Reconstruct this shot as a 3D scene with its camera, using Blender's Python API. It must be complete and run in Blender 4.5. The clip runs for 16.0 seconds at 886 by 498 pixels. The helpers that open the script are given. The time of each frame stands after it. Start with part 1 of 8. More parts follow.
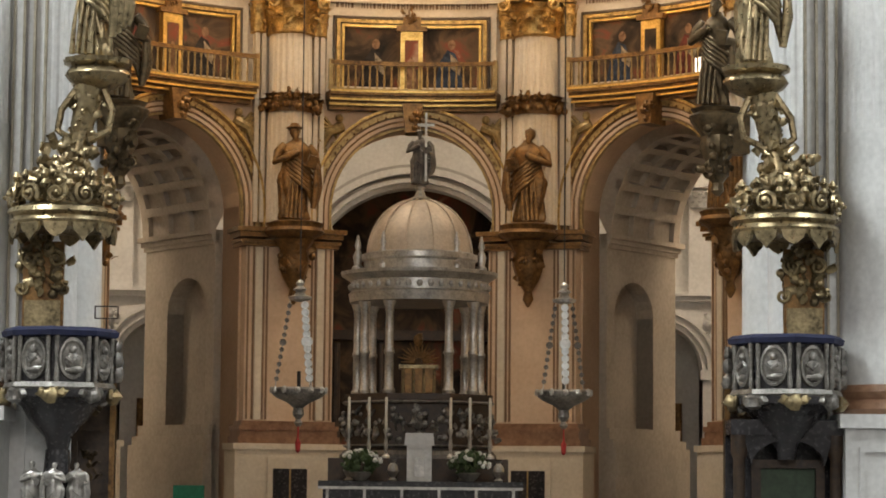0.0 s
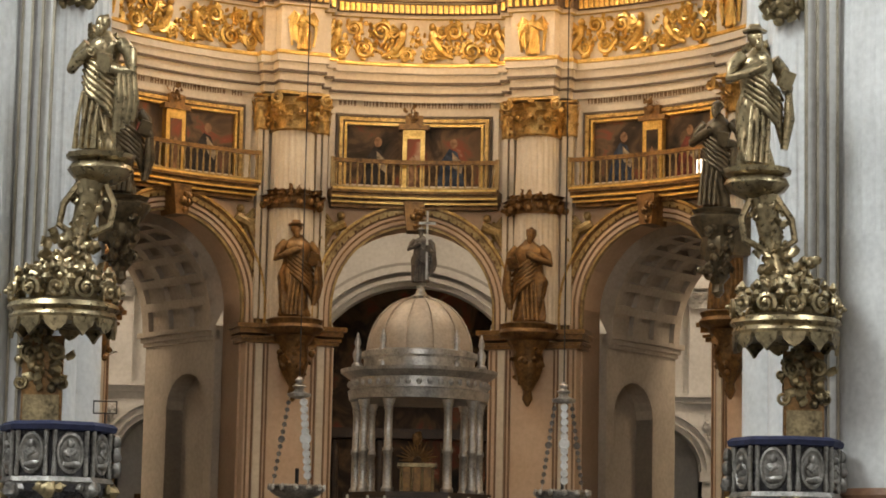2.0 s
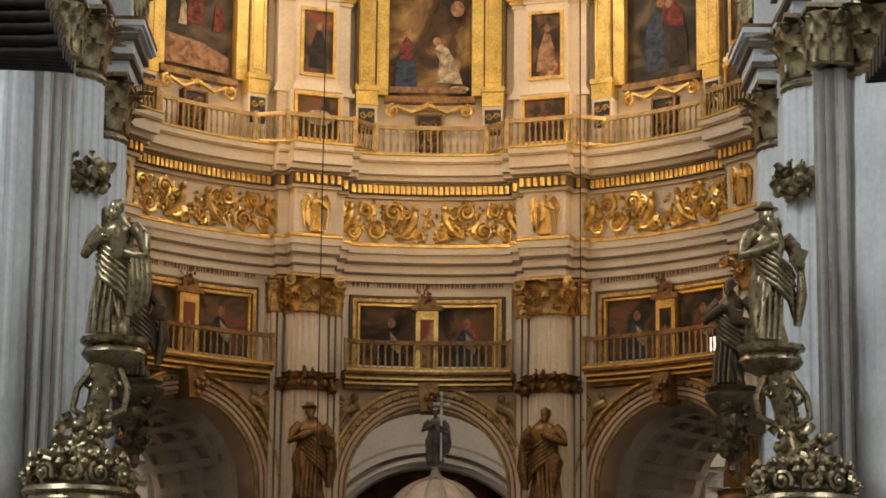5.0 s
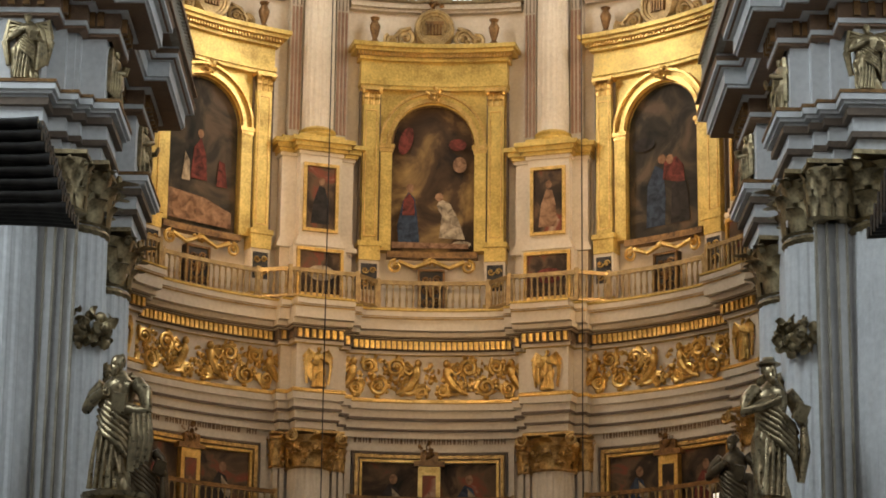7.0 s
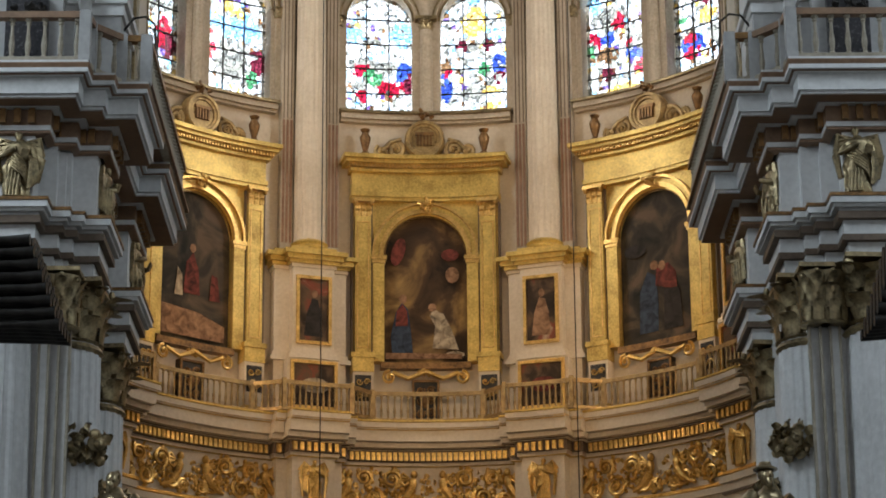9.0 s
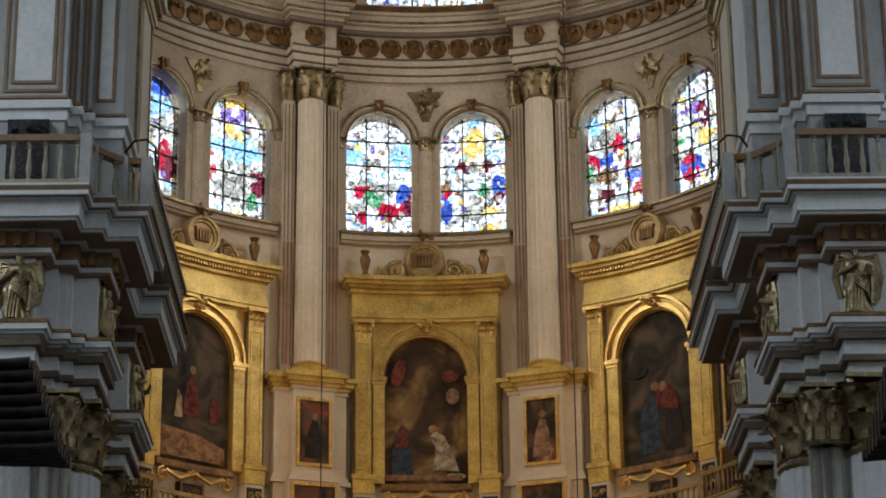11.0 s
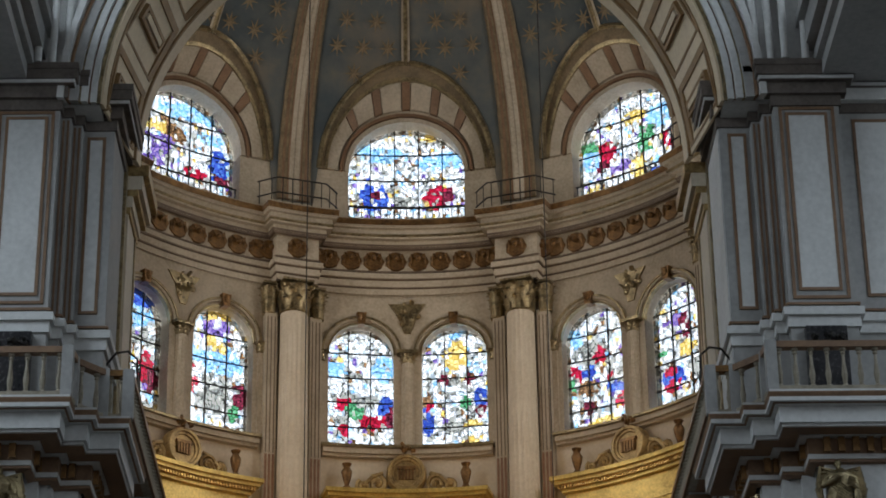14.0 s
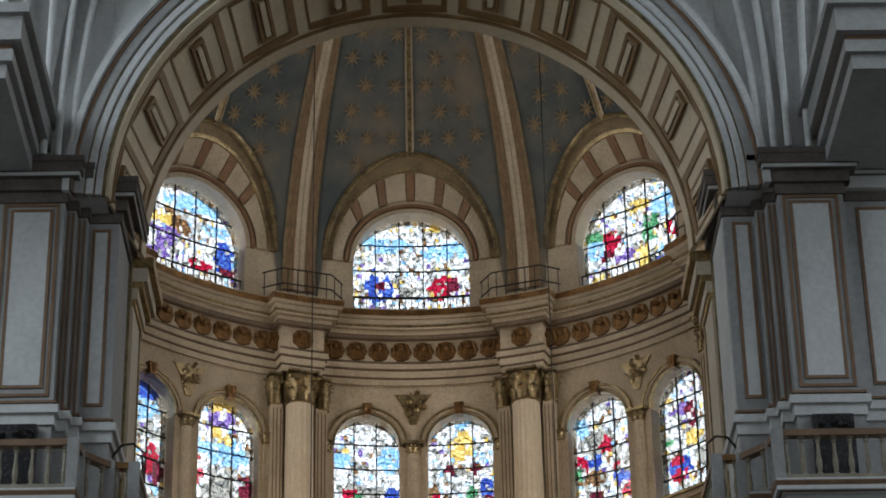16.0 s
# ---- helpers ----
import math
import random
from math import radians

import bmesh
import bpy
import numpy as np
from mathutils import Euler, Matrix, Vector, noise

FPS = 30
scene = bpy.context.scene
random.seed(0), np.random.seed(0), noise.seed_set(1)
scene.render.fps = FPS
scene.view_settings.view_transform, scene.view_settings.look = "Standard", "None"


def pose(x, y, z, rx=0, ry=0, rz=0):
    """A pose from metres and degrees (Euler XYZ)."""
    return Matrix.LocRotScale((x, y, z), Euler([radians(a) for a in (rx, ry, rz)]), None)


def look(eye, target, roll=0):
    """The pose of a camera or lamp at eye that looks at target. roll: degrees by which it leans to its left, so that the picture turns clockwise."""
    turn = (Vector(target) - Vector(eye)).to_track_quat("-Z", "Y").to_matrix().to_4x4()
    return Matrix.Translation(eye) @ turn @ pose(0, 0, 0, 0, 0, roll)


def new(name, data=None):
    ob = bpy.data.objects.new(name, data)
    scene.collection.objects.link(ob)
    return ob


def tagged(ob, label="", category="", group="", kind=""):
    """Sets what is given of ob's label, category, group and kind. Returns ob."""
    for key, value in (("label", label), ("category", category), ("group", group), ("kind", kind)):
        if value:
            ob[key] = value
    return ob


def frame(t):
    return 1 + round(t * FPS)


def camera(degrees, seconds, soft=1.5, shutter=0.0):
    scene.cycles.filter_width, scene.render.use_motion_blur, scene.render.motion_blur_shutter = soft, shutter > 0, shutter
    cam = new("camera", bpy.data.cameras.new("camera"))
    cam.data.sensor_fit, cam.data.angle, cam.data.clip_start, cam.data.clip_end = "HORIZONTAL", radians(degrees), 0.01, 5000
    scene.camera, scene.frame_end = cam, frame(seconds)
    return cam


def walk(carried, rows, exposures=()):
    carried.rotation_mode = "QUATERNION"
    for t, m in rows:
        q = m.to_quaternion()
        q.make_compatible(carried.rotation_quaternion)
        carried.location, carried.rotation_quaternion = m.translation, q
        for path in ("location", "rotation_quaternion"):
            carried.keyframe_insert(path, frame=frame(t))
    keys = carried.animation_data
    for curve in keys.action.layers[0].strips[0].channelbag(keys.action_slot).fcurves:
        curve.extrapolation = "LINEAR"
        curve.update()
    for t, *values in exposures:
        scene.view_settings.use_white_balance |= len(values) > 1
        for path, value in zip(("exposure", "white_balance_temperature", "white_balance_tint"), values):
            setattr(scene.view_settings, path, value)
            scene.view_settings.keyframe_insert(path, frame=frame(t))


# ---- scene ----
cam = camera(20.2, 16.0, 1.8)
EYE = 1.6
ROWS = [
    (0.0, -0.733, 5.600, 0.535), (0.5, -0.738, 5.839, 0.456), (1.0, -0.805, 6.518, 0.519), (1.5, -0.830, 7.295, 0.957),
    (2.0, -0.690, 7.865, 1.163), (2.5, -0.479, 8.348, 1.066), (3.0, -0.352, 8.847, 0.947), (3.5, -0.328, 9.488, 0.674),
    (4.0, -0.335, 10.280, 0.630), (6.5, -0.242, 14.718, 0.635), (7.0, -0.221, 15.593, 0.667), (7.5, -0.215, 16.413, 0.573),
    (8.0, -0.300, 17.074, 0.192), (8.5, -0.377, 17.582, -0.268), (11.0, -0.409, 20.922, -0.596), (11.5, -0.466, 21.714, -0.320),
    (12.0, -0.657, 22.577, -0.221), (12.5, -0.805, 23.435, -0.543), (13.0, -0.848, 24.256, -0.873), (13.5, -0.863, 25.034, -0.871),
    (14.0, -0.924, 25.800, -0.783), (14.5, -1.049, 26.549, -0.952), (15.0, -1.075, 27.132, -1.103), (15.5, -0.971, 27.632, -1.050),
    (16.0, -0.833, 27.878, -1.080),
]
EXPOSURES = [(0.0, -0.38, 7450, 12), (1.5, -0.42, 7500, 12), (3.5, -0.92, 7450, 12), (4.0, -1.03, 7350, 12), (6.5, -1.7, 6850, 11), (7.0, -1.76, 6750, 10), (8.5, -2.08, 6500, 10), (11.0, -2.8, 6500, 10), (13.0, -2.98, 6400, 10), (16.0, -3.08, 6650, 10)]
walk(cam, [(t, pose(0, 0, EYE, 0, 0, yaw) @ pose(0, 0, 0, 90 + pitch) @ pose(0, 0, 0, 0, 0, roll)) for t, yaw, pitch, roll in ROWS], EXPOSURES)
# ---- world and lights ----
world = bpy.data.worlds.new("world")
scene.world = world
world.use_nodes = True
wn = world.node_tree
sky = wn.nodes.new("ShaderNodeTexSky")
sky.sky_type, sky.sun_disc = "NISHITA", False
sky.sun_elevation, sky.sun_rotation = radians(48), radians(200)
wn.links.new(sky.outputs[0], wn.nodes["Background"].inputs[0])
wn.nodes["Background"].inputs[1].default_value = 0.15


def lamp(name, kind, m, power, colour, **kw):
    data = bpy.data.lights.new(name, kind)
    data.energy, data.color = power, colour
    for k, v in kw.items():
        if k == "size":
            data.size = v
        elif k == "size_y":
            data.shape, data.size_y = "RECTANGLE", v
        elif k == "soft":
            data.shadow_soft_size = v
        elif k == "cone":
            data.spot_size, data.spot_blend = radians(v), 0.8
        elif k == "angle":
            data.angle = v
    ob = new(name, data)
    ob.matrix_world = m
    return ob


CY, R = 57.13, 10.5
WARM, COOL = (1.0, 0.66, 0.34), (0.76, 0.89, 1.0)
lamp("sun", "SUN", look((20, -20, 60), (0, 57, 20)), 1.0, (1.0, 0.97, 0.93), angle=radians(12))
# soft lamps added as daylight from unseen nave windows, to light the piers
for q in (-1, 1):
    lamp("unseen_nave_window_light", "AREA", look((q * 17.9, 30, 29), (q * 5, 41, 19)), 12500 if q < 0 else 7000, COOL, size=10, size_y=11)
lamp("unseen_west_window_light", "AREA", look((0, -19.9, 25), (0, 50, 8)), 7400, (0.95, 0.97, 1.0), size=11, size_y=11)
# daylight in the rotunda's side windows
for q in (-1, 1):
    a = radians(76.4) * q
    for z, e in ((30.0, 3000), (37.0, 2300)):
        lamp("side_window_light", "AREA", look(((R - 0.1) * math.sin(a), CY + (R - 0.1) * math.cos(a), z), (-q * 4, CY + 6, z - 2)), e, (1.0, 0.95, 0.88), size=3.2, size_y=2.8)
# daylight of the ambulatory
for q in (-1, 1):
    lamp("ambulatory_light", "AREA", look((q * 17.0, CY + 8, 20), (q * 8, CY + 13, 5)), 2400, (1.0, 0.86, 0.70), size=5, size_y=4)
# floodlights on the galleries, and added spots behind the pier balconies
for q in (-1, 1):
    for z, e in ((13.6, 430), (19.9, 1150)):
        lamp("flood", "SPOT", look((q * 7.6, CY + 5.0, z), (-q * 4.5, CY + 9.5, z + 2.6)), e, WARM, soft=0.3, cone=150)
    # Unseen spot, added to brighten the apse from the front.
    lamp("flood", "SPOT", look((q * 6.0, 49.2, 19.8), (-q * 0.5, 66, 24)), 6800, WARM, soft=0.3, cone=66)
# ---- materials ----
def material(name):
    m = bpy.data.materials.new(name)
    m.use_nodes = True
    return m, m.node_tree, m.node_tree.nodes["Principled BSDF"]


def node(tree, kind, **kw):
    n = tree.nodes.new(kind)
    for k, v in kw.items():
        n.inputs[k].default_value = v
    return n


def ramp(tree, fac, stops):
    n = tree.nodes.new("ShaderNodeValToRGB")
    while len(n.color_ramp.elements) < len(stops):
        n.color_ramp.elements.new(0.5)
    for e, (p, c) in zip(n.color_ramp.elements, stops):
        e.position, e.color = p, (*c, 1)
    tree.links.new(fac, n.inputs[0])
    return n


def surface(name, dark, light, rough=0.6, metal=0.0, scale=1.2, fine=14.0, bump=0.15, depth=0.02, random_shade=0.0):
    """A stone, metal or paint with stains at one scale and grain at another."""
    m, tree, bsdf = material(name)
    co = tree.nodes.new("ShaderNodeTexCoord")
    big = node(tree, "ShaderNodeTexNoise", Scale=scale, Detail=5.0, Roughness=0.6)
    small = node(tree, "ShaderNodeTexNoise", Scale=fine, Detail=4.0)
    for n in (big, small):
        tree.links.new(co.outputs["Object"], n.inputs["Vector"])
    mix = node(tree, "ShaderNodeMix")
    mix.inputs[0].default_value = 0.4
    tree.links.new(big.outputs[0], mix.inputs[2])
    tree.links.new(small.outputs[0], mix.inputs[3])
    col = ramp(tree, mix.outputs[0], [(0.34, dark), (0.62, light)])
    out = col.outputs[0]
    if random_shade:
        info = tree.nodes.new("ShaderNodeObjectInfo")
        hsv = tree.nodes.new("ShaderNodeHueSaturation")
        mr = node(tree, "ShaderNodeMapRange")
        mr.inputs[3].default_value, mr.inputs[4].default_value = 1 - random_shade, 1 + random_shade
        tree.links.new(info.outputs["Random"], mr.inputs[0])
        tree.links.new(mr.outputs[0], hsv.inputs["Value"])
        tree.links.new(out, hsv.inputs["Color"])
        out = hsv.outputs[0]
    tree.links.new(out, bsdf.inputs["Base Color"])
    rr = node(tree, "ShaderNodeMapRange")
    rr.inputs[3].default_value, rr.inputs[4].default_value = max(0.05, rough - 0.12), min(1, rough + 0.12)
    tree.links.new(small.outputs[0], rr.inputs[0])
    tree.links.new(rr.outputs[0], bsdf.inputs["Roughness"])
    bsdf.inputs["Metallic"].default_value = metal
    b = node(tree, "ShaderNodeBump", Strength=bump, Distance=depth)
    tree.links.new(mix.outputs[0], b.inputs["Height"])
    tree.links.new(b.outputs[0], bsdf.inputs["Normal"])
    return m


WHITE = surface("pale_limestone", (0.53, 0.53, 0.52), (0.73, 0.73, 0.72), 0.75, scale=0.5, fine=9)
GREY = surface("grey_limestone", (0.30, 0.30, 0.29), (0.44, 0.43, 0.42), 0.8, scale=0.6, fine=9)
CREAM = surface("cream_stucco", (0.56, 0.47, 0.35), (0.72, 0.63, 0.50), 0.65, scale=0.7, fine=11)
# Darker copy of the cream stucco for the upper zone.
DARKCREAM = surface("darker_cream_stucco", (0.34, 0.28, 0.20), (0.56, 0.48, 0.37), 0.7, scale=0.8, fine=12)
PEACH = surface("ochre_pink_stucco", (0.55, 0.38, 0.25), (0.68, 0.50, 0.35), 0.65, scale=0.6, fine=10)
STRIPE = surface("brown_painted_stripe", (0.16, 0.09, 0.05), (0.27, 0.16, 0.09), 0.6, scale=2)
DARKLINE = surface("dark_moulding_and_gap_shade", (0.09, 0.06, 0.04), (0.17, 0.12, 0.08), 0.6, scale=2)
GOLD = surface("gilded_stucco", (0.42, 0.24, 0.06), (0.90, 0.62, 0.22), 0.34, 0.85, scale=2.5, fine=22, bump=0.5, depth=0.03)
GOLDFLAT = surface("gilded_panel", (0.36, 0.23, 0.05), (0.80, 0.58, 0.17), 0.36, 0.4, scale=1.6, fine=16, bump=0.4)
OLDGOLD = surface("dull_old_gilding", (0.09, 0.07, 0.04), (0.46, 0.36, 0.20), 0.4, 0.75, scale=3, fine=16, bump=0.5, depth=0.03)
STATUEGOLD = surface("burnished_old_gold", (0.10, 0.075, 0.043), (0.46, 0.36, 0.21), 0.3, 0.85, scale=2.2, fine=12, bump=0.4, depth=0.03)
# A darker gold than STATUEGOLD, for inner statues, brackets and screen carving.
INNERGOLD = surface("dark_brown_gold", (0.035, 0.025, 0.014), (0.17, 0.115, 0.06), 0.4, 0.7, scale=2.5, fine=12, bump=0.4, depth=0.03)
DULLGOLD = surface("dull_gilt_stucco", (0.16, 0.10, 0.04), (0.56, 0.40, 0.18), 0.45, 0.5, scale=3, fine=16, bump=0.5, depth=0.03)
OCHRE = surface("faded_ochre_paint", (0.135, 0.10, 0.058), (0.28, 0.205, 0.118), 0.7, scale=3, fine=14)
WARMSTONE = surface("warm_grey_limestone", (0.36, 0.305, 0.24), (0.52, 0.45, 0.365), 0.8, scale=0.6, fine=9)
BRONZE = surface("brown_gilt_wood", (0.07, 0.038, 0.018), (0.32, 0.175, 0.065), 0.42, 0.6, scale=3, fine=14, bump=0.5, depth=0.03)
SILVER = surface("worn_silver", (0.26, 0.245, 0.23), (0.62, 0.60, 0.56), 0.36, 0.85, scale=3, fine=20, bump=0.4)
SILVERWARM = surface("silver_gilt_dome", (0.42, 0.34, 0.26), (0.60, 0.50, 0.39), 0.55, 0.35, scale=2, fine=16, bump=0.3)
DIMSILVER = surface("dim_silver", (0.08, 0.075, 0.07), (0.36, 0.34, 0.31), 0.4, 0.7, scale=4, fine=20, bump=0.5)
DARKSILVER = surface("dark_silver", (0.06, 0.05, 0.045), (0.22, 0.19, 0.16), 0.45, 0.5, scale=3, fine=18, bump=0.4)
BRASS = surface("old_brass", (0.20, 0.13, 0.06), (0.50, 0.36, 0.17), 0.42, 0.7, scale=4, fine=30)
IRON = surface("dark_iron", (0.015, 0.014, 0.013), (0.05, 0.045, 0.04), 0.5, 0.5, scale=4)
BLACK = surface("black_marble", (0.012, 0.012, 0.014), (0.045, 0.042, 0.045), 0.25, scale=2)
REDMARBLE = surface("red_brown_marble", (0.16, 0.075, 0.04), (0.32, 0.18, 0.11), 0.35, scale=2.4, fine=9)
NAVY = surface("navy_velvet", (0.008, 0.010, 0.03), (0.02, 0.026, 0.07), 0.9, scale=5)
GREEN = surface("green_cloth", (0.005, 0.10, 0.055), (0.015, 0.19, 0.11), 0.8, scale=5)
RED = surface("red_cloth", (0.25, 0.01, 0.01), (0.45, 0.025, 0.02), 0.7, scale=5)
LINEN = surface("bright_white", (0.55, 0.55, 0.53), (0.78, 0.78, 0.76), 0.9, scale=3)
LEAF = surface("green_leaves", (0.02, 0.04, 0.012), (0.07, 0.11, 0.035), 0.6, scale=6)
PETAL = surface("white_petals", (0.45, 0.44, 0.40), (0.72, 0.71, 0.66), 0.7, scale=6)
DULLGREEN = surface("dull_green_paint", (0.02, 0.035, 0.02), (0.05, 0.085, 0.05), 0.6, scale=4)
# Cream paint with the apse's warm light put into its colour.
SOFFIT = surface("warm_lit_cream_soffit", (0.62, 0.49, 0.33), (0.78, 0.65, 0.46), 0.6, scale=0.7, fine=11)
SOFFITLINE = surface("golden_brown_band_and_lip_shade", (0.17, 0.095, 0.035), (0.30, 0.175, 0.07), 0.55, scale=2)
CAPBROWN = surface("dark_brown_stone_moulding", (0.085, 0.07, 0.06), (0.18, 0.15, 0.13), 0.65, scale=2)
WAX = surface("pale_candle_wax", (0.55, 0.52, 0.44), (0.74, 0.71, 0.62), 0.5, scale=4)
FLOOR = surface("grey_marble_floor", (0.10, 0.095, 0.09), (0.20, 0.19, 0.18), 0.35, scale=0.6)


def coloured_glass(name, dark, light, paint=0.3):
    """Pot-metal glass of one colour with brown painted modelling and fine leads between the cut pieces."""
    m, tree, bsdf = material(name)
    tree.nodes.remove(bsdf)
    L = tree.links.new
    co = tree.nodes.new("ShaderNodeTexCoord")
    cells = node(tree, "ShaderNodeTexVoronoi", Scale=9.0)
    edge = node(tree, "ShaderNodeTexVoronoi", Scale=9.0)
    edge.feature = "DISTANCE_TO_EDGE"
    strokes = node(tree, "ShaderNodeTexNoise", Scale=9.0, Detail=4.0, Distortion=2.0)
    for n in (cells, edge, strokes):
        L(co.outputs["Object"], n.inputs["Vector"])
    sep = tree.nodes.new("ShaderNodeSeparateColor")
    L(cells.outputs["Color"], sep.inputs[0])
    hue = ramp(tree, sep.outputs[0], [(0.0, dark), (1.0, light)])
    shade = ramp(tree, strokes.outputs[0], [(0.41, (1 - paint, 1 - paint, 1 - paint)), (0.52, (1, 1, 1))])
    lead = ramp(tree, edge.outputs["Distance"], [(0.04, (0.012, 0.012, 0.012)), (0.095, (1, 1, 1))])
    last = hue.outputs[0]
    for r in (shade, lead):
        mul = tree.nodes.new("ShaderNodeMix")
        mul.data_type, mul.blend_type = "RGBA", "MULTIPLY"
        mul.inputs[0].default_value = 1.0 if r is shade else 0.92
        L(last, mul.inputs[6])
        L(r.outputs[0], mul.inputs[7])
        last = mul.outputs[2]
    clear = tree.nodes.new("ShaderNodeBsdfTransparent")
    gloss = node(tree, "ShaderNodeBsdfGlossy", Roughness=0.15)
    mx = tree.nodes.new("ShaderNodeMixShader")
    mx.inputs[0].default_value = 0.04
    L(last, clear.inputs[0])
    L(clear.outputs[0], mx.inputs[1])
    L(gloss.outputs[0], mx.inputs[2])
    L(mx.outputs[0], tree.nodes["Material Output"].inputs[0])
    return m


def painting(name, stops, scale=1.1):
    """Dark varnished oil paint: broad soft masses of the given colours."""
    m, tree, bsdf = material(name)
    L = tree.links.new
    co = tree.nodes.new("ShaderNodeTexCoord")
    info = tree.nodes.new("ShaderNodeObjectInfo")
    off = tree.nodes.new("ShaderNodeVectorMath")
    sc = tree.nodes.new("ShaderNodeMath")
    sc.operation = "MULTIPLY"
    sc.inputs[1].default_value = 30
    L(info.outputs["Random"], sc.inputs[0])
    L(co.outputs["Object"], off.inputs[0])
    L(sc.outputs[0], off.inputs[1])
    n = node(tree, "ShaderNodeTexNoise", Scale=scale, Detail=4.0, Roughness=0.55, Distortion=0.7)
    L(off.outputs[0], n.inputs["Vector"])
    c = ramp(tree, n.outputs[0], stops)
    L(c.outputs[0], bsdf.inputs["Base Color"])
    bsdf.inputs["Roughness"].default_value = 0.6
    bsdf.inputs["Specular IOR Level"].default_value = 0.2
    b = node(tree, "ShaderNodeBump", Strength=0.2, Distance=0.01)
    L(n.outputs[0], b.inputs["Height"])
    L(b.outputs[0], bsdf.inputs["Normal"])
    return m


def starry():
    m, tree, bsdf = material("blue_vault_fresco")
    L = tree.links.new
    co = tree.nodes.new("ShaderNodeTexCoord")
    a = node(tree, "ShaderNodeTexNoise", Scale=0.35, Detail=6.0, Roughness=0.65)
    L(co.outputs["Object"], a.inputs["Vector"])
    c = ramp(tree, a.outputs[0], [(0.35, (0.07, 0.09, 0.10)), (0.5, (0.12, 0.13, 0.125)), (0.65, (0.20, 0.17, 0.13))])
    L(c.outputs[0], bsdf.inputs["Base Color"])
    bsdf.inputs["Roughness"].default_value = 0.85
    return m


DULLSTONE = surface("dull_ochre_stone", (0.20, 0.17, 0.12), (0.40, 0.35, 0.27), 0.6, scale=3, fine=14)
GLASSES = {
    "clear": coloured_glass("clear_glass", (0.74, 0.82, 0.95), (1.0, 1.0, 1.0), 0.6),
    "pale": coloured_glass("pale_blue_glass", (0.55, 0.75, 0.95), (0.85, 0.93, 1.0), 0.45),
    "sky": coloured_glass("sky_blue_glass", (0.18, 0.45, 0.85), (0.38, 0.68, 0.98), 0.3),
    "blue": coloured_glass("deep_blue_glass", (0.02, 0.04, 0.30), (0.07, 0.16, 0.62), 0.4),
    "red": coloured_glass("ruby_glass", (0.26, 0.006, 0.02), (0.52, 0.02, 0.07), 0.4),
    "wine": coloured_glass("wine_red_glass", (0.07, 0.008, 0.02), (0.20, 0.03, 0.06), 0.5),
    "green": coloured_glass("green_glass", (0.03, 0.16, 0.07), (0.14, 0.42, 0.22), 0.4),
    "gold": coloured_glass("golden_yellow_glass", (0.60, 0.40, 0.08), (0.95, 0.74, 0.28), 0.35),
    "grey": coloured_glass("grey_painted_glass", (0.16, 0.17, 0.17), (0.55, 0.56, 0.52), 0.75),
    "brown": coloured_glass("brown_glass", (0.10, 0.05, 0.025), (0.32, 0.20, 0.11), 0.5),
    "violet": coloured_glass("violet_glass", (0.10, 0.06, 0.26), (0.30, 0.22, 0.58), 0.4)}
GLASS = GLASSES["clear"]
OIL = painting("dark_oil_painting", [(0.30, (0.010, 0.008, 0.006)), (0.46, (0.05, 0.032, 0.02)), (0.56, (0.13, 0.08, 0.045)), (0.66, (0.22, 0.06, 0.035)), (0.74, (0.42, 0.30, 0.2))])
GLORY = painting("glowing_sky_oil_painting", [(0.34, (0.020, 0.013, 0.009)), (0.48, (0.072, 0.041, 0.020)), (0.60, (0.232, 0.145, 0.058)), (0.68, (0.377, 0.246, 0.087)), (0.76, (0.072, 0.036, 0.020))], 0.75)
DUSK = painting("brown_landscape_oil_painting", [(0.36, (0.012, 0.012, 0.010)), (0.52, (0.043, 0.036, 0.026)), (0.66, (0.123, 0.087, 0.058))], 0.9)
ROBE_R = painting("red_oil_paint", [(0.3, (0.043, 0.012, 0.009)), (0.7, (0.217, 0.051, 0.036))], 5)
ROBE_B = painting("blue_oil_paint", [(0.3, (0.012, 0.017, 0.029)), (0.7, (0.051, 0.072, 0.109))], 5)
ROBE_W = painting("white_oil_paint", [(0.3, (0.087, 0.065, 0.043)), (0.7, (0.522, 0.420, 0.290))], 5)
ROBE_K = painting("black_oil_paint", [(0.3, (0.012, 0.010, 0.009)), (0.7, (0.043, 0.036, 0.032))], 3)
ROBE_O = painting("ochre_oil_paint", [(0.3, (0.102, 0.051, 0.026)), (0.7, (0.377, 0.217, 0.123))], 5)
VAULT = starry()
skym, skyt, skyb = material("bright_overcast_sky")
skyt.nodes.remove(skyb)
em = node(skyt, "ShaderNodeEmission", Strength=21.0)
em.inputs[0].default_value = (0.93, 0.97, 1.0, 1)
skyt.links.new(em.outputs[0], skyt.nodes["Material Output"].inputs[0])
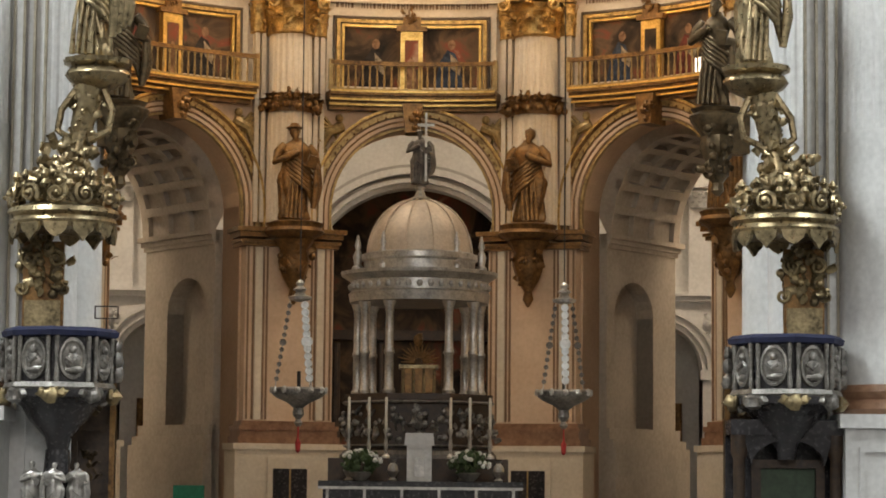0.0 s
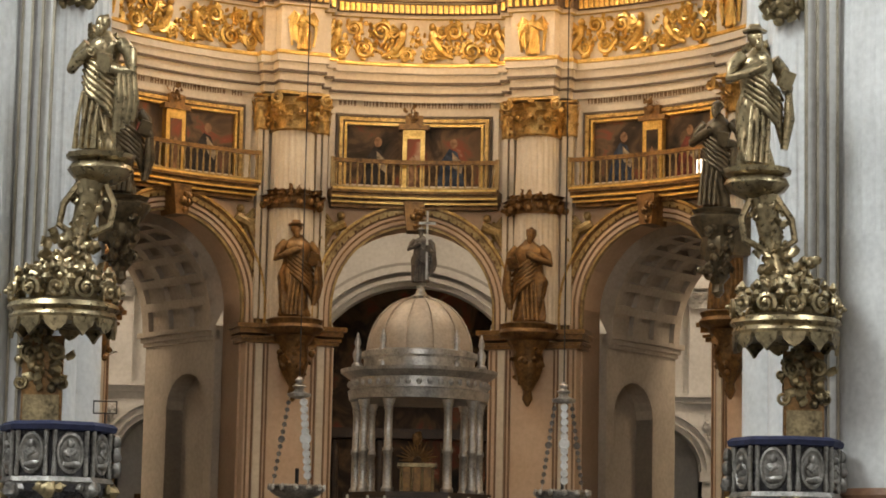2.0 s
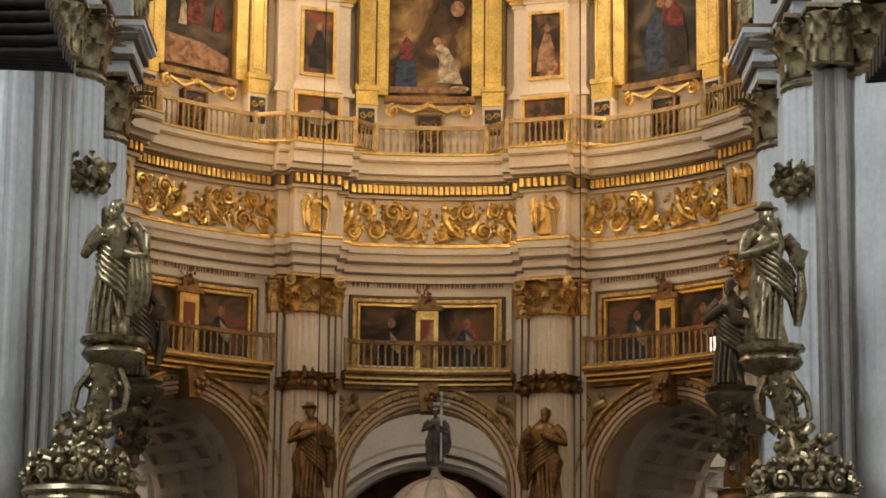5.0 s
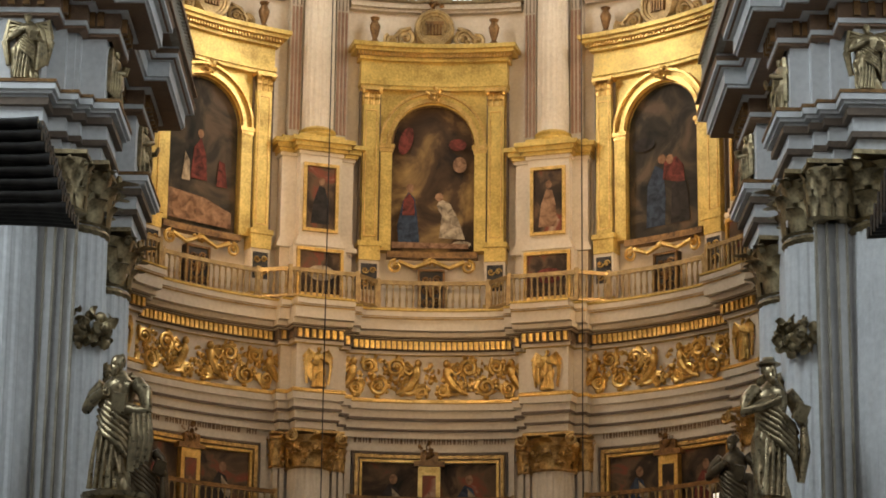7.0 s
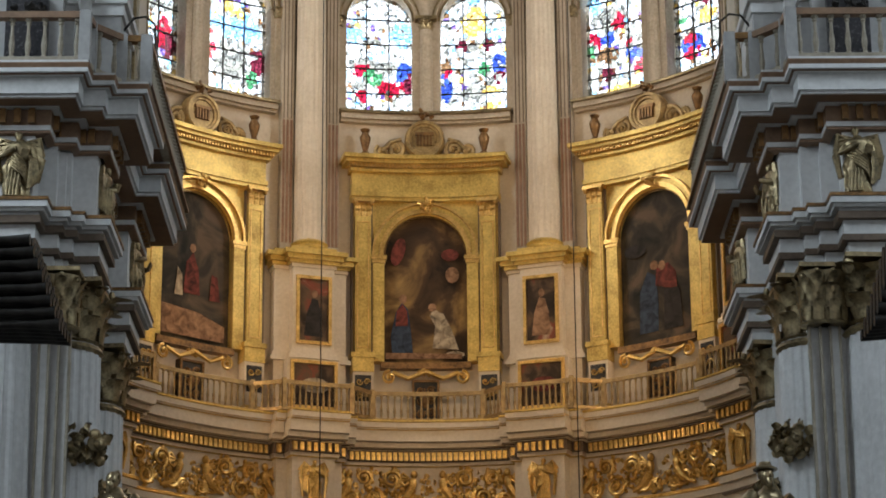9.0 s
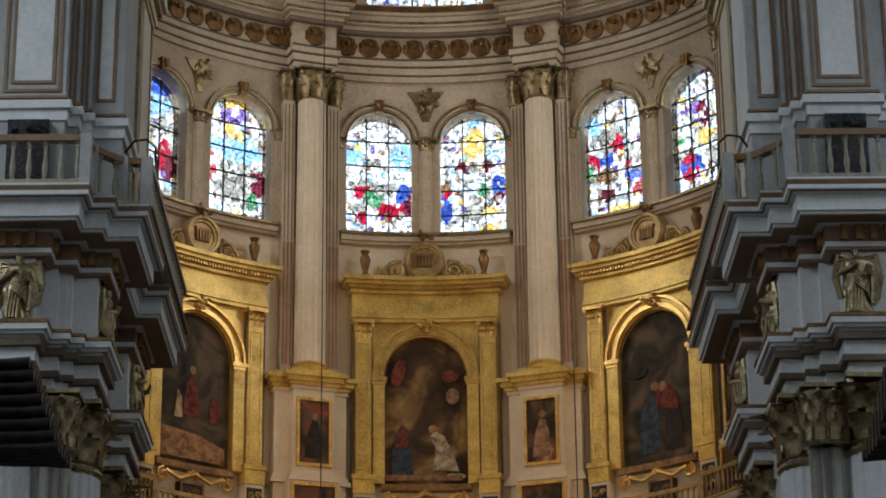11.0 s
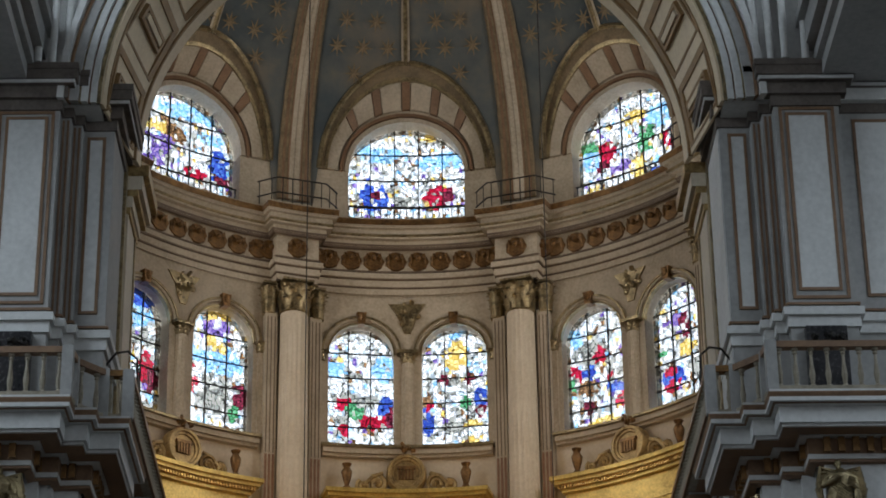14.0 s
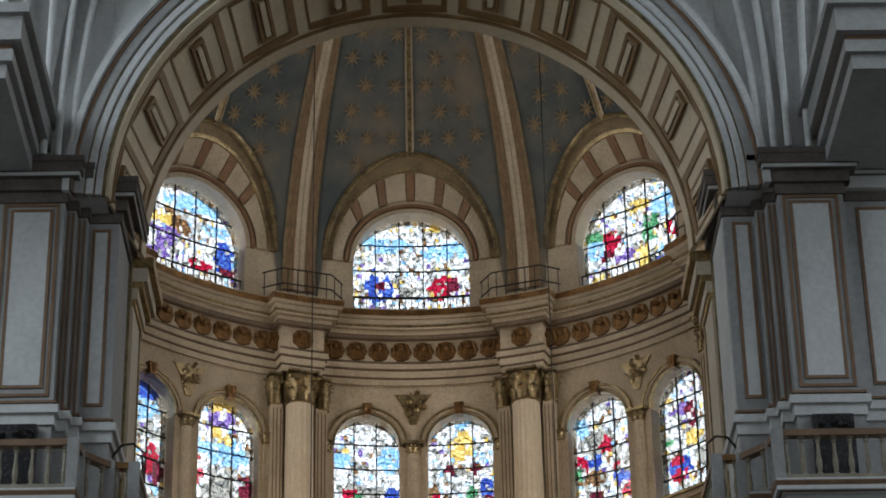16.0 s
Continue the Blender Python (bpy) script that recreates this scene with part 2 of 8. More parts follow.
# ---- mesh tools ----
class Shape:
    """Gathers vertices and faces of one mesh."""

    def __init__(self):
        self.v, self.f = [], []

    def add(self, v, f, m=None):
        n = len(self.v)
        self.v += [tuple(m @ Vector(p)) for p in v] if m is not None else [tuple(p) for p in v]
        self.f += [tuple(n + i for i in g) for g in f]
        return self

    def box(self, x0, x1, y0, y1, z0, z1, m=None, n=1, taper=0.0):
        xs = [x0 + (x1 - x0) * i / n for i in range(n + 1)]
        v, f = [], []
        for x in xs:
            v += [(x, y0, z0), (x, y1, z0), (x, y1, z1), (x, y0, z1)]
        for i in range(n):
            a, b = 4 * i, 4 * i + 4
            for k in range(4):
                f.append((a + k, b + k, b + (k + 1) % 4, a + (k + 1) % 4))
        f += [(0, 3, 2, 1)[::-1], (4 * n, 4 * n + 1, 4 * n + 2, 4 * n + 3)[::-1]]
        return self.add(v, f, m)

    def lathe(self, prof, seg=16, m=None, a0=0.0, a1=360.0, squash=1.0, wave=0.0, waves=0, smooth_wave=False):
        full = abs(a1 - a0) >= 359.9
        n = seg if full else seg + 1
        v, f = [], []
        for r, z in prof:
            for i in range(n):
                a = radians(a0 + (a1 - a0) * i / seg)
                rr = r * (1 + wave * math.cos(a * waves)) if waves else r
                v.append((rr * math.cos(a), squash * rr * math.sin(a), z))
        for j in range(len(prof) - 1):
            for i in range(seg):
                k = (i + 1) % n
                f.append((j * n + i, j * n + k, (j + 1) * n + k, (j + 1) * n + i))
        if full:
            f.append(tuple(range(n))[::-1])
            f.append(tuple((len(prof) - 1) * n + i for i in range(n)))
        return self.add(v, f, m)

    def tube(self, pts, rad, seg=6, m=None, closed=False):
        pts = [Vector(p) for p in pts]
        v, f = [], []
        for i, p in enumerate(pts):
            d = (pts[min(i + 1, len(pts) - 1)] - pts[max(i - 1, 0)])
            d = d.normalized() if d.length > 1e-6 else Vector((0, 0, 1))
            s = d.orthogonal() if abs(d.y) > 0.9 else d.cross(Vector((0, 1, 0)))
            s.normalize()
            u = d.cross(s)
            r = rad(i / (len(pts) - 1)) if callable(rad) else rad
            for k in range(seg):
                a = 2 * math.pi * k / seg
                v.append(p + r * (math.cos(a) * s + math.sin(a) * u))
        for i in range(len(pts) - 1):
            for k in range(seg):
                f.append((i * seg + k, i * seg + (k + 1) % seg, (i + 1) * seg + (k + 1) % seg, (i + 1) * seg + k))
        f += [tuple(range(seg))[::-1], tuple((len(pts) - 1) * seg + k for k in range(seg))]
        return self.add(v, f, m)

    def blob(self, c, r, seg=8, rings=5, m=None, rough=0.0, seed=0):
        rx, ry, rz = r if isinstance(r, tuple) else (r, r, r)
        v, f = [], []
        for j in range(rings + 1):
            t = math.pi * j / rings
            for i in range(seg):
                a = 2 * math.pi * i / seg
                d = Vector((math.sin(t) * math.cos(a), math.sin(t) * math.sin(a), math.cos(t)))
                k = 1 + (rough * noise.noise(d * 1.7 + Vector((seed * 3.1, seed, 0))) if rough else 0)
                v.append((c[0] + rx * k * d.x, c[1] + ry * k * d.y, c[2] + rz * k * d.z))
        for j in range(rings):
            for i in range(seg):
                f.append((j * seg + i, (j + 1) * seg + i, (j + 1) * seg + (i + 1) % seg, j * seg + (i + 1) % seg))
        return self.add(v, f, m)

    def prism(self, outline, y0, y1, m=None):
        """An outline in x and z, closed, drawn out from y0 to y1."""
        n = len(outline)
        v = [(x, y0, z) for x, z in outline] + [(x, y1, z) for x, z in outline]
        f = [(i, (i + 1) % n, n + (i + 1) % n, n + i) for i in range(n)]
        f += [tuple(range(n))[::-1], tuple(range(n, 2 * n))]
        return self.add(v, f, m)

    def strip(self, inner, outer, y0, y1, m=None):
        """A band between two open lines in x and z, with depth y0 (front) to y1."""
        n = len(inner)
        v = [(x, y, z) for y in (y0, y1) for line in (inner, outer) for x, z in line]
        f = []
        for i in range(n - 1):
            a, b, c, d = i, n + i, 2 * n + i, 3 * n + i
            f += [(a, a + 1, b + 1, b), (c, d, d + 1, c + 1), (a, c, c + 1, a + 1), (b, b + 1, d + 1, d)]
        f += [(0, n, 3 * n, 2 * n), (n - 1, 3 * n - 1, 4 * n - 1, 2 * n - 1)]
        return self.add(v, f, m)

    def bend(self, phi, radius=R):
        """From flat wall coordinates (x along, y behind the wall face, z) onto the round wall, centred on the angle phi."""
        out = []
        for x, y, z in self.v:
            a = radians(phi) + x / radius
            out.append(((radius + y) * math.sin(a), CY + (radius + y) * math.cos(a), z))
        self.v = out
        return self

    def ob(self, name, mat, parent=None, label="", smooth=0.0, m=None):
        me = bpy.data.meshes.new(name)
        me.from_pydata(self.v, [], self.f)
        me.materials.append(mat)
        bm = bmesh.new()
        bm.from_mesh(me)
        bmesh.ops.recalc_face_normals(bm, faces=bm.faces)
        bm.to_mesh(me)
        bm.free()
        if smooth:
            me.polygons.foreach_set("use_smooth", [True] * len(me.polygons))
            me.set_sharp_from_angle(angle=radians(smooth))
        o = new(name, me)
        if parent is not None:
            o.parent = parent
        if m is not None:
            o.matrix_basis = m
        if label:
            o["label"] = label
        return o


def thing(name, label, category, m=None, group="", kind=""):
    o = new(name)
    o.empty_display_size = 0.2
    if m is not None:
        o.matrix_world = m
    return tagged(o, label, category, group, kind)


def at(phi, r, z=0.0):
    """A place on the rotunda: local x to the right along the wall, y outwards, z up."""
    a = radians(phi)
    return pose(r * math.sin(a), CY + r * math.cos(a), z, 0, 0, -phi)


def arch(half, spring, n=16, rise=None, cx=0.0, foot=None):
    """Points of a round-headed opening from its left foot over the crown to its right foot."""
    rise = half if rise is None else rise
    pts = [(cx - half * math.cos(math.pi * i / n), spring + rise * math.sin(math.pi * i / n)) for i in range(n + 1)]
    return pts if foot is None else [(cx - half, foot)] + pts + [(cx + half, foot)]


def ring(prof, breaks=(), step=0.0, half=0.0, a0=-75, a1=75, seg=90, radius=R, wing=None, slant=0.0, reach=9.0):
    """A moulding round the rotunda. prof: (projection, z). It breaks forward by step over +-half metres at the angles in breaks.
    wing: (half, step) of a shallower break on both sides of it; slant: metres over which the break runs back; reach: the most that a projection widens a break."""
    s = Shape()
    rows = []
    for p, z in prof:
        line = []
        cuts = []
        for b in breaks:
            w = math.degrees((half + min(p, reach)) / radius)
            o = math.degrees((wing[0] + min(p, reach)) / radius) if wing else w + math.degrees(slant / radius)
            cuts.append((b - o, b - w, b + w, b + o))
        for k in range(len(cuts) + 1):
            lo = a0 if k == 0 else cuts[k - 1][3]
            hi = a1 if k == len(cuts) else cuts[k][0]
            n = seg // (len(cuts) + 1)
            line += [(lo + (hi - lo) * q / n, radius - p) for q in range(n + 1)]
            if k < len(cuts):
                e, lo, hi, f = cuts[k]
                if wing:
                    line += [(e + (lo - e) * q / 2, radius - wing[1] - p) for q in range(3)]
                line += [(lo + (hi - lo) * q / 6, radius - step - p) for q in range(7)]
                if wing:
                    line += [(hi + (f - hi) * q / 2, radius - wing[1] - p) for q in range(3)]
        rows.append([(r * math.sin(radians(t)), CY + r * math.cos(radians(t)), z) for t, r in line])
    n = len(rows[0])
    v = [p for row in rows for p in row]
    f = [(j * n + i, j * n + i + 1, (j + 1) * n + i + 1, (j + 1) * n + i) for j in range(len(rows) - 1) for i in range(n - 1)]
    return s.add(v, f)


def stepped(line):
    """A profile with square steps from (projection, height) pairs."""
    out = []
    for p, z in line:
        if out and out[-1][0] != p and out[-1][1] != z:
            out.append((p, out[-1][1]))
        out.append((p, z))
    return out


def holed_wall(x0, x1, z0, z1, hole, y0, y1, n=8):
    """A wall panel in x and z with one opening whose outline runs from the left foot over the top to the right foot (feet at z0)."""
    s = Shape()
    outer = []
    for x, z in hole:
        outer.append((x, z1))
    # side pieces and the piece over the opening
    hx0, hx1 = hole[0][0], hole[-1][0]
    s.box(x0, hx0, y0, y1, z0, z1, n=n)
    s.box(hx1, x1, y0, y1, z0, z1, n=n)
    s.strip(hole, outer, y0, y1)
    return s
# ---- rotunda ----
BAY = 38.2
COLS = (-1.5 * BAY, -0.5 * BAY, 0.5 * BAY, 1.5 * BAY)
MID = (-BAY, 0.0, BAY)
HALF = R * radians(BAY / 2)

floor = Shape().box(-45, 45, -25, 100, -0.3, 0.0).ob("floor", FLOOR)
tagged(floor, "grey polished marble church floor", "floor", kind="structure")
dais = Shape().lathe([(11.5, 0.0), (11.5, 0.3), (11.1, 0.3), (11.1, 0.6), (10.7, 0.6), (10.7, 0.9), (0.1, 0.9)], 48, pose(0, CY, 0)).ob("floor_presbytery", FLOOR)
tagged(dais, "raised grey marble presbytery floor with steps", "floor", kind="structure")

# lower arcade wall, one per bay
for i, phi in enumerate((-2 * BAY, -BAY, 0.0, BAY, 2 * BAY)):
    w = holed_wall(-HALF, HALF, 0.9, 12.2, arch(2.22, 9.25, 20, 2.3, foot=0.9), 0.0, 1.2).bend(phi).ob("wall_arcade_%d" % (i + 1), PEACH)
    tagged(w, "ochre stucco arcade wall with a tall round arch", "wall", kind="structure")
# wall above, up to the twin windows
w = ring([(0, 12.2), (0, 27.6)], seg=64, a0=-100, a1=100).ob("wall_gallery_zone", CREAM, smooth=40)
tagged(w, "cream stucco curved wall of the rotunda", "wall", kind="structure")
w = ring([(-1.0, 0.9), (-1.0, 27.6)], seg=24, a0=95, a1=146).ob("wall_rear_1", CREAM)
tagged(w, "cream curved wall of the rotunda", "wall", kind="structure")
w = ring([(-1.0, 0.9), (-1.0, 27.6)], seg=24, a0=-146, a1=-95).ob("wall_rear_2", CREAM)
tagged(w, "cream curved wall of the rotunda", "wall", kind="structure")
for i, phi in enumerate((-2 * BAY, -BAY, 0.0, BAY, 2 * BAY)):
    s = Shape()
    for c in (-1.38, 1.38):
        hole = arch(0.97, 30.8, 14, cx=c, foot=27.85)
        x0, x1 = (-HALF, 0.0) if c < 0 else (0.0, HALF)
        k = holed_wall(x0, x1, 27.85, 32.8, hole, 0.0, 0.7, n=4)
        s.add(k.v, k.f)
    s.box(-HALF, HALF, 0.0, 0.7, 27.6, 27.85, n=12)
    w = s.bend(phi).ob("wall_window_zone_%d" % (i + 1), DARKCREAM)
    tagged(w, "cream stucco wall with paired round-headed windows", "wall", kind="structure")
    k = holed_wall(-HALF, HALF, 35.05, 41.2, arch(1.78, 36.85, 20, foot=35.05), 0.0, 0.8, n=6)
    k.box(-HALF, HALF, 0.0, 0.8, 32.8, 35.05, n=12)
    w = k.bend(phi).ob("wall_drum_%d" % (i + 1), DARKCREAM)
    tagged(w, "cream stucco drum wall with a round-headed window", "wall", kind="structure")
w = ring([(-0.5, 27.6), (-0.5, 41.2)], seg=24, a0=95, a1=146).ob("wall_drum_side_1", CREAM)
tagged(w, "cream curved drum wall", "wall", kind="structure")
w = ring([(-0.5, 27.6), (-0.5, 41.2)], seg=24, a0=-146, a1=-95).ob("wall_drum_side_2", CREAM)
tagged(w, "cream curved drum wall", "wall", kind="structure")

# entablatures
E1 = stepped([(0.10, 14.98), (0.16, 15.2), (0.20, 15.45), (0.26, 15.75), (0.34, 15.9), (0.34, 16.02), (0.18, 16.06), (0.18, 17.32)])
s = ring(E1, COLS, 0.75, 0.48, wing=(0.8, 0.3), reach=0.5)
ent = s.ob("entablature_lower", CREAM)
tagged(ent, "cream stucco entablature with a broken-forward cornice", "entablature", kind="structure")
cor = ring(stepped([(0.22, 17.32), (0.30, 17.42), (0.30, 17.72), (0.42, 17.76), (0.62, 17.9), (0.80, 17.95), (0.80, 18.22), (0.88, 18.26), (0.92, 18.45), (0.0, 18.46)]), COLS, 0.75, 0.48, wing=(0.8, 0.3), reach=0.5).ob("cornice_lower", CREAM)
tagged(cor, "cream stucco cornice with gilt mouldings", "cornice", kind="structure")
E2 = stepped([(0.06, 32.72), (0.12, 32.95), (0.18, 33.2), (0.26, 33.36), (0.14, 33.4), (0.14, 34.15), (0.26, 34.2), (0.34, 34.4), (0.5, 34.5), (0.5, 34.7), (0.62, 34.75), (0.66, 35.0), (-0.8, 35.02)])
ent = ring(E2, COLS, 0.45, 0.55).ob("entablature_upper", DARKCREAM)
tagged(ent, "cream stucco upper entablature with a frieze of shells", "entablature", kind="structure")

# dome with lunettes
DZ, DH = 35.6, 10.3


def dome_r(z):
    return R * math.sqrt(max(0.0, 1 - ((z - DZ) / DH) ** 2))


def dome_shell():
    s = Shape()
    n, rows = 320, 22
    grid = []
    wall = []
    for i in range(n + 1):
        phi = -180 + 360 * i / n
        x = (((phi + BAY / 2) % BAY) - BAY / 2) * radians(1) * R
        low = 36.85 + 1.21 * math.sqrt(max(0, 2.72 ** 2 - x * x)) if abs(x) < 2.72 and abs(phi) < 2.5 * BAY else DZ
        col = []
        for j in range(rows + 1):
            t0 = math.asin(min(1, (low - DZ) / DH))
            t = t0 + (math.pi / 2 - t0) * j / rows
            r, z = R * math.cos(t), DZ + DH * math.sin(t)
            col.append((r * math.sin(radians(phi)), CY + r * math.cos(radians(phi)), z))
        grid.append(col)
        wall.append((R * math.sin(radians(phi)), CY + R * math.cos(radians(phi)), low))
    v = [p for c in grid for p in c] + wall
    f = []
    m = rows + 1
    for i in range(n):
        for j in range(rows):
            f.append((i * m + j, (i + 1) * m + j, (i + 1) * m + j + 1, i * m + j + 1))
        f.append(((n + 1) * m + i, (n + 1) * m + i + 1, (i + 1) * m, i * m))
    return s.add(v, f)


# ---- triumphal arch and pier cores ----
AR, AZ, AY0, AY1, AX = 5.74, 25.06, 42.0, 44.6, 0.13


def splay(s):
    """The soffit narrows from the nave to the rotunda."""
    out = []
    for x, y, z in s.v:
        k = 1.04 + (0.97 - 1.04) * (y - 42.3) / 2.3
        out.append((AX + (x - AX) * k, y, AZ + (z - AZ) * k if z < 40 else z))
    s.v = out
    return s


far = [(AX + x, z) for x, z in arch(AR, AZ, 32)]
s = splay(Shape().strip(far, [(x, 48.0) for x, z in far], AY0, AY1))
for q in (-1, 1):
    a, b = sorted((AX + q * AR * 1.05, AX + q * 22))
    s.box(a, b, AY0, AY1, AZ, 48.0)
aw = s.ob("wall_triumphal_arch", WHITE)
tagged(aw, "pale stone wall over the wide triumphal arch", "wall", kind="structure")
for q, nm in ((-1, "wall_pier_1"), (1, "wall_pier_2")):
    s = Shape()
    a, b = sorted((AX + q * 6.6, AX + q * 11.0))
    s.box(a, b, 42.02, 49.0, 0, 18.3)
    a, b = sorted((AX + q * 5.96, AX + q * 11.0))
    s.box(a, b, 42.8, 44.55, 18.3, 25.7)
    a, b = sorted((AX + q * 7.0, AX + q * 22.0))
    s.box(a, b, 42.26, 44.5, 18.35, 25.7)
    a, b = sorted((AX + q * 10.0, AX + q * 22.0))
    s.box(a, b, 44.0, 44.6, 0.0, 18.3)
    w = s.ob(nm, WHITE)
    tagged(w, "pale limestone crossing pier", "pier", kind="structure")

# ---- unseen nave shell round the camera, added to keep the sky light out ----
s = Shape()
for q in (-1, 1):
    a, b = sorted((q * 18, q * 18.6))
    s.box(a, b, -20, 24, 0, 45)
    s.box(a, b, 36, 44.6, 0, 45)
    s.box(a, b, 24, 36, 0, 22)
    s.box(a, b, 24, 36, 36, 45)
    a, b = sorted((q * 6, q * 18.6))
    s.box(a, b, -20.6, -20, 0, 45)
    a, b = sorted((q * 10.0, q * 30.0))
    s.box(a, b, 44.6, 45.2, 0, 48)
s.box(-6, 6, -20.6, -20, 0, 18)
s.box(-6, 6, -20.6, -20, 32, 45)
w = s.ob("wall_nave", WHITE)
tagged(w, "unseen pale limestone nave walls", "wall", kind="structure")
roof = Shape().box(-18.6, 18.6, -20.6, 44.6, 45, 45.5).ob("ceiling_nave", WHITE)
tagged(roof, "unseen pale stone nave ceiling", "ceiling", kind="structure")
s = Shape().lathe([(21, 0), (21, 24), (10.9, 26.5)], 48, pose(0, CY, 0), -45, 225)
amb = s.ob("wall_ambulatory", WHITE)
tagged(amb, "pale stone ambulatory wall behind the arcade", "wall", kind="structure")
s = Shape().lathe([(15, 26.8), (15, 44)], 40, pose(0, CY, 0), -20, 200)
sky_out = s.ob("backdrop_sky", skym)
tagged(sky_out, "bright overcast sky outside the windows", "sky", kind="structure")
# ---- ornament ----
def fluted(r0, r1, z0, z1, n=20, m=None, s=None):
    s = s or Shape()
    v, f = [], []
    for r, z in ((r0, z0), (r0 * 0.5 + r1 * 0.5 + 0.015 * r0, (z0 + z1) / 2), (r1, z1)):
        for i in range(n):
            for k, d in ((0.0, 1.0), (0.30, 1.0), (0.5, 0.962), (0.80, 0.962)):
                a = 2 * math.pi * (i + k) / n
                v.append((r * d * math.cos(a), r * d * math.sin(a), z))
    w = 4 * n
    for j in range(2):
        for i in range(w):
            f.append((j * w + i, j * w + (i + 1) % w, (j + 1) * w + (i + 1) % w, (j + 1) * w + i))
    return s.add(v, f, m)


def leaf(s, m, w, h, curl):
    v, f = [], []
    for j in range(6):
        t = j / 5
        ww = w * (0.75 + 0.35 * math.sin(t * 2.6)) * (1 - 0.55 * t ** 3)
        out = curl * (0.15 * t + max(0, t - 0.55) ** 1.4 * 2.2)
        z = h * (t if t < 0.85 else 0.85 - (t - 0.85) * 0.6)
        for k in (-1, -0.5, 0, 0.5, 1):
            v.append((k * ww * 0.5, -out - 0.12 * w * (1 - abs(k)) - (0.05 * w if k in (-0.5, 0.5) else 0), z))
    for j in range(5):
        for k in range(4):
            a = j * 5 + k
            f.append((a, a + 1, a + 6, a + 5))
    s.add(v, f, m)


def capital(r, h, m=None, a0=0, a1=360):
    """A leafy capital of height h on a shaft of radius r, base at 0."""
    s = Shape()
    s.lathe([(r * 1.06, 0), (r * 1.12, 0.03 * h), (r * 0.94, 0.07 * h), (r * 0.9, 0.5 * h), (r * 1.1, 0.88 * h)], 20)
    for row, (n, z, hh, c, o) in enumerate(((8, 0.05, 0.42, 0.5, 0), (8, 0.26, 0.46, 0.62, 22.5), (8, 0.5, 0.38, 0.8, 0))):
        for i in range(n):
            a = o + 360 * i / n
            mm = pose(0, 0, z * h, 0, 0, a) @ pose(0, -r * (1.0 + 0.05 * row), 0)
            leaf(s, mm, 0.68 * r, hh * h, c * r)
    for i in range(4):
        mm = pose(0, 0, 0.76 * h, 0, 0, 45 + 90 * i) @ pose(0, -1.5 * r, 0)
        pts = [(0, 0.15 * r * math.cos(t) * (1 - t / 14), 0.15 * r * math.sin(t) * (1 - t / 14)) for t in np.linspace(0, 9, 14)]
        s.tube(pts, 0.075 * r, 5, mm)
        s.blob((0, 0, 0), 0.13 * r, 6, 4, mm)
        s.blob((0, 0.0, 0), (0.16 * r, 0.1 * r, 0.14 * r), 6, 4, pose(0, 0, 0.86 * h, 0, 0, 90 * i) @ pose(0, -1.3 * r, 0))
    pts = []
    for i in range(4):
        a = radians(45 + 90 * i)
        pts.append((1.6 * r * math.cos(a), 1.6 * r * math.sin(a)))
        b = radians(90 + 90 * i)
        pts.append((1.05 * r * math.cos(b), 1.05 * r * math.sin(b)))
    n = len(pts)
    v = [(x, y, z) for z in (0.93 * h, h) for x, y in pts]
    s.add(v, [(i, (i + 1) % n, n + (i + 1) % n, n + i) for i in range(n)] + [tuple(range(n))[::-1], tuple(range(n, 2 * n))])
    if m is not None:
        s.v = [tuple(m @ Vector(p)) for p in s.v]
    return s


def spiral(s, cx, cz, r, turns, start, rad, y=-0.06, sign=1, seg=5):
    n = int(12 * turns)
    pts = []
    for i in range(n + 1):
        t = i / n
        a = start + sign * turns * 2 * math.pi * t
        q = r * (1 - 0.8 * t)
        pts.append((cx + q * math.cos(a), y - 0.05 * t, cz + q * math.sin(a)))
    s.tube(pts, lambda t: rad * (1.1 - 0.4 * t), seg)
    s.blob((cx, y - 0.06, cz), (0.28 * r, 0.09, 0.28 * r), 7, 4)


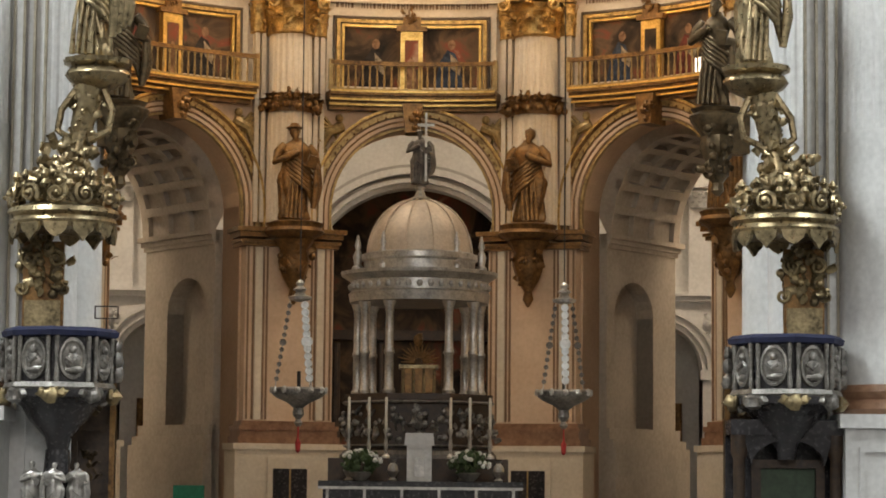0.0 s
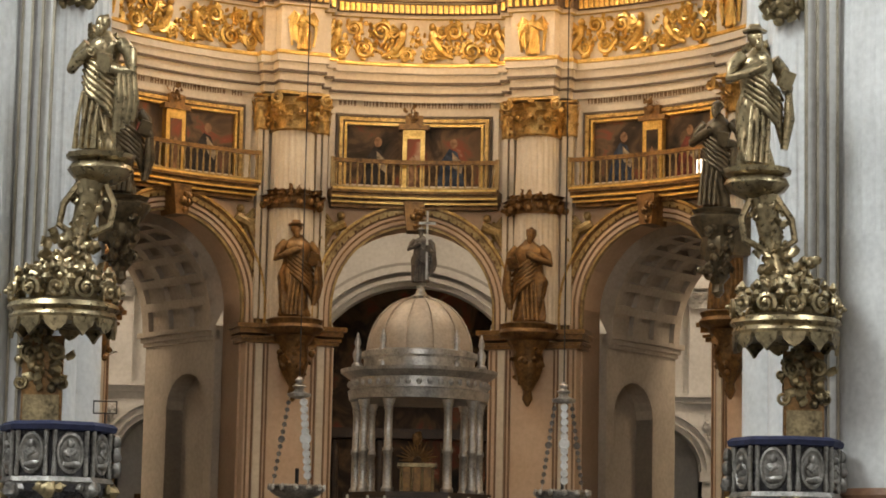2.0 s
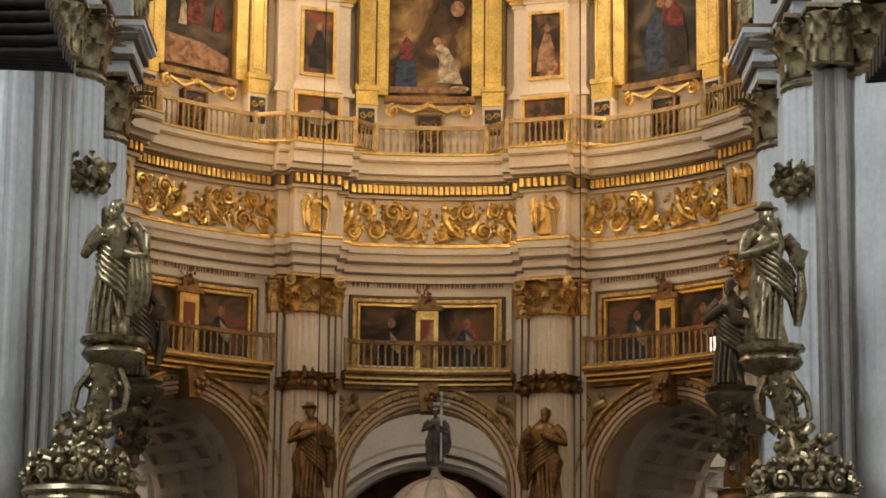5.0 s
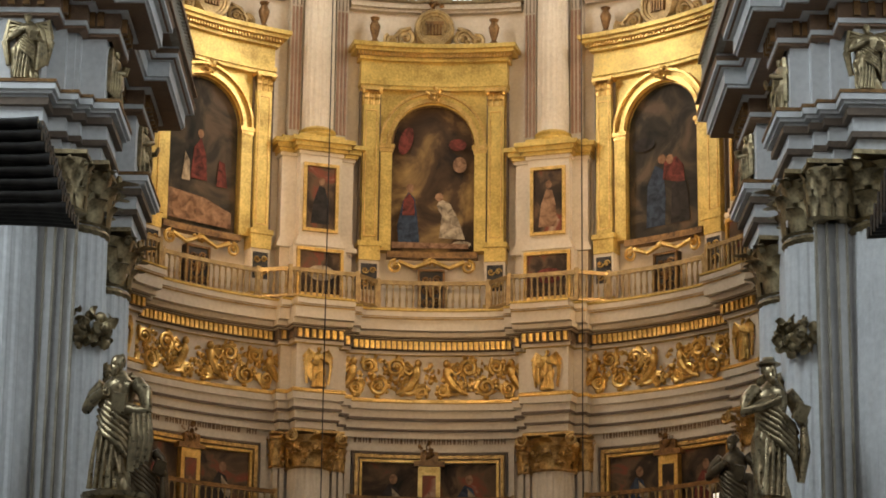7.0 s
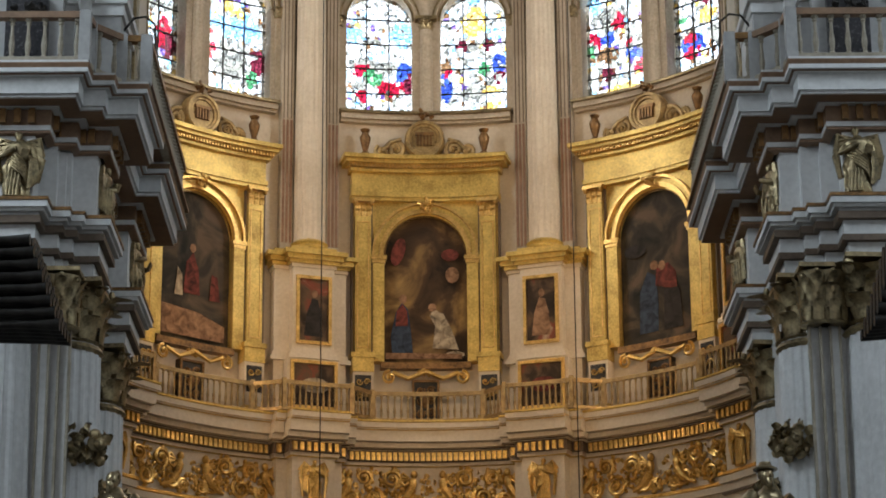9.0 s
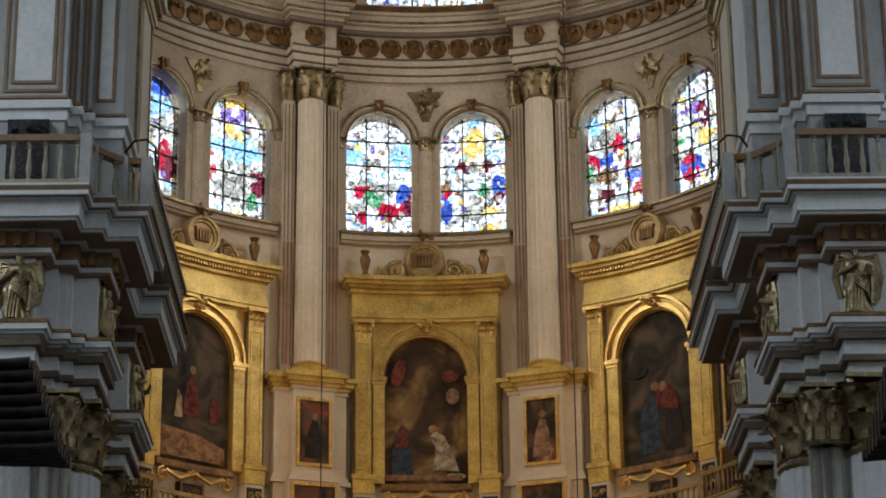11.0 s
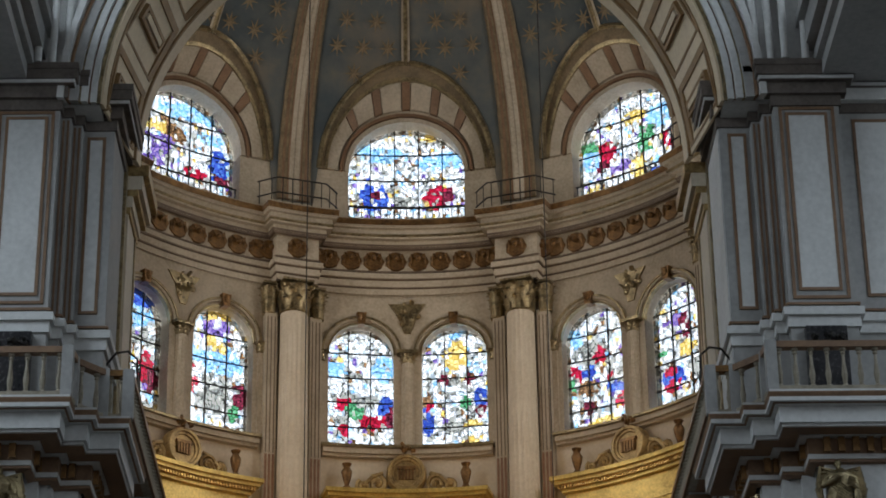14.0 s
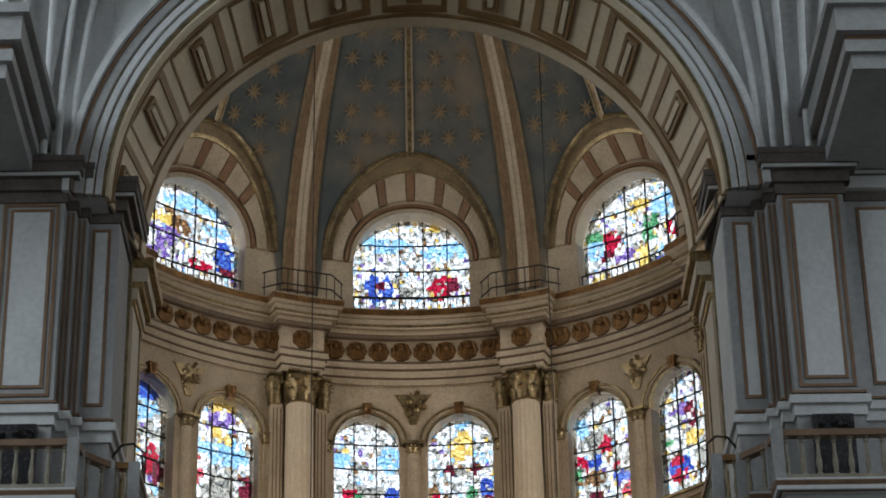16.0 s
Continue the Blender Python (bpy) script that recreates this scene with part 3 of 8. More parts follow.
def scroll_half(sign):
    """Half of a bay's gilt frieze relief: curling stems, rosettes, leaves and a winged half figure."""
    s = Shape()
    rng = random.Random(5)
    for k, (cx, cz, r, st, sg) in enumerate(((0.66, 16.42, 0.25, 2.2, 1), (1.02, 16.95, 0.27, 4.0, -1), (1.52, 16.42, 0.28, 1.6, 1), (1.80, 16.98, 0.22, 4.4, -1), (0.30, 16.30, 0.17, 2.0, -1), (2.14, 16.36, 0.2, 2.4, 1))):
        spiral(s, sign * cx, cz, r, 1.7, st if sign > 0 else math.pi - st, 0.06, sign=sg * sign)
        for q in range(7):
            a = rng.uniform(0, 6.28)
            s.blob((sign * cx + 1.05 * r * math.cos(a), -0.05, cz + 1.05 * r * math.sin(a)), (rng.uniform(0.04, 0.10), 0.07, rng.uniform(0.05, 0.12)), 6, 4)
    for fx in (0.40, 2.22):
        # winged half figure as a plain shape
        s.blob((sign * fx, -0.12, 17.08), (0.10, 0.11, 0.12), 8, 6)
        s.blob((sign * (fx + 0.03), -0.10, 16.82), (0.13, 0.12, 0.2), 8, 6, rough=0.3)
        s.tube([(sign * (fx + 0.08), -0.1, 16.92), (sign * (fx + 0.25), -0.12, 16.75), (sign * (fx + 0.38), -0.1, 16.86)], 0.05, 6)
        s.tube([(sign * (fx + 0.05), -0.1, 16.68), (sign * (fx + 0.20), -0.1, 16.45), (sign * (fx + 0.40), -0.08, 16.28), (sign * (fx + 0.60), -0.07, 16.22)], lambda t: 0.13 - 0.08 * t, 7)
        for q in range(4):
            s.tube([(sign * (fx + 0.12), -0.06, 16.95), (sign * (fx + 0.30 + 0.05 * q), -0.08, 17.12 - 0.10 * q), (sign * (fx + 0.46 + 0.03 * q), -0.05, 17.0 - 0.14 * q)], 0.045, 5)
    rosette_cluster(s, (sign * 1.25, -0.03, 16.68), 1.2, 0.05, 0.6, 80, 12, 0.085)
    return s


def robed(h, seed, staff=False, slim=1.0):
    """A standing robed figure as one plain shape, base at 0, facing -y: weight on one leg, folds running round the body, a cloak over one arm."""
    s = Shape()
    rng = random.Random(seed)
    side = 1 if seed % 2 else -1
    key = [(0.0, 0.125), (0.03, 0.15), (0.12, 0.142), (0.24, 0.132), (0.36, 0.148), (0.44, 0.152), (0.52, 0.125), (0.60, 0.125), (0.68, 0.142), (0.75, 0.148), (0.79, 0.125), (0.82, 0.07), (0.86, 0.042)]
    zs, rs = [k[0] for k in key], [k[1] for k in key]
    v, f = [], []
    n, m = 72, 30
    ph = rng.uniform(0, 6)
    for j in range(m + 1):
        z = 0.86 * j / m
        r = float(np.interp(z, zs, rs))
        amp = 0.20 * max(0.0, 1 - z / 0.62) + 0.07 * max(0.0, 1 - z / 0.85)
        sway = 0.032 * side * math.sin(3.4 * z + 0.4)
        for i in range(n):
            a = 2 * math.pi * i / n
            fold = abs(math.sin(3.5 * a + side * 5.5 * z + ph)) ** 0.6 - 0.6 + 0.5 * math.sin(9 * a - side * 8 * z + 2 * ph)
            swirl = 0.10 * max(0.0, math.sin(2 * a + side * 16 * z + ph)) if 0.38 < z < 0.74 else 0.0
            knee = 0.16 * math.exp(-((a - (1.5 * math.pi + 0.4 * side)) / 0.35) ** 2 - ((z - 0.3) / 0.1) ** 2)
            k = 1 + amp * fold + swirl + knee
            v.append((h * (slim * r * k * math.cos(a) + sway), h * r * k * 0.74 * math.sin(a), h * z))
    for j in range(m):
        for i in range(n):
            f.append((j * n + i, j * n + (i + 1) % n, (j + 1) * n + (i + 1) % n, (j + 1) * n + i))
    f.append(tuple(range(n))[::-1])
    s.add(v, f)
    hx = 0.02 * side
    s.blob((hx * h, -0.02 * h, 0.908 * h), (0.046 * h, 0.054 * h, 0.066 * h), 12, 9)
    s.blob((hx * h, 0.005 * h, 0.93 * h), (0.056 * h, 0.056 * h, 0.055 * h), 10, 6, rough=0.5, seed=seed)
    s.blob((hx * h, -0.058 * h, 0.862 * h), (0.03 * h, 0.026 * h, 0.05 * h), 8, 6, rough=0.5, seed=seed + 1)
    s.blob((hx * h, -0.078 * h, 0.905 * h), (0.010 * h, 0.012 * h, 0.018 * h), 6, 4)
    if seed % 3 == 0:
        s.lathe([(0.085 * h, 0.955 * h), (0.088 * h, 0.965 * h), (0.05 * h, 0.985 * h), (0.04 * h, 1.01 * h)], 16, Matrix.Translation((hx * h, 0, 0)))
    # one bent arm at the breast, the other lower with a book
    for q in (-1, 1):
        top = q == side
        hand = (q * 0.03, -0.16, 0.69) if top else (q * 0.11, -0.19, 0.56)
        elbow = (q * 0.235, -0.03, 0.60) if top else (q * 0.225, -0.02, 0.55)
        s.tube([(q * 0.12 * h, 0.0, 0.775 * h), (q * 0.19 * h, 0.0, 0.70 * h), tuple(c * h for c in elbow), ((elbow[0] + hand[0]) / 2 * h, -0.12 * h, (elbow[2] + hand[2]) / 2 * h), tuple(c * h for c in hand)],
               lambda t: h * (0.052 - 0.016 * t + 0.008 * math.sin(9 * t)), 10)
        s.blob(tuple(c * h for c in hand), (0.024 * h, 0.028 * h, 0.026 * h), 8, 5)
        if not top:
            s.box(-0.05 * h, 0.05 * h, -0.018 * h, 0.018 * h, -0.06 * h, 0.06 * h, Matrix.Translation((hand[0] * h, -0.215 * h, 0.595 * h)) @ pose(0, 0, 0, 20, 14 * q, 0))
            for k in range(4):
                x = q * (0.17 + 0.022 * k)
                s.tube([(x * h, (-0.13 + 0.035 * k) * h, 0.57 * h), ((x + 0.012 * q) * h, (-0.12 + 0.035 * k) * h, 0.36 * h), ((x - 0.015 * q) * h, (-0.1 + 0.03 * k) * h, (0.13 + 0.03 * k) * h)], lambda t: h * (0.020 + 0.016 * math.sin(2.6 * t)), 7)
    # cloak drawn across the body
    for k in range(6):
        z = 0.72 - 0.045 * k
        s.tube([(side * 0.13 * h, -0.06 * h, z * h), (side * 0.03 * h, (-0.128 - 0.004 * k) * h, (z - 0.10) * h), (-side * 0.09 * h, -0.122 * h, (z - 0.19) * h), (-side * 0.165 * h, -0.06 * h, (z - 0.24 - 0.02 * k) * h)],
               lambda t: h * (0.012 + 0.012 * math.sin(3.1 * t)), 7)
    for k in range(4):
        x = side * (0.10 - 0.045 * k)
        s.tube([(x * h, -0.115 * h, 0.42 * h), ((x + 0.02 * side) * h, -0.135 * h, 0.22 * h), ((x + 0.035 * side) * h, -0.13 * h, 0.02 * h)], lambda t: h * (0.010 + 0.013 * t), 6)
    if staff:
        s.tube([(0.2 * h, -0.16 * h, 0.02 * h), (0.17 * h, -0.19 * h, 0.62 * h), (0.15 * h, -0.2 * h, 1.02 * h)], 0.011 * h, 6)
    return s


def rosette_cluster(s, c, w, d, h, n, seed, size=0.16):
    """A mass of leaves and fruit, n pieces in an ellipsoid."""
    rng = random.Random(seed)
    for i in range(n):
        while True:
            p = Vector((rng.uniform(-1, 1), rng.uniform(-1, 1), rng.uniform(-1, 1)))
            if 0.35 < p.length < 1:
                break
        q = (c[0] + p.x * w, c[1] + p.y * d, c[2] + p.z * h)
        if i % 3 == 0:
            s.blob(q, size * rng.uniform(0.5, 0.9), 6, 4)
        else:
            leaf(s, Matrix.Translation(q) @ Euler((rng.uniform(-0.9, 0.9), rng.uniform(-1.5, 1.5), rng.uniform(-1.2, 1.2))).to_matrix().to_4x4(), size * 1.3, size * 2.0, size * 0.9)
    return s


def baluster_mesh(h, r):
    return [(r * 1.1, 0), (r * 1.1, 0.06 * h), (r * 0.6, 0.10 * h), (r * 0.75, 0.18 * h), (r * 1.0, 0.34 * h), (r * 0.55, 0.62 * h), (r * 0.5, 0.82 * h), (r * 0.9, 0.86 * h), (r * 0.6, 0.9 * h), (r * 1.1, 0.94 * h), (r * 1.1, h)]


BALUSTER = Shape().lathe(baluster_mesh(1.0, 0.085), 8).ob("baluster", BRASS)
BALUSTER_MESH = BALUSTER.data
STONE_BAL = Shape().lathe(baluster_mesh(1.0, 0.07), 8).ob("baluster", DULLSTONE)
BALUSTER_STONE = STONE_BAL.data
bpy.data.objects.remove(STONE_BAL)
bpy.data.objects.remove(BALUSTER)


def piece(name, mesh, parent, m):
    o = new(name, mesh)
    o.parent, o.matrix_basis = parent, m
    return o


def mesh_of(shape, name, mat, smooth=0.0):
    o = shape.ob(name, mat, smooth=smooth)
    me = o.data
    bpy.data.objects.remove(o)
    return me


DARKWOOD = surface("dark_carved_wood", (0.016, 0.010, 0.007), (0.07, 0.04, 0.022), 0.5, scale=3, fine=14, bump=0.4)
LEAFGOLD = surface("shadowed_gilding", (0.20, 0.11, 0.035), (0.78, 0.52, 0.2), 0.38, 0.75, scale=5, fine=24, bump=0.6, depth=0.04)
# ---- lower arcade: columns, piers, archivolts ----
LOW_CAP = capital(0.60, 1.05)
for i in range(7):
    a = radians(180 + 30 * i)
    rosette_cluster(LOW_CAP, (0.66 * math.cos(a), 0.66 * math.sin(a), 0.3 + 0.3 * (i % 2)), 0.16, 0.1, 0.26, 9, 60 + i, 0.1)
for q in (-1, 1):
    spiral(LOW_CAP, q * 0.72, 0.82, 0.17, 1.6, 1.2, 0.05, -0.72, q)
LOW_CAP = mesh_of(LOW_CAP, "capital", LEAFGOLD, 40)
LOW_SHAFT = mesh_of(fluted(0.63, 0.58, 0, 5.6, 22), "shaft", CREAM)
WREATH = Shape()
for i in range(26):
    a = 180 + 180 * i / 25
    for k in range(3):
        leaf(WREATH, pose(0, 0, 0.12 + 0.14 * k, 0, 0, a - 270 + 8 * k) @ pose(0, -0.64 - 0.12 * math.sin(k * 1.5), 0), 0.2, 0.26, 0.2)
for i in range(9):
    a = radians(180 + 180 * i / 8)
    WREATH.blob((0.8 * math.cos(a), 0.8 * math.sin(a), 0.24 + 0.06 * (i % 2)), 0.11, 7, 5)
for i in range(9):
    a = radians(200 + 17.5 * i)
    rosette_cluster(WREATH, (0.76 * math.cos(a), 0.76 * math.sin(a), 0.2 - 0.3 * math.sin(a)), 0.14, 0.1, 0.14, 9, 80 + i, 0.1)
WREATH = mesh_of(WREATH, "garland", BRONZE, 40)
for k, phi in enumerate(COLS):
    col = thing("column", "cream fluted half column with a gilt leafy capital", "column", at(phi, R - 0.30), "lower columns")
    piece("shaft", LOW_SHAFT, col, pose(0, 0, 8.3))
    piece("capital", LOW_CAP, col, pose(0, 0, 13.9))
    g = piece("garland", WREATH, col, pose(0, 0, 11.65))
    g["label"] = "brown-gilt leaf garland"
    # strips that flank the shaft
    for q in (-1, 1):
        s = Shape()
        for x in (0.74, 0.92):
            s.box(q * x - 0.06, q * x + 0.06, 0.0, 0.35, 8.8, 13.95)
        s.ob("pilaster_strip", CREAM, col)
        s = Shape().box(q * 0.83 - 0.025, q * 0.83 + 0.025, 0.14, 0.3, 8.8, 13.9)
        s.ob("stripe", STRIPE, col)
        c = Shape()
        c.v, c.f = list(capital(0.2, 1.0).v), list(capital(0.2, 1.0).f)
        c.ob("side_capital", LEAFGOLD, col, m=pose(q * 0.86, 0.16, 13.95))
    # pier below
    pier = thing("pier", "ochre stucco pier with brown painted stripes and a marble base", "pier", at(phi, R), "arcade piers")
    Shape().box(-1.22, 1.22, -0.55, 0.3, 3.46, 8.2).ob("body", PEACH, pier)
    for x in (-1.15, -1.0, -0.72, -0.62, 0.62, 0.72, 1.0, 1.15):
        Shape().box(x - 0.025, x + 0.025, -0.575, -0.5, 3.5, 8.1).ob("stripe", STRIPE, pier)
    for x in (-0.86, 0.86):
        Shape().box(x - 0.1, x + 0.1, -0.60, -0.5, 3.5, 8.1).ob("pilaster_strip", CREAM, pier)
    s = Shape()
    for (z0, z1, p) in ((8.12, 8.22, 0.05), (8.22, 8.3, 0.1), (8.36, 8.5, 0.14), (8.5, 8.62, 0.22)):
        s.box(-1.3 - p, 1.3 + p, -0.6 - p, 0.3, z0, z1)
    s.ob("impost", BRONZE, pier, "brown-gilt impost moulding")
    s = Shape()
    for (z0, z1, p) in ((2.86, 3.05, 0.16), (3.05, 3.22, 0.1), (3.22, 3.34, 0.13), (3.34, 3.46, 0.05)):
        s.box(-1.25 - p, 1.25 + p, -0.58 - p, 0.3, z0, z1)
    s.ob("base_moulding", REDMARBLE, pier, "red-brown marble base")
    Shape().box(-1.5, 1.5, -0.8, 0.3, 0.9, 2.7).ob("plinth", CREAM, pier)
    Shape().box(-1.56, 1.56, -0.86, 0.3, 2.7, 2.86).ob("plinth_moulding", CREAM, pier)
    if abs(phi) < 30:
        q = 1 if phi > 0 else -1
        s = Shape().box(-0.62, 0.62, -0.86, -0.7, 0.95, 2.5)
        s.ob("door_surround", CREAM, pier)
        Shape().box(-0.47, 0.47, -0.875, -0.8, 0.95, 2.2).ob("door_leaf", BLACK, pier, "black door leaf in the plinth")
        Shape().box(-0.02, 0.02, -0.89, -0.85, 0.95, 2.2).ob("door_bar", BRASS, pier)
    # console and statue
    con = thing("console", "brown-gilt carved console under a saint's statue", "console", at(phi, R - 0.95), "statue consoles")
    s = Shape().lathe([(0.03, 6.55), (0.14, 6.75), (0.10, 6.95), (0.3, 7.3), (0.42, 7.7), (0.36, 8.0), (0.55, 8.3)], 14, wave=0.08, waves=6)
    s.ob("corbel", BRONZE, con, smooth=50)
    s = rosette_cluster(Shape(), (0, -0.15, 7.65), 0.5, 0.35, 0.55, 34, k + 3, 0.13)
    s.ob("carved_leaves", BRONZE, con, smooth=50)
    Shape().lathe([(0.5, 8.3), (0.75, 8.42), (0.8, 8.5), (0.72, 8.6), (0.78, 8.72), (0.6, 8.78)], 20).ob("slab", BRONZE, con, smooth=40)
    st = robed(2.62, 11 + k).ob("statue", BRONZE, smooth=60, m=at(phi, R - 1.0, 8.78))
    tagged(st, "brown-gilt wooden statue of a robed saint on a console", "statue", group="apostle statues")

ARCHIVOLT = []
for i, phi in enumerate(MID):
    ar = thing("archivolt", "gilded moulded archivolt over an arcade arch", "archivolt", None, "archivolts")
    for j, (a, b, d, mat) in enumerate(((2.22, 2.28, 0.10, DULLGOLD), (2.28, 2.33, 0.05, STRIPE), (2.33, 2.42, 0.12, PEACH), (2.42, 2.47, 0.06, BRONZE), (2.47, 2.55, 0.15, PEACH), (2.55, 2.60, 0.1, STRIPE), (2.60, 2.74, 0.18, DULLGOLD), (2.74, 2.79, 0.22, BRONZE), (2.79, 2.86, 0.28, LEAFGOLD))):
        inn = arch(a, 9.2, 24, a + 0.08, foot=8.62)
        out = arch(b, 9.2, 24, b + 0.08, foot=8.62)
        Shape().strip(inn, out, -d, 0.05).bend(phi).ob("moulding", mat, ar)
    # beads on the broad band
    s = Shape()
    for q in range(33):
        a = math.pi * (q + 0.5) / 33
        s.blob((2.63 * math.cos(a), -0.17, 9.2 + 2.71 * math.sin(a)), (0.035, 0.04, 0.05), 6, 4)
    s.bend(phi).ob("beads", BRONZE, ar)
    s = Shape().prism([(-0.2, 11.35), (0.2, 11.35), (0.3, 12.15), (-0.3, 12.15)], -0.62, 0.1)
    rosette_cluster(s, (0, -0.6, 11.8), 0.26, 0.16, 0.34, 16, 2, 0.13)
    s.bend(phi).ob("keystone", BRONZE, ar, "carved keystone with a cherub head")
    for q in (-1, 1):
        s = Shape()
        s.tube([(q * 1.95, -0.1, 11.55), (q * 2.35, -0.16, 11.35), (q * 2.62, -0.12, 10.75)], lambda t: 0.16 - 0.06 * t, 8)
        s.blob((q * 2.05, -0.2, 11.75), 0.12, 8, 6)
        for k in range(6):
            s.tube([(q * 2.2, -0.1, 11.45), (q * (2.45 + 0.04 * k), -0.14, 11.75 - 0.12 * k), (q * (2.66), -0.08, 11.7 - 0.2 * k)], 0.055, 5)
        rosette_cluster(s, (q * 2.4, -0.1, 11.2), 0.3, 0.1, 0.4, 14, 7, 0.11)
        s.bend(phi).ob("spandrel_relief", DULLGOLD, ar, "gilded winged relief")

# passages behind the arches
for i, phi in enumerate(MID):
    m = at(phi, R + 1.0)
    s = Shape()
    for q in (-1, 1):
        a, b = sorted((q * 2.25, q * 2.9))
        if i == 1:
            s.box(a, b, 0, 3.4, 0.9, 9.1)
        else:
            # wall with a tall niche
            k = holed_wall(0.0, 3.5, 3.4, 8.7, [(0.38, 3.4), (0.38, 6.5)] + [(1.36 - 0.98 * math.cos(math.pi * t / 12), 6.5 + 0.95 * math.sin(math.pi * t / 12)) for t in range(13)] + [(2.34, 3.4)], 0, 0.55, 2)
            k.box(0.0, 3.5, 0.0, 0.55, 0.9, 3.4)
            k.box(0.0, 3.5, 0.55, 0.75, 0.9, 8.7)
            mm = Matrix.Translation((q * 2.25, 0, 0)) @ Matrix(((0, q, 0, 0), (1, 0, 0, 0), (0, 0, 1, 0), (0, 0, 0, 1)))
            s.add(k.v, k.f, mm)
            for z0, z1, p in ((2.86, 3.1, 0.22), (3.1, 3.4, 0.1), (0.9, 2.86, 0.3), (8.3, 8.42, 0.06), (8.42, 8.56, 0.12), (8.56, 8.7, 0.2)):
                a, b = sorted((q * (2.25 - p), q * 2.4))
                s.box(a, b, 0.0, 3.5 + p, z0, z1)
    inn = arch(2.25, 8.7, 20, 2.75)
    if i != 1:
        s.strip(inn, [(x * 1.15, z + 0.6) for x, z in inn], 0.0, 3.5)
        # vault ribs that make the coffers
        for y0 in (0.0, 1.05, 2.1, 3.15):
            s.strip([(x * 0.93, 8.7 + (z - 8.7) * 0.93) for x, z in inn], inn, y0, y0 + 0.32)
        for t in range(1, 12):
            a = math.pi * t / 12
            x, z = -2.2 * math.cos(a), 8.7 + 2.69 * math.sin(a)
            s.box(-0.12, 0.12, 0, 3.4, -0.13, 0.05, Matrix.Translation((x, 0, z)) @ pose(0, 0, 0, 0, math.degrees(a) - 90, 0))
    w = s.ob("wall_passage_%d" % (i + 1), WARMSTONE, m=m)
    tagged(w, "grey stone passage with a coffered barrel vault", "passage", kind="structure")

# ---- balconies with painted panels over the arcade ----
def figure(par, mat, outline, y, phi, name="painted_figure"):
    Shape().prism(outline, y - 0.006, y).bend(phi).ob(name, mat, par)


def oval(cx, cz, rx, rz, n=12, lean=0.0):
    return [(cx + rx * math.cos(2 * math.pi * i / n) + lean * math.sin(2 * math.pi * i / n), cz + rz * math.sin(2 * math.pi * i / n)) for i in range(n)]


def frame_box(s, x0, x1, z0, z1, w, y0, y1, n=8):
    s.box(x0, x1, y0, y1, z1 - w, z1, n=n)
    s.box(x0, x1, y0, y1, z0, z0 + w, n=n)
    s.box(x0, x0 + w, y0, y1, z0 + w, z1 - w)
    s.box(x1 - w, x1, y0, y1, z0 + w, z1 - w)
    return s


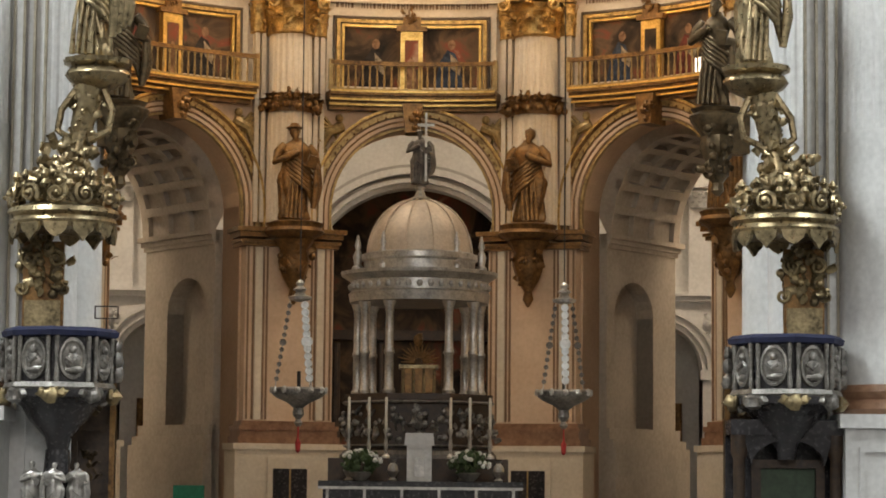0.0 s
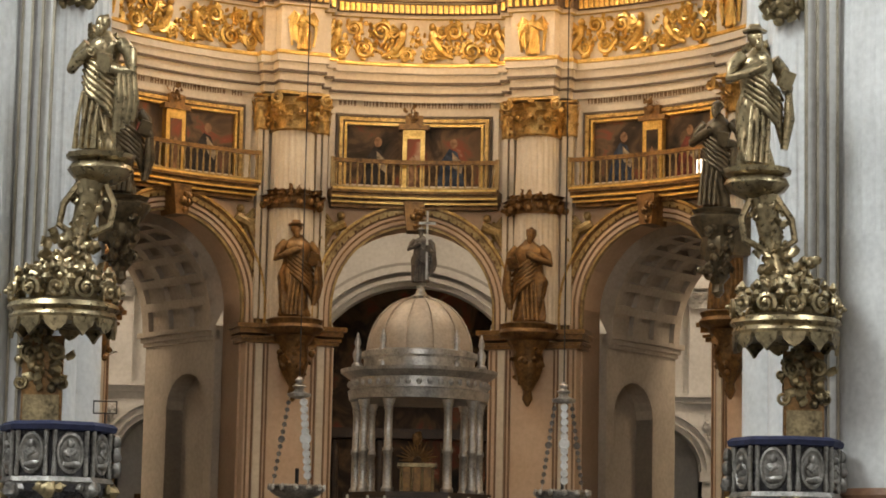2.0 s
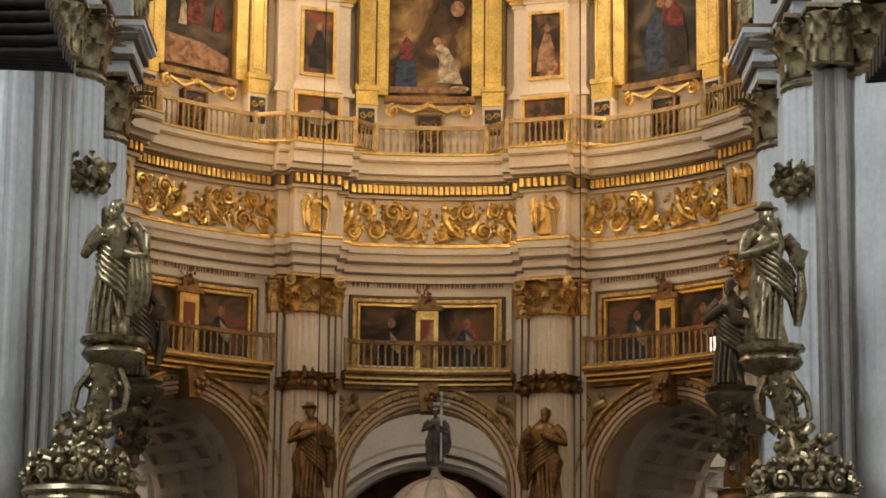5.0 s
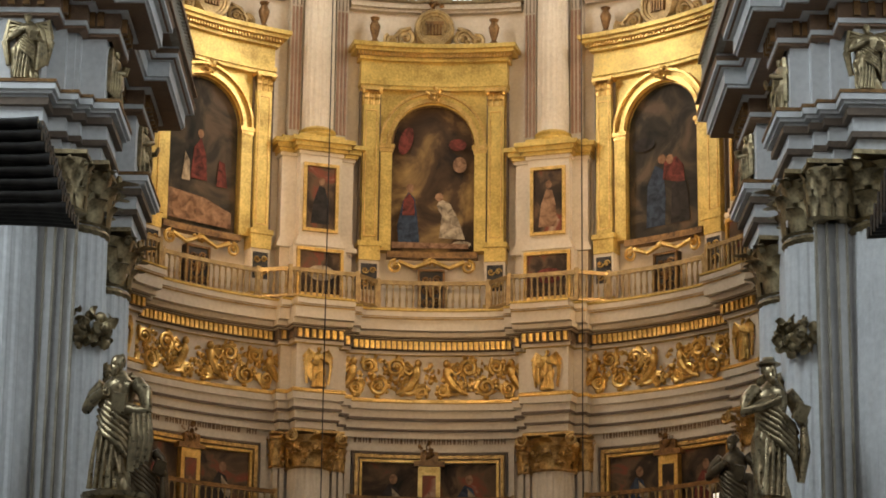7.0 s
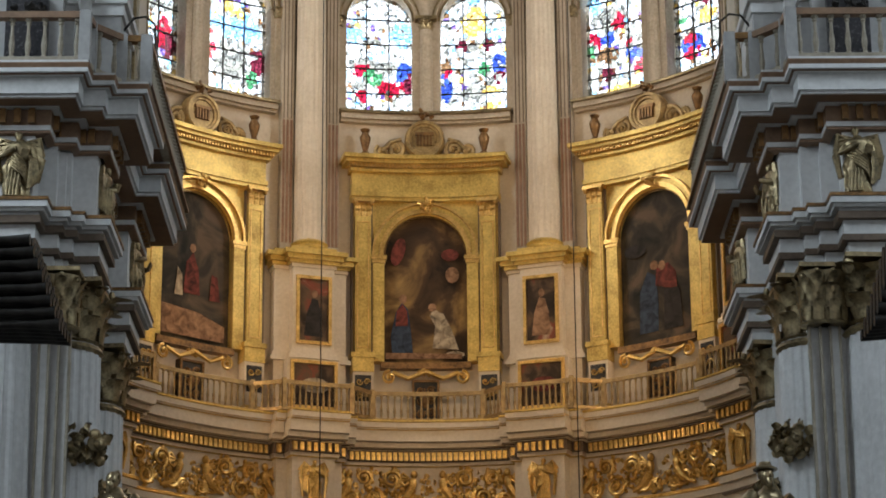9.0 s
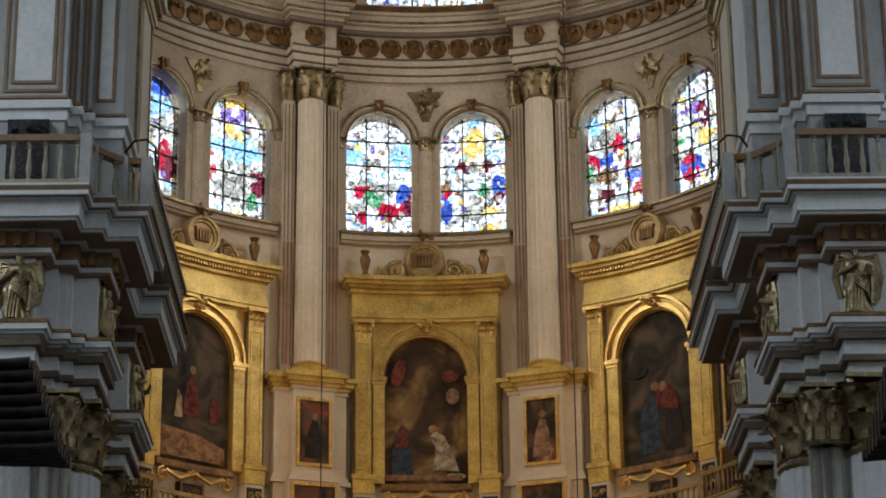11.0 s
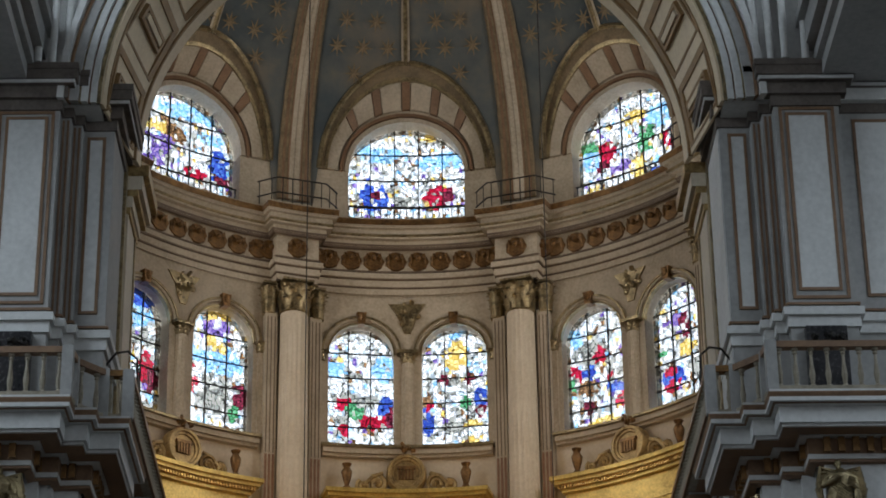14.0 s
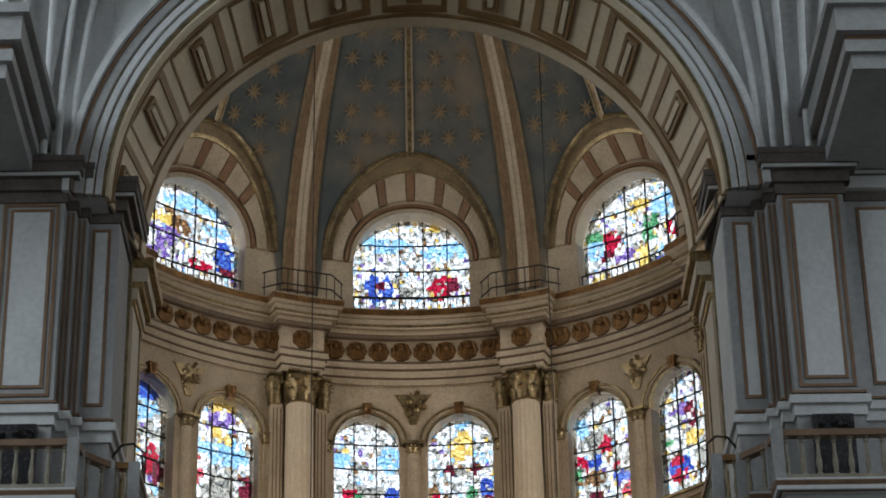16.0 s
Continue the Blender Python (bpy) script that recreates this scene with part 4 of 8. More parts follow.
for i, phi in enumerate(MID):
    bal = thing("balcony", "gilt-moulded balcony with brass balusters", "balcony", None, "arcade balconies")
    Shape().box(-2.42, 2.42, -0.72, 0.0, 12.34, 12.46, n=14).bend(phi).ob("floor_slab", BRONZE, bal)
    s = Shape()
    for z0, z1, p in ((11.98, 12.1, 0.3), (12.1, 12.22, 0.44), (12.22, 12.34, 0.6)):
        s.box(-2.3 - 0.2 * p, 2.3 + 0.2 * p, -p, 0.0, z0, z1, n=14)
    s.bend(phi).ob("corbel_table", BRONZE, bal)
    for z, p in ((12.22, 0.615), (12.43, 0.735), (12.1, 0.46)):
        Shape().box(-2.4, 2.4, -p - 0.01, -p + 0.05, z - 0.02, z + 0.035, n=14).bend(phi).ob("gilt_line", GOLD, bal)
    Shape().box(-2.42, 2.42, -0.70, -0.58, 13.16, 13.27, n=14).bend(phi).ob("handrail", BRONZE, bal)
    Shape().box(-2.42, 2.42, -0.69, -0.6, 12.46, 12.52, n=14).bend(phi).ob("bottom_rail", BRASS, bal)
    for k in range(23):
        x = -2.3 + 4.6 * k / 22
        a = phi + math.degrees(x / R)
        piece("baluster", BALUSTER_MESH, bal, at(a, R - 0.64, 12.5) @ Matrix.Diagonal((0.42, 0.42, 0.66, 1)))
    for x in (-2.4, 2.4):
        Shape().box(x - 0.06, x + 0.06, -0.7, -0.58, 12.46, 13.3).bend(phi).ob("newel", BRASS, bal)
    pic = thing("painting", "pair of dark oil paintings in one wide gilded frame", "painting", None, "paired paintings")
    s = Shape()
    frame_box(s, -2.42, 2.32, 12.5, 14.78, 0.16, -0.10, 0.02, 14)
    s.bend(phi).ob("outer_frame", CREAM, pic)
    s = frame_box(Shape(), -2.22, 2.12, 12.5, 14.6, 0.05, -0.15, 0.02, 14)
    s.bend(phi).ob("frame_line", DARKLINE, pic)
    s = frame_box(Shape(), -2.15, 2.05, 12.5, 14.52, 0.1, -0.19, 0.02, 14)
    s.bend(phi).ob("frame", LEAFGOLD, pic)
    frame_box(Shape(), -2.0, 1.9, 12.5, 14.38, 0.07, -0.16, 0.02, 14).bend(phi).ob("inner_frame", GOLD, pic)
    for q in (-1, 1):
        a, b = sorted((q * 0.28 - 0.05, q * 1.9 - 0.05))
        canvas = Shape().box(a, b, -0.06, 0.0, 12.6, 14.3, n=6).bend(phi).ob("canvas", OIL, pic, "dark varnished canvas")
        cx = q * 1.05 - 0.05
        robe = (ROBE_R, ROBE_K, ROBE_B)[(i + (q > 0)) % 3]
        figure(canvas, robe, [(cx - 0.42, 12.65), (cx + 0.38, 12.65), (cx + 0.30, 13.2), (cx + 0.16, 13.62), (cx - 0.06, 13.72), (cx - 0.26, 13.4)], -0.062, phi)
        figure(canvas, ROBE_O, oval(cx + 0.06, 13.86, 0.11, 0.14), -0.064, phi)
        figure(canvas, ROBE_W, [(cx + 0.02, 13.62), (cx + 0.34, 13.3), (cx + 0.28, 13.0), (cx + 0.05, 13.2)], -0.066, phi)
    s = Shape().box(-0.36, 0.26, -0.24, 0.0, 12.55, 14.3)
    s.bend(phi).ob("centre_panel", GOLD, pic)
    Shape().box(-0.24, 0.14, -0.25, -0.2, 12.6, 13.95).bend(phi).ob("centre_canvas", OIL, pic)
    figure(pic, ROBE_O, [(-0.2, 12.6), (0.1, 12.6), (0.05, 13.3), (-0.05, 13.5), (-0.15, 13.3)], -0.252, phi)
    s = Shape().box(-0.48, 0.38, -0.3, 0.0, 14.2, 14.34)
    s.box(-0.3, 0.2, -0.28, 0.0, 14.34, 14.6)
    rosette_cluster(s, (-0.05, -0.25, 14.62), 0.24, 0.1, 0.2, 14, 9, 0.1)
    s.bend(phi).ob("crest", BRONZE, pic, "carved crest with a cherub head")

# ---- lower entablature ornament ----
orn = thing("frieze_ornament", "gilded dentils, lines and lettering on the lower entablature", "ornament", None)
DENTIL = mesh_of(Shape().box(-0.055, 0.055, -0.12, 0.06, 0.0, 0.24), "dentil", GOLD)
k = 0
for phi_a, phi_b, r in [(COLS[c] + math.degrees(1.28 / R), COLS[c + 1] - math.degrees(1.28 / R), R - 0.32) for c in range(3)]:
    n = 29
    for q in range(n):
        piece("dentil", DENTIL, orn, at(phi_a + (phi_b - phi_a) * q / (n - 1), r, 17.44))
for c in COLS:
    for q in range(7):
        piece("dentil", DENTIL, orn, at(c + math.degrees(0.22 * (q - 3) / R), R - 1.07, 17.44))
    for q in (-1, 1):
        piece("dentil", DENTIL, orn, at(c + math.degrees(q * 0.98 / R), R - 0.62, 17.44))
for name, prof, mat in (
        ("gilt_line", [(0.335, 15.93), (0.37, 15.95), (0.37, 16.03), (0.30, 16.06)], GOLD),
        ("dark_line", [(0.19, 15.17), (0.225, 15.18), (0.225, 15.235), (0.19, 15.24)], DARKLINE),
        ("dark_line", [(0.245, 15.45), (0.285, 15.46), (0.285, 15.53), (0.245, 15.54)], DARKLINE),
        ("dark_line", [(0.36, 17.40), (0.31, 17.73), (0.44, 17.74), (0.44, 17.80)], DARKLINE),
        ("gilt_line", [(0.79, 18.20), (0.86, 18.22), (0.90, 18.27), (0.86, 18.29)], GOLD),
        ("gilt_line", [(0.90, 18.40), (0.96, 18.42), (0.96, 18.47), (0.85, 18.48)], GOLDFLAT),
        ("gilt_line", [(0.20, 17.30), (0.27, 17.32), (0.27, 17.40), (0.2, 17.41)], GOLDFLAT)):
    ring(prof, COLS, 0.75, 0.48, wing=(0.8, 0.3), reach=0.5).ob(name, mat, orn)
# lettering in bars under the architrave
for i, phi in enumerate(MID):
    rng = random.Random(i)
    x = -2.15
    while x < 2.1:
        w = rng.uniform(0.06, 0.13)
        s = Shape()
        if rng.random() > 0.12:
            s.box(x, x + 0.03, -0.012, 0.02, 14.86, 15.02)
            s.box(x + w - 0.03, x + w, -0.012, 0.02, 14.86, 15.02)
            if rng.random() > 0.4:
                s.box(x, x + w, -0.012, 0.02, 14.93, 14.955)
            s.bend(phi).ob("letter_bar", STRIPE, orn)
        x += w + 0.055
HALF_R = mesh_of(scroll_half(1).bend(0), "scroll_relief", GOLD, 50)
HALF_L = mesh_of(scroll_half(-1).bend(0), "scroll_relief", GOLD, 50)
for phi in MID:
    for me in (HALF_L, HALF_R):
        o = new("scroll_relief", me)
        o.parent = orn
        o.matrix_basis = Matrix.Translation((0, CY, 0)) @ pose(0, 0, 0, 0, 0, -phi) @ Matrix.Translation((0, -CY + 0, 0)) @ Matrix.Translation((0, 0, 0)) @ pose(0, -0.18, 0)
# winged figure on each break
s = Shape()
g = robed(1.15, 77)
s.add([(x, y * 0.7 - 0.05, z + 16.1) for x, y, z in g.v], g.f)
for q in (-1, 1):
    for k in range(7):
        s.tube([(q * 0.08, -0.03, 17.0), (q * (0.28 + 0.015 * k), -0.07, 17.14 - 0.07 * k), (q * (0.42 - 0.02 * k), -0.02, 16.92 - 0.12 * k)], 0.04, 5)
WINGED = mesh_of(s, "winged_relief", GOLD, 50)
for c in COLS:
    piece("winged_relief", WINGED, orn, at(c, R - 0.96))
# ---- upper gallery ----
gal = thing("gallery_railing", "old brass balustrade along the upper gallery", "railing", None)


def rail_line(off, z0, z1, name):
    ring([(off, z0), (off + 0.1, z0), (off + 0.1, z1), (off, z1), (off, z0)], COLS, 0.62, 0.6, slant=0.75, reach=0.5).ob(name, BRASS, gal)


def gallery_baluster(a, r):
    piece("baluster", BALUSTER_MESH, gal, at(a, r, 18.54) @ Matrix.Diagonal((0.5, 0.5, 0.69, 1)))


rail_line(0.62, 19.22, 19.33, "handrail")
rail_line(0.63, 18.48, 18.56, "bottom_rail")
for c in range(3):
    a, b = COLS[c] + math.degrees(1.92 / R), COLS[c + 1] - math.degrees(1.92 / R)
    for q in range(17):
        gallery_baluster(a + (b - a) * q / 16, R - 0.67)
for c in COLS:
    for q in range(11):
        gallery_baluster(c + math.degrees((-0.95 + 1.9 * q / 10) / R), R - 1.29)
    for q in (-1, 1):
        for k in range(5):
            t = (k + 0.7) / 5.4
            gallery_baluster(c + math.degrees(q * (1.1 + 0.75 * t) / R), R - 1.29 + 0.62 * t)
        for x, r in ((1.1, 1.29), (1.85, 0.67)):
            Shape().box(-0.055, 0.055, -0.055, 0.055, 18.48, 19.38).ob("newel", BRASS, gal, m=at(c + math.degrees(q * x / R), R - r))

# ---- gilded altarpieces on the gallery ----
SCENES = {
    0: [(ROBE_B, [(-0.95, 20.5), (-0.35, 20.5), (-0.42, 21.3), (-0.5, 21.9), (-0.68, 22.1), (-0.85, 21.8), (-1.0, 21.1)]), (ROBE_R, [(-0.86, 21.4), (-0.5, 21.4), (-0.52, 21.85), (-0.66, 22.05), (-0.82, 21.85)]), (ROBE_O, oval(-0.64, 22.2, 0.11, 0.14)),
        (ROBE_W, [(0.2, 20.75), (0.95, 20.7), (0.75, 21.3), (0.52, 21.75), (0.25, 21.9), (0.12, 21.7), (0.28, 21.4)]), (ROBE_O, oval(0.2, 21.95, 0.12, 0.12)), (ROBE_R, oval(-0.78, 23.6, 0.2, 0.42, lean=0.1)), (ROBE_R, oval(0.72, 23.5, 0.26, 0.18)),
        (ROBE_O, oval(0.78, 22.9, 0.2, 0.24)), (ROBE_W, oval(0.85, 20.55, 0.28, 0.1)), (ROBE_O, [(-1.15, 20.42), (1.05, 20.42), (1.05, 20.56), (-1.15, 20.6)])],
    -1: [(ROBE_R, [(-0.3, 21.7), (0.25, 21.7), (0.2, 22.4), (0.02, 22.9), (-0.2, 22.6)]), (ROBE_O, oval(0.0, 23.02, 0.1, 0.13)), (ROBE_W, [(-0.6, 21.6), (-0.32, 21.6), (-0.35, 22.2), (-0.5, 22.4)]), (ROBE_R, [(0.55, 21.6), (0.9, 21.6), (0.8, 22.3), (0.62, 22.35)]),
         (ROBE_O, [(-1.15, 20.45), (1.05, 20.45), (1.05, 20.9), (0.2, 21.2), (-1.15, 21.3)]), (ROBE_K, [(0.1, 20.5), (0.75, 20.5), (0.65, 20.95), (0.42, 21.15), (0.18, 20.95)])],
    1: [(ROBE_B, [(-0.65, 20.6), (-0.05, 20.6), (-0.02, 21.5), (-0.1, 22.2), (-0.35, 22.35), (-0.6, 21.8)]), (ROBE_R, [(-0.1, 21.9), (0.62, 21.7), (0.6, 22.2), (0.35, 22.5), (-0.05, 22.4)]), (ROBE_K, [(0.15, 20.6), (0.8, 20.6), (0.7, 21.75), (0.2, 21.75)]), (ROBE_O, oval(-0.12, 22.5, 0.13, 0.14)), (ROBE_O, oval(0.14, 22.45, 0.12, 0.14)), (ROBE_K, oval(-0.7, 23.0, 0.35, 0.2))],
}
for i, phi in enumerate(MID):
    al = thing("altarpiece", "gilded altarpiece framing a tall round-headed oil painting", "altarpiece", None, "gallery altarpieces")
    key = i - 1
    w = holed_wall(-2.18, 2.1, 20.3, 26.05, [(x - 0.06, z) for x, z in arch(1.22, 23.4, 18, 1.28, foot=20.3)], -0.22, 0.0, 4)
    w.bend(phi).ob("backing", GOLDFLAT, al)
    hole = [(x - 0.06, z) for x, z in arch(1.24, 23.4, 18, 1.3, foot=20.34)]
    canvas = Shape().prism(hole, -0.05, -0.02).bend(phi).ob("canvas", (DUSK, GLORY, DUSK)[i], al, "dark oil painting with robed figures")
    for n, (mat, out) in enumerate(SCENES[key]):
        figure(canvas, mat, [(x - 0.06, z) for x, z in out], -0.135 - 0.005 * n, phi)
    for j, (a, b, d, mat) in enumerate(((1.16, 1.24, 0.20, BRONZE), (1.24, 1.36, 0.34, GOLD), (1.36, 1.5, 0.28, GOLDFLAT), (1.5, 1.58, 0.38, GOLD))):
        inn = [(x - 0.06, z) for x, z in arch(a, 23.42, 20, a + 0.06)]
        out = [(x - 0.06, z) for x, z in arch(b, 23.42, 20, b + 0.06)]
        Shape().strip(inn, out, -d, -0.2).bend(phi).ob("arch_moulding", mat, al)
    for q in (-1, 1):
        c = q * 1.38 - 0.05
        Shape().box(c - 0.17, c + 0.17, -0.34, -0.2, 20.3, 23.3).bend(phi).ob("jamb", GOLDFLAT, al)
        s = Shape().box(c - 0.24, c + 0.24, -0.40, -0.2, 23.3, 23.42)
        s.box(c - 0.2, c + 0.2, -0.37, -0.2, 23.2, 23.3)
        s.bend(phi).ob("impost", GOLD, al)
        p = q * 1.85 - 0.05
        # Dark strips put in for the shade of the gaps beside each pilaster.
        for x in (q * 2.16 - 0.04, q * 1.58 - 0.05):
            Shape().box(x - 0.025, x + 0.025, -0.3, -0.1, 20.3, 25.0).bend(phi).ob("dark_edge", DARKLINE, al)
        Shape().box(p - 0.24, p + 0.24, -0.42, -0.2, 20.5, 24.55).bend(phi).ob("pilaster", GOLDFLAT, al)
        s = frame_box(Shape(), p - 0.18, p + 0.18, 20.65, 24.4, 0.035, -0.445, -0.4, 1)
        s.bend(phi).ob("pilaster_panel", GOLD, al)
        cp = Shape()
        for k in range(3):
            for z in (24.55, 24.72):
                leaf(cp, pose(p - 0.17 + 0.17 * k, -0.42, z), 0.17, 0.24, 0.12)
        for k in (-1, 1):
            cp.blob((p + 0.24 * k, -0.5, 24.92), 0.08, 6, 4)
        cp.box(p - 0.32, p + 0.32, -0.56, -0.2, 24.96, 25.06)
        cp.box(p - 0.2, p + 0.2, -0.40, -0.2, 24.5, 24.96)
        cp.bend(phi).ob("capital", GOLD, al)
        s = Shape().box(p - 0.32, p + 0.32, -0.5, -0.05, 19.95, 20.5)
        s.box(p - 0.36, p + 0.36, -0.54, -0.05, 20.36, 20.5)
        s.box(p - 0.34, p + 0.34, -0.52, -0.05, 18.5, 18.7)
        s.bend(phi).ob("pedestal", GOLDFLAT, al)
        Shape().box(p - 0.3, p + 0.3, -0.46, -0.05, 18.5, 19.95).bend(phi).ob("die", CREAM, al)
        Shape().box(p - 0.24, p + 0.24, -0.475, -0.4, 19.1, 19.85).bend(phi).ob("openwork_panel", IRON, al)
        s = Shape()
        for a in (-1, 1):
            for b in (19.28, 19.65):
                spiral(s, p + a * 0.11, b, 0.1, 1.3, 0, 0.02, -0.48, a)
        s.bend(phi).ob("openwork_scroll", GOLD, al)
    s = Shape()
    for z0, z1, d, e in ((25.06, 25.16, 0.40, 0.0), (25.16, 25.3, 0.45, 0.03), (25.3, 25.9, 0.36, 0.0), (25.9, 26.0, 0.5, 0.08), (26.1, 26.2, 0.72, 0.26), (26.2, 26.32, 0.82, 0.34)):
        s.box(-2.22 - e, 2.12 + e, -d, 0.0, z0, z1, n=12)
    s.bend(phi).ob("entablature", GOLDFLAT, al)
    s = Shape()
    for k in range(46):
        x = -2.35 + 4.6 * k / 45
        s.box(x - 0.03, x + 0.03, -0.62, -0.4, 26.0, 26.1)
    s.box(-2.3, 2.2, -0.54, 0.0, 26.0, 26.1, n=12)
    s.bend(phi).ob("dentil_band", GOLD, al)
    s = Shape()
    rosette_cluster(s, (-0.06, -0.45, 24.9), 0.2, 0.1, 0.2, 12, 3, 0.09)
    s.bend(phi).ob("keystone", GOLD, al)
    # ledge and carved cartouche below the canvas
    s = Shape().box(-1.35, 1.25, -0.3, 0.0, 20.12, 20.3, n=6)
    s.bend(phi).ob("ledge", BRONZE, al)
    s = Shape()
    for q in (-1, 1):
        spiral(s, q * 1.05 - 0.06, 19.85, 0.2, 1.5, 1.5, 0.05, -0.3, -q)
        s.tube([(q * 0.95 - 0.06, -0.3, 20.0), (q * 0.5 - 0.06, -0.34, 19.82), (-0.06, -0.36, 20.02)], 0.07, 6)
    rosette_cluster(s, (-0.06, -0.32, 19.98), 0.22, 0.1, 0.15, 10, 4, 0.09)
    s.bend(phi).ob("carved_swag", GOLD, al)
    Shape().box(-0.45, 0.33, -0.2, 0.0, 18.5, 19.78).bend(phi).ob("relief_panel", IRON, al)
    s = frame_box(Shape(), -0.45, 0.33, 18.5, 19.8, 0.06, -0.26, 0.0, 2)
    for a in (-1, 1):
        for b in (18.85, 19.2, 19.5):
            spiral(s, -0.06 + a * 0.15, b, 0.13, 1.4, 0.5, 0.03, -0.2, a)
    s.blob((-0.06, -0.22, 19.2), (0.12, 0.06, 0.22), 8, 5)
    s.bend(phi).ob("relief", BRONZE, al)
    # medallion and scrolls on top
    md = thing("medallion", "gilded round coat-of-arms medallion between scrolls", "medallion", None, "cornice medallions")
    mm = Matrix.Translation((-0.06, -0.42, 26.92)) @ pose(0, 0, 0, 90)
    Shape().lathe([(0.02, 0.0), (0.38, 0.0), (0.4, 0.05), (0.46, 0.05), (0.48, 0.11), (0.56, 0.11), (0.6, 0.03), (0.6, -0.25), (0.02, -0.25)], 28, mm).bend(phi).ob("disc", DULLGOLD, md, smooth=35)
    s = Shape()
    for k in range(5):
        s.box(-0.24 + 0.1 * k - 0.06, -0.18 + 0.1 * k - 0.06, -0.50, -0.4, 26.74, 27.05)
    s.box(-0.34, 0.22, -0.5, -0.4, 27.05, 27.13)
    s.bend(phi).ob("arms", BRONZE, md)
    for q in (-1, 1):
        s = Shape()
        spiral(s, q * 0.86 - 0.06, 26.62, 0.26, 1.6, 1.2, 0.07, -0.35, q)
        spiral(s, q * 1.30 - 0.06, 26.55, 0.2, 1.5, 2.0, 0.06, -0.35, -q)
        s.tube([(q * 0.7 - 0.06, -0.35, 26.95), (q * 1.0 - 0.06, -0.38, 26.85), (q * 1.4 - 0.06, -0.35, 26.4)], 0.07, 6)
        rosette_cluster(s, (q * 1.05 - 0.06, -0.36, 26.55), 0.35, 0.08, 0.2, 10, 8, 0.08)
        s.bend(phi).ob("scroll", DULLGOLD, md)
        s = Shape().lathe([(0.16, 26.34), (0.16, 26.45), (0.07, 26.55), (0.14, 26.8), (0.17, 26.95), (0.09, 27.1), (0.15, 27.2), (0.03, 27.25)], 12, Matrix.Translation((q * 1.78 - 0.06, -0.36, 0)))
        s.bend(phi).ob("urn", BRONZE, md, smooth=40)
    s = Shape()
    rosette_cluster(s, (-0.06, -0.4, 27.62), 0.2, 0.12, 0.2, 12, 5, 0.09)
    s.bend(phi).ob("crest", BRONZE, md)

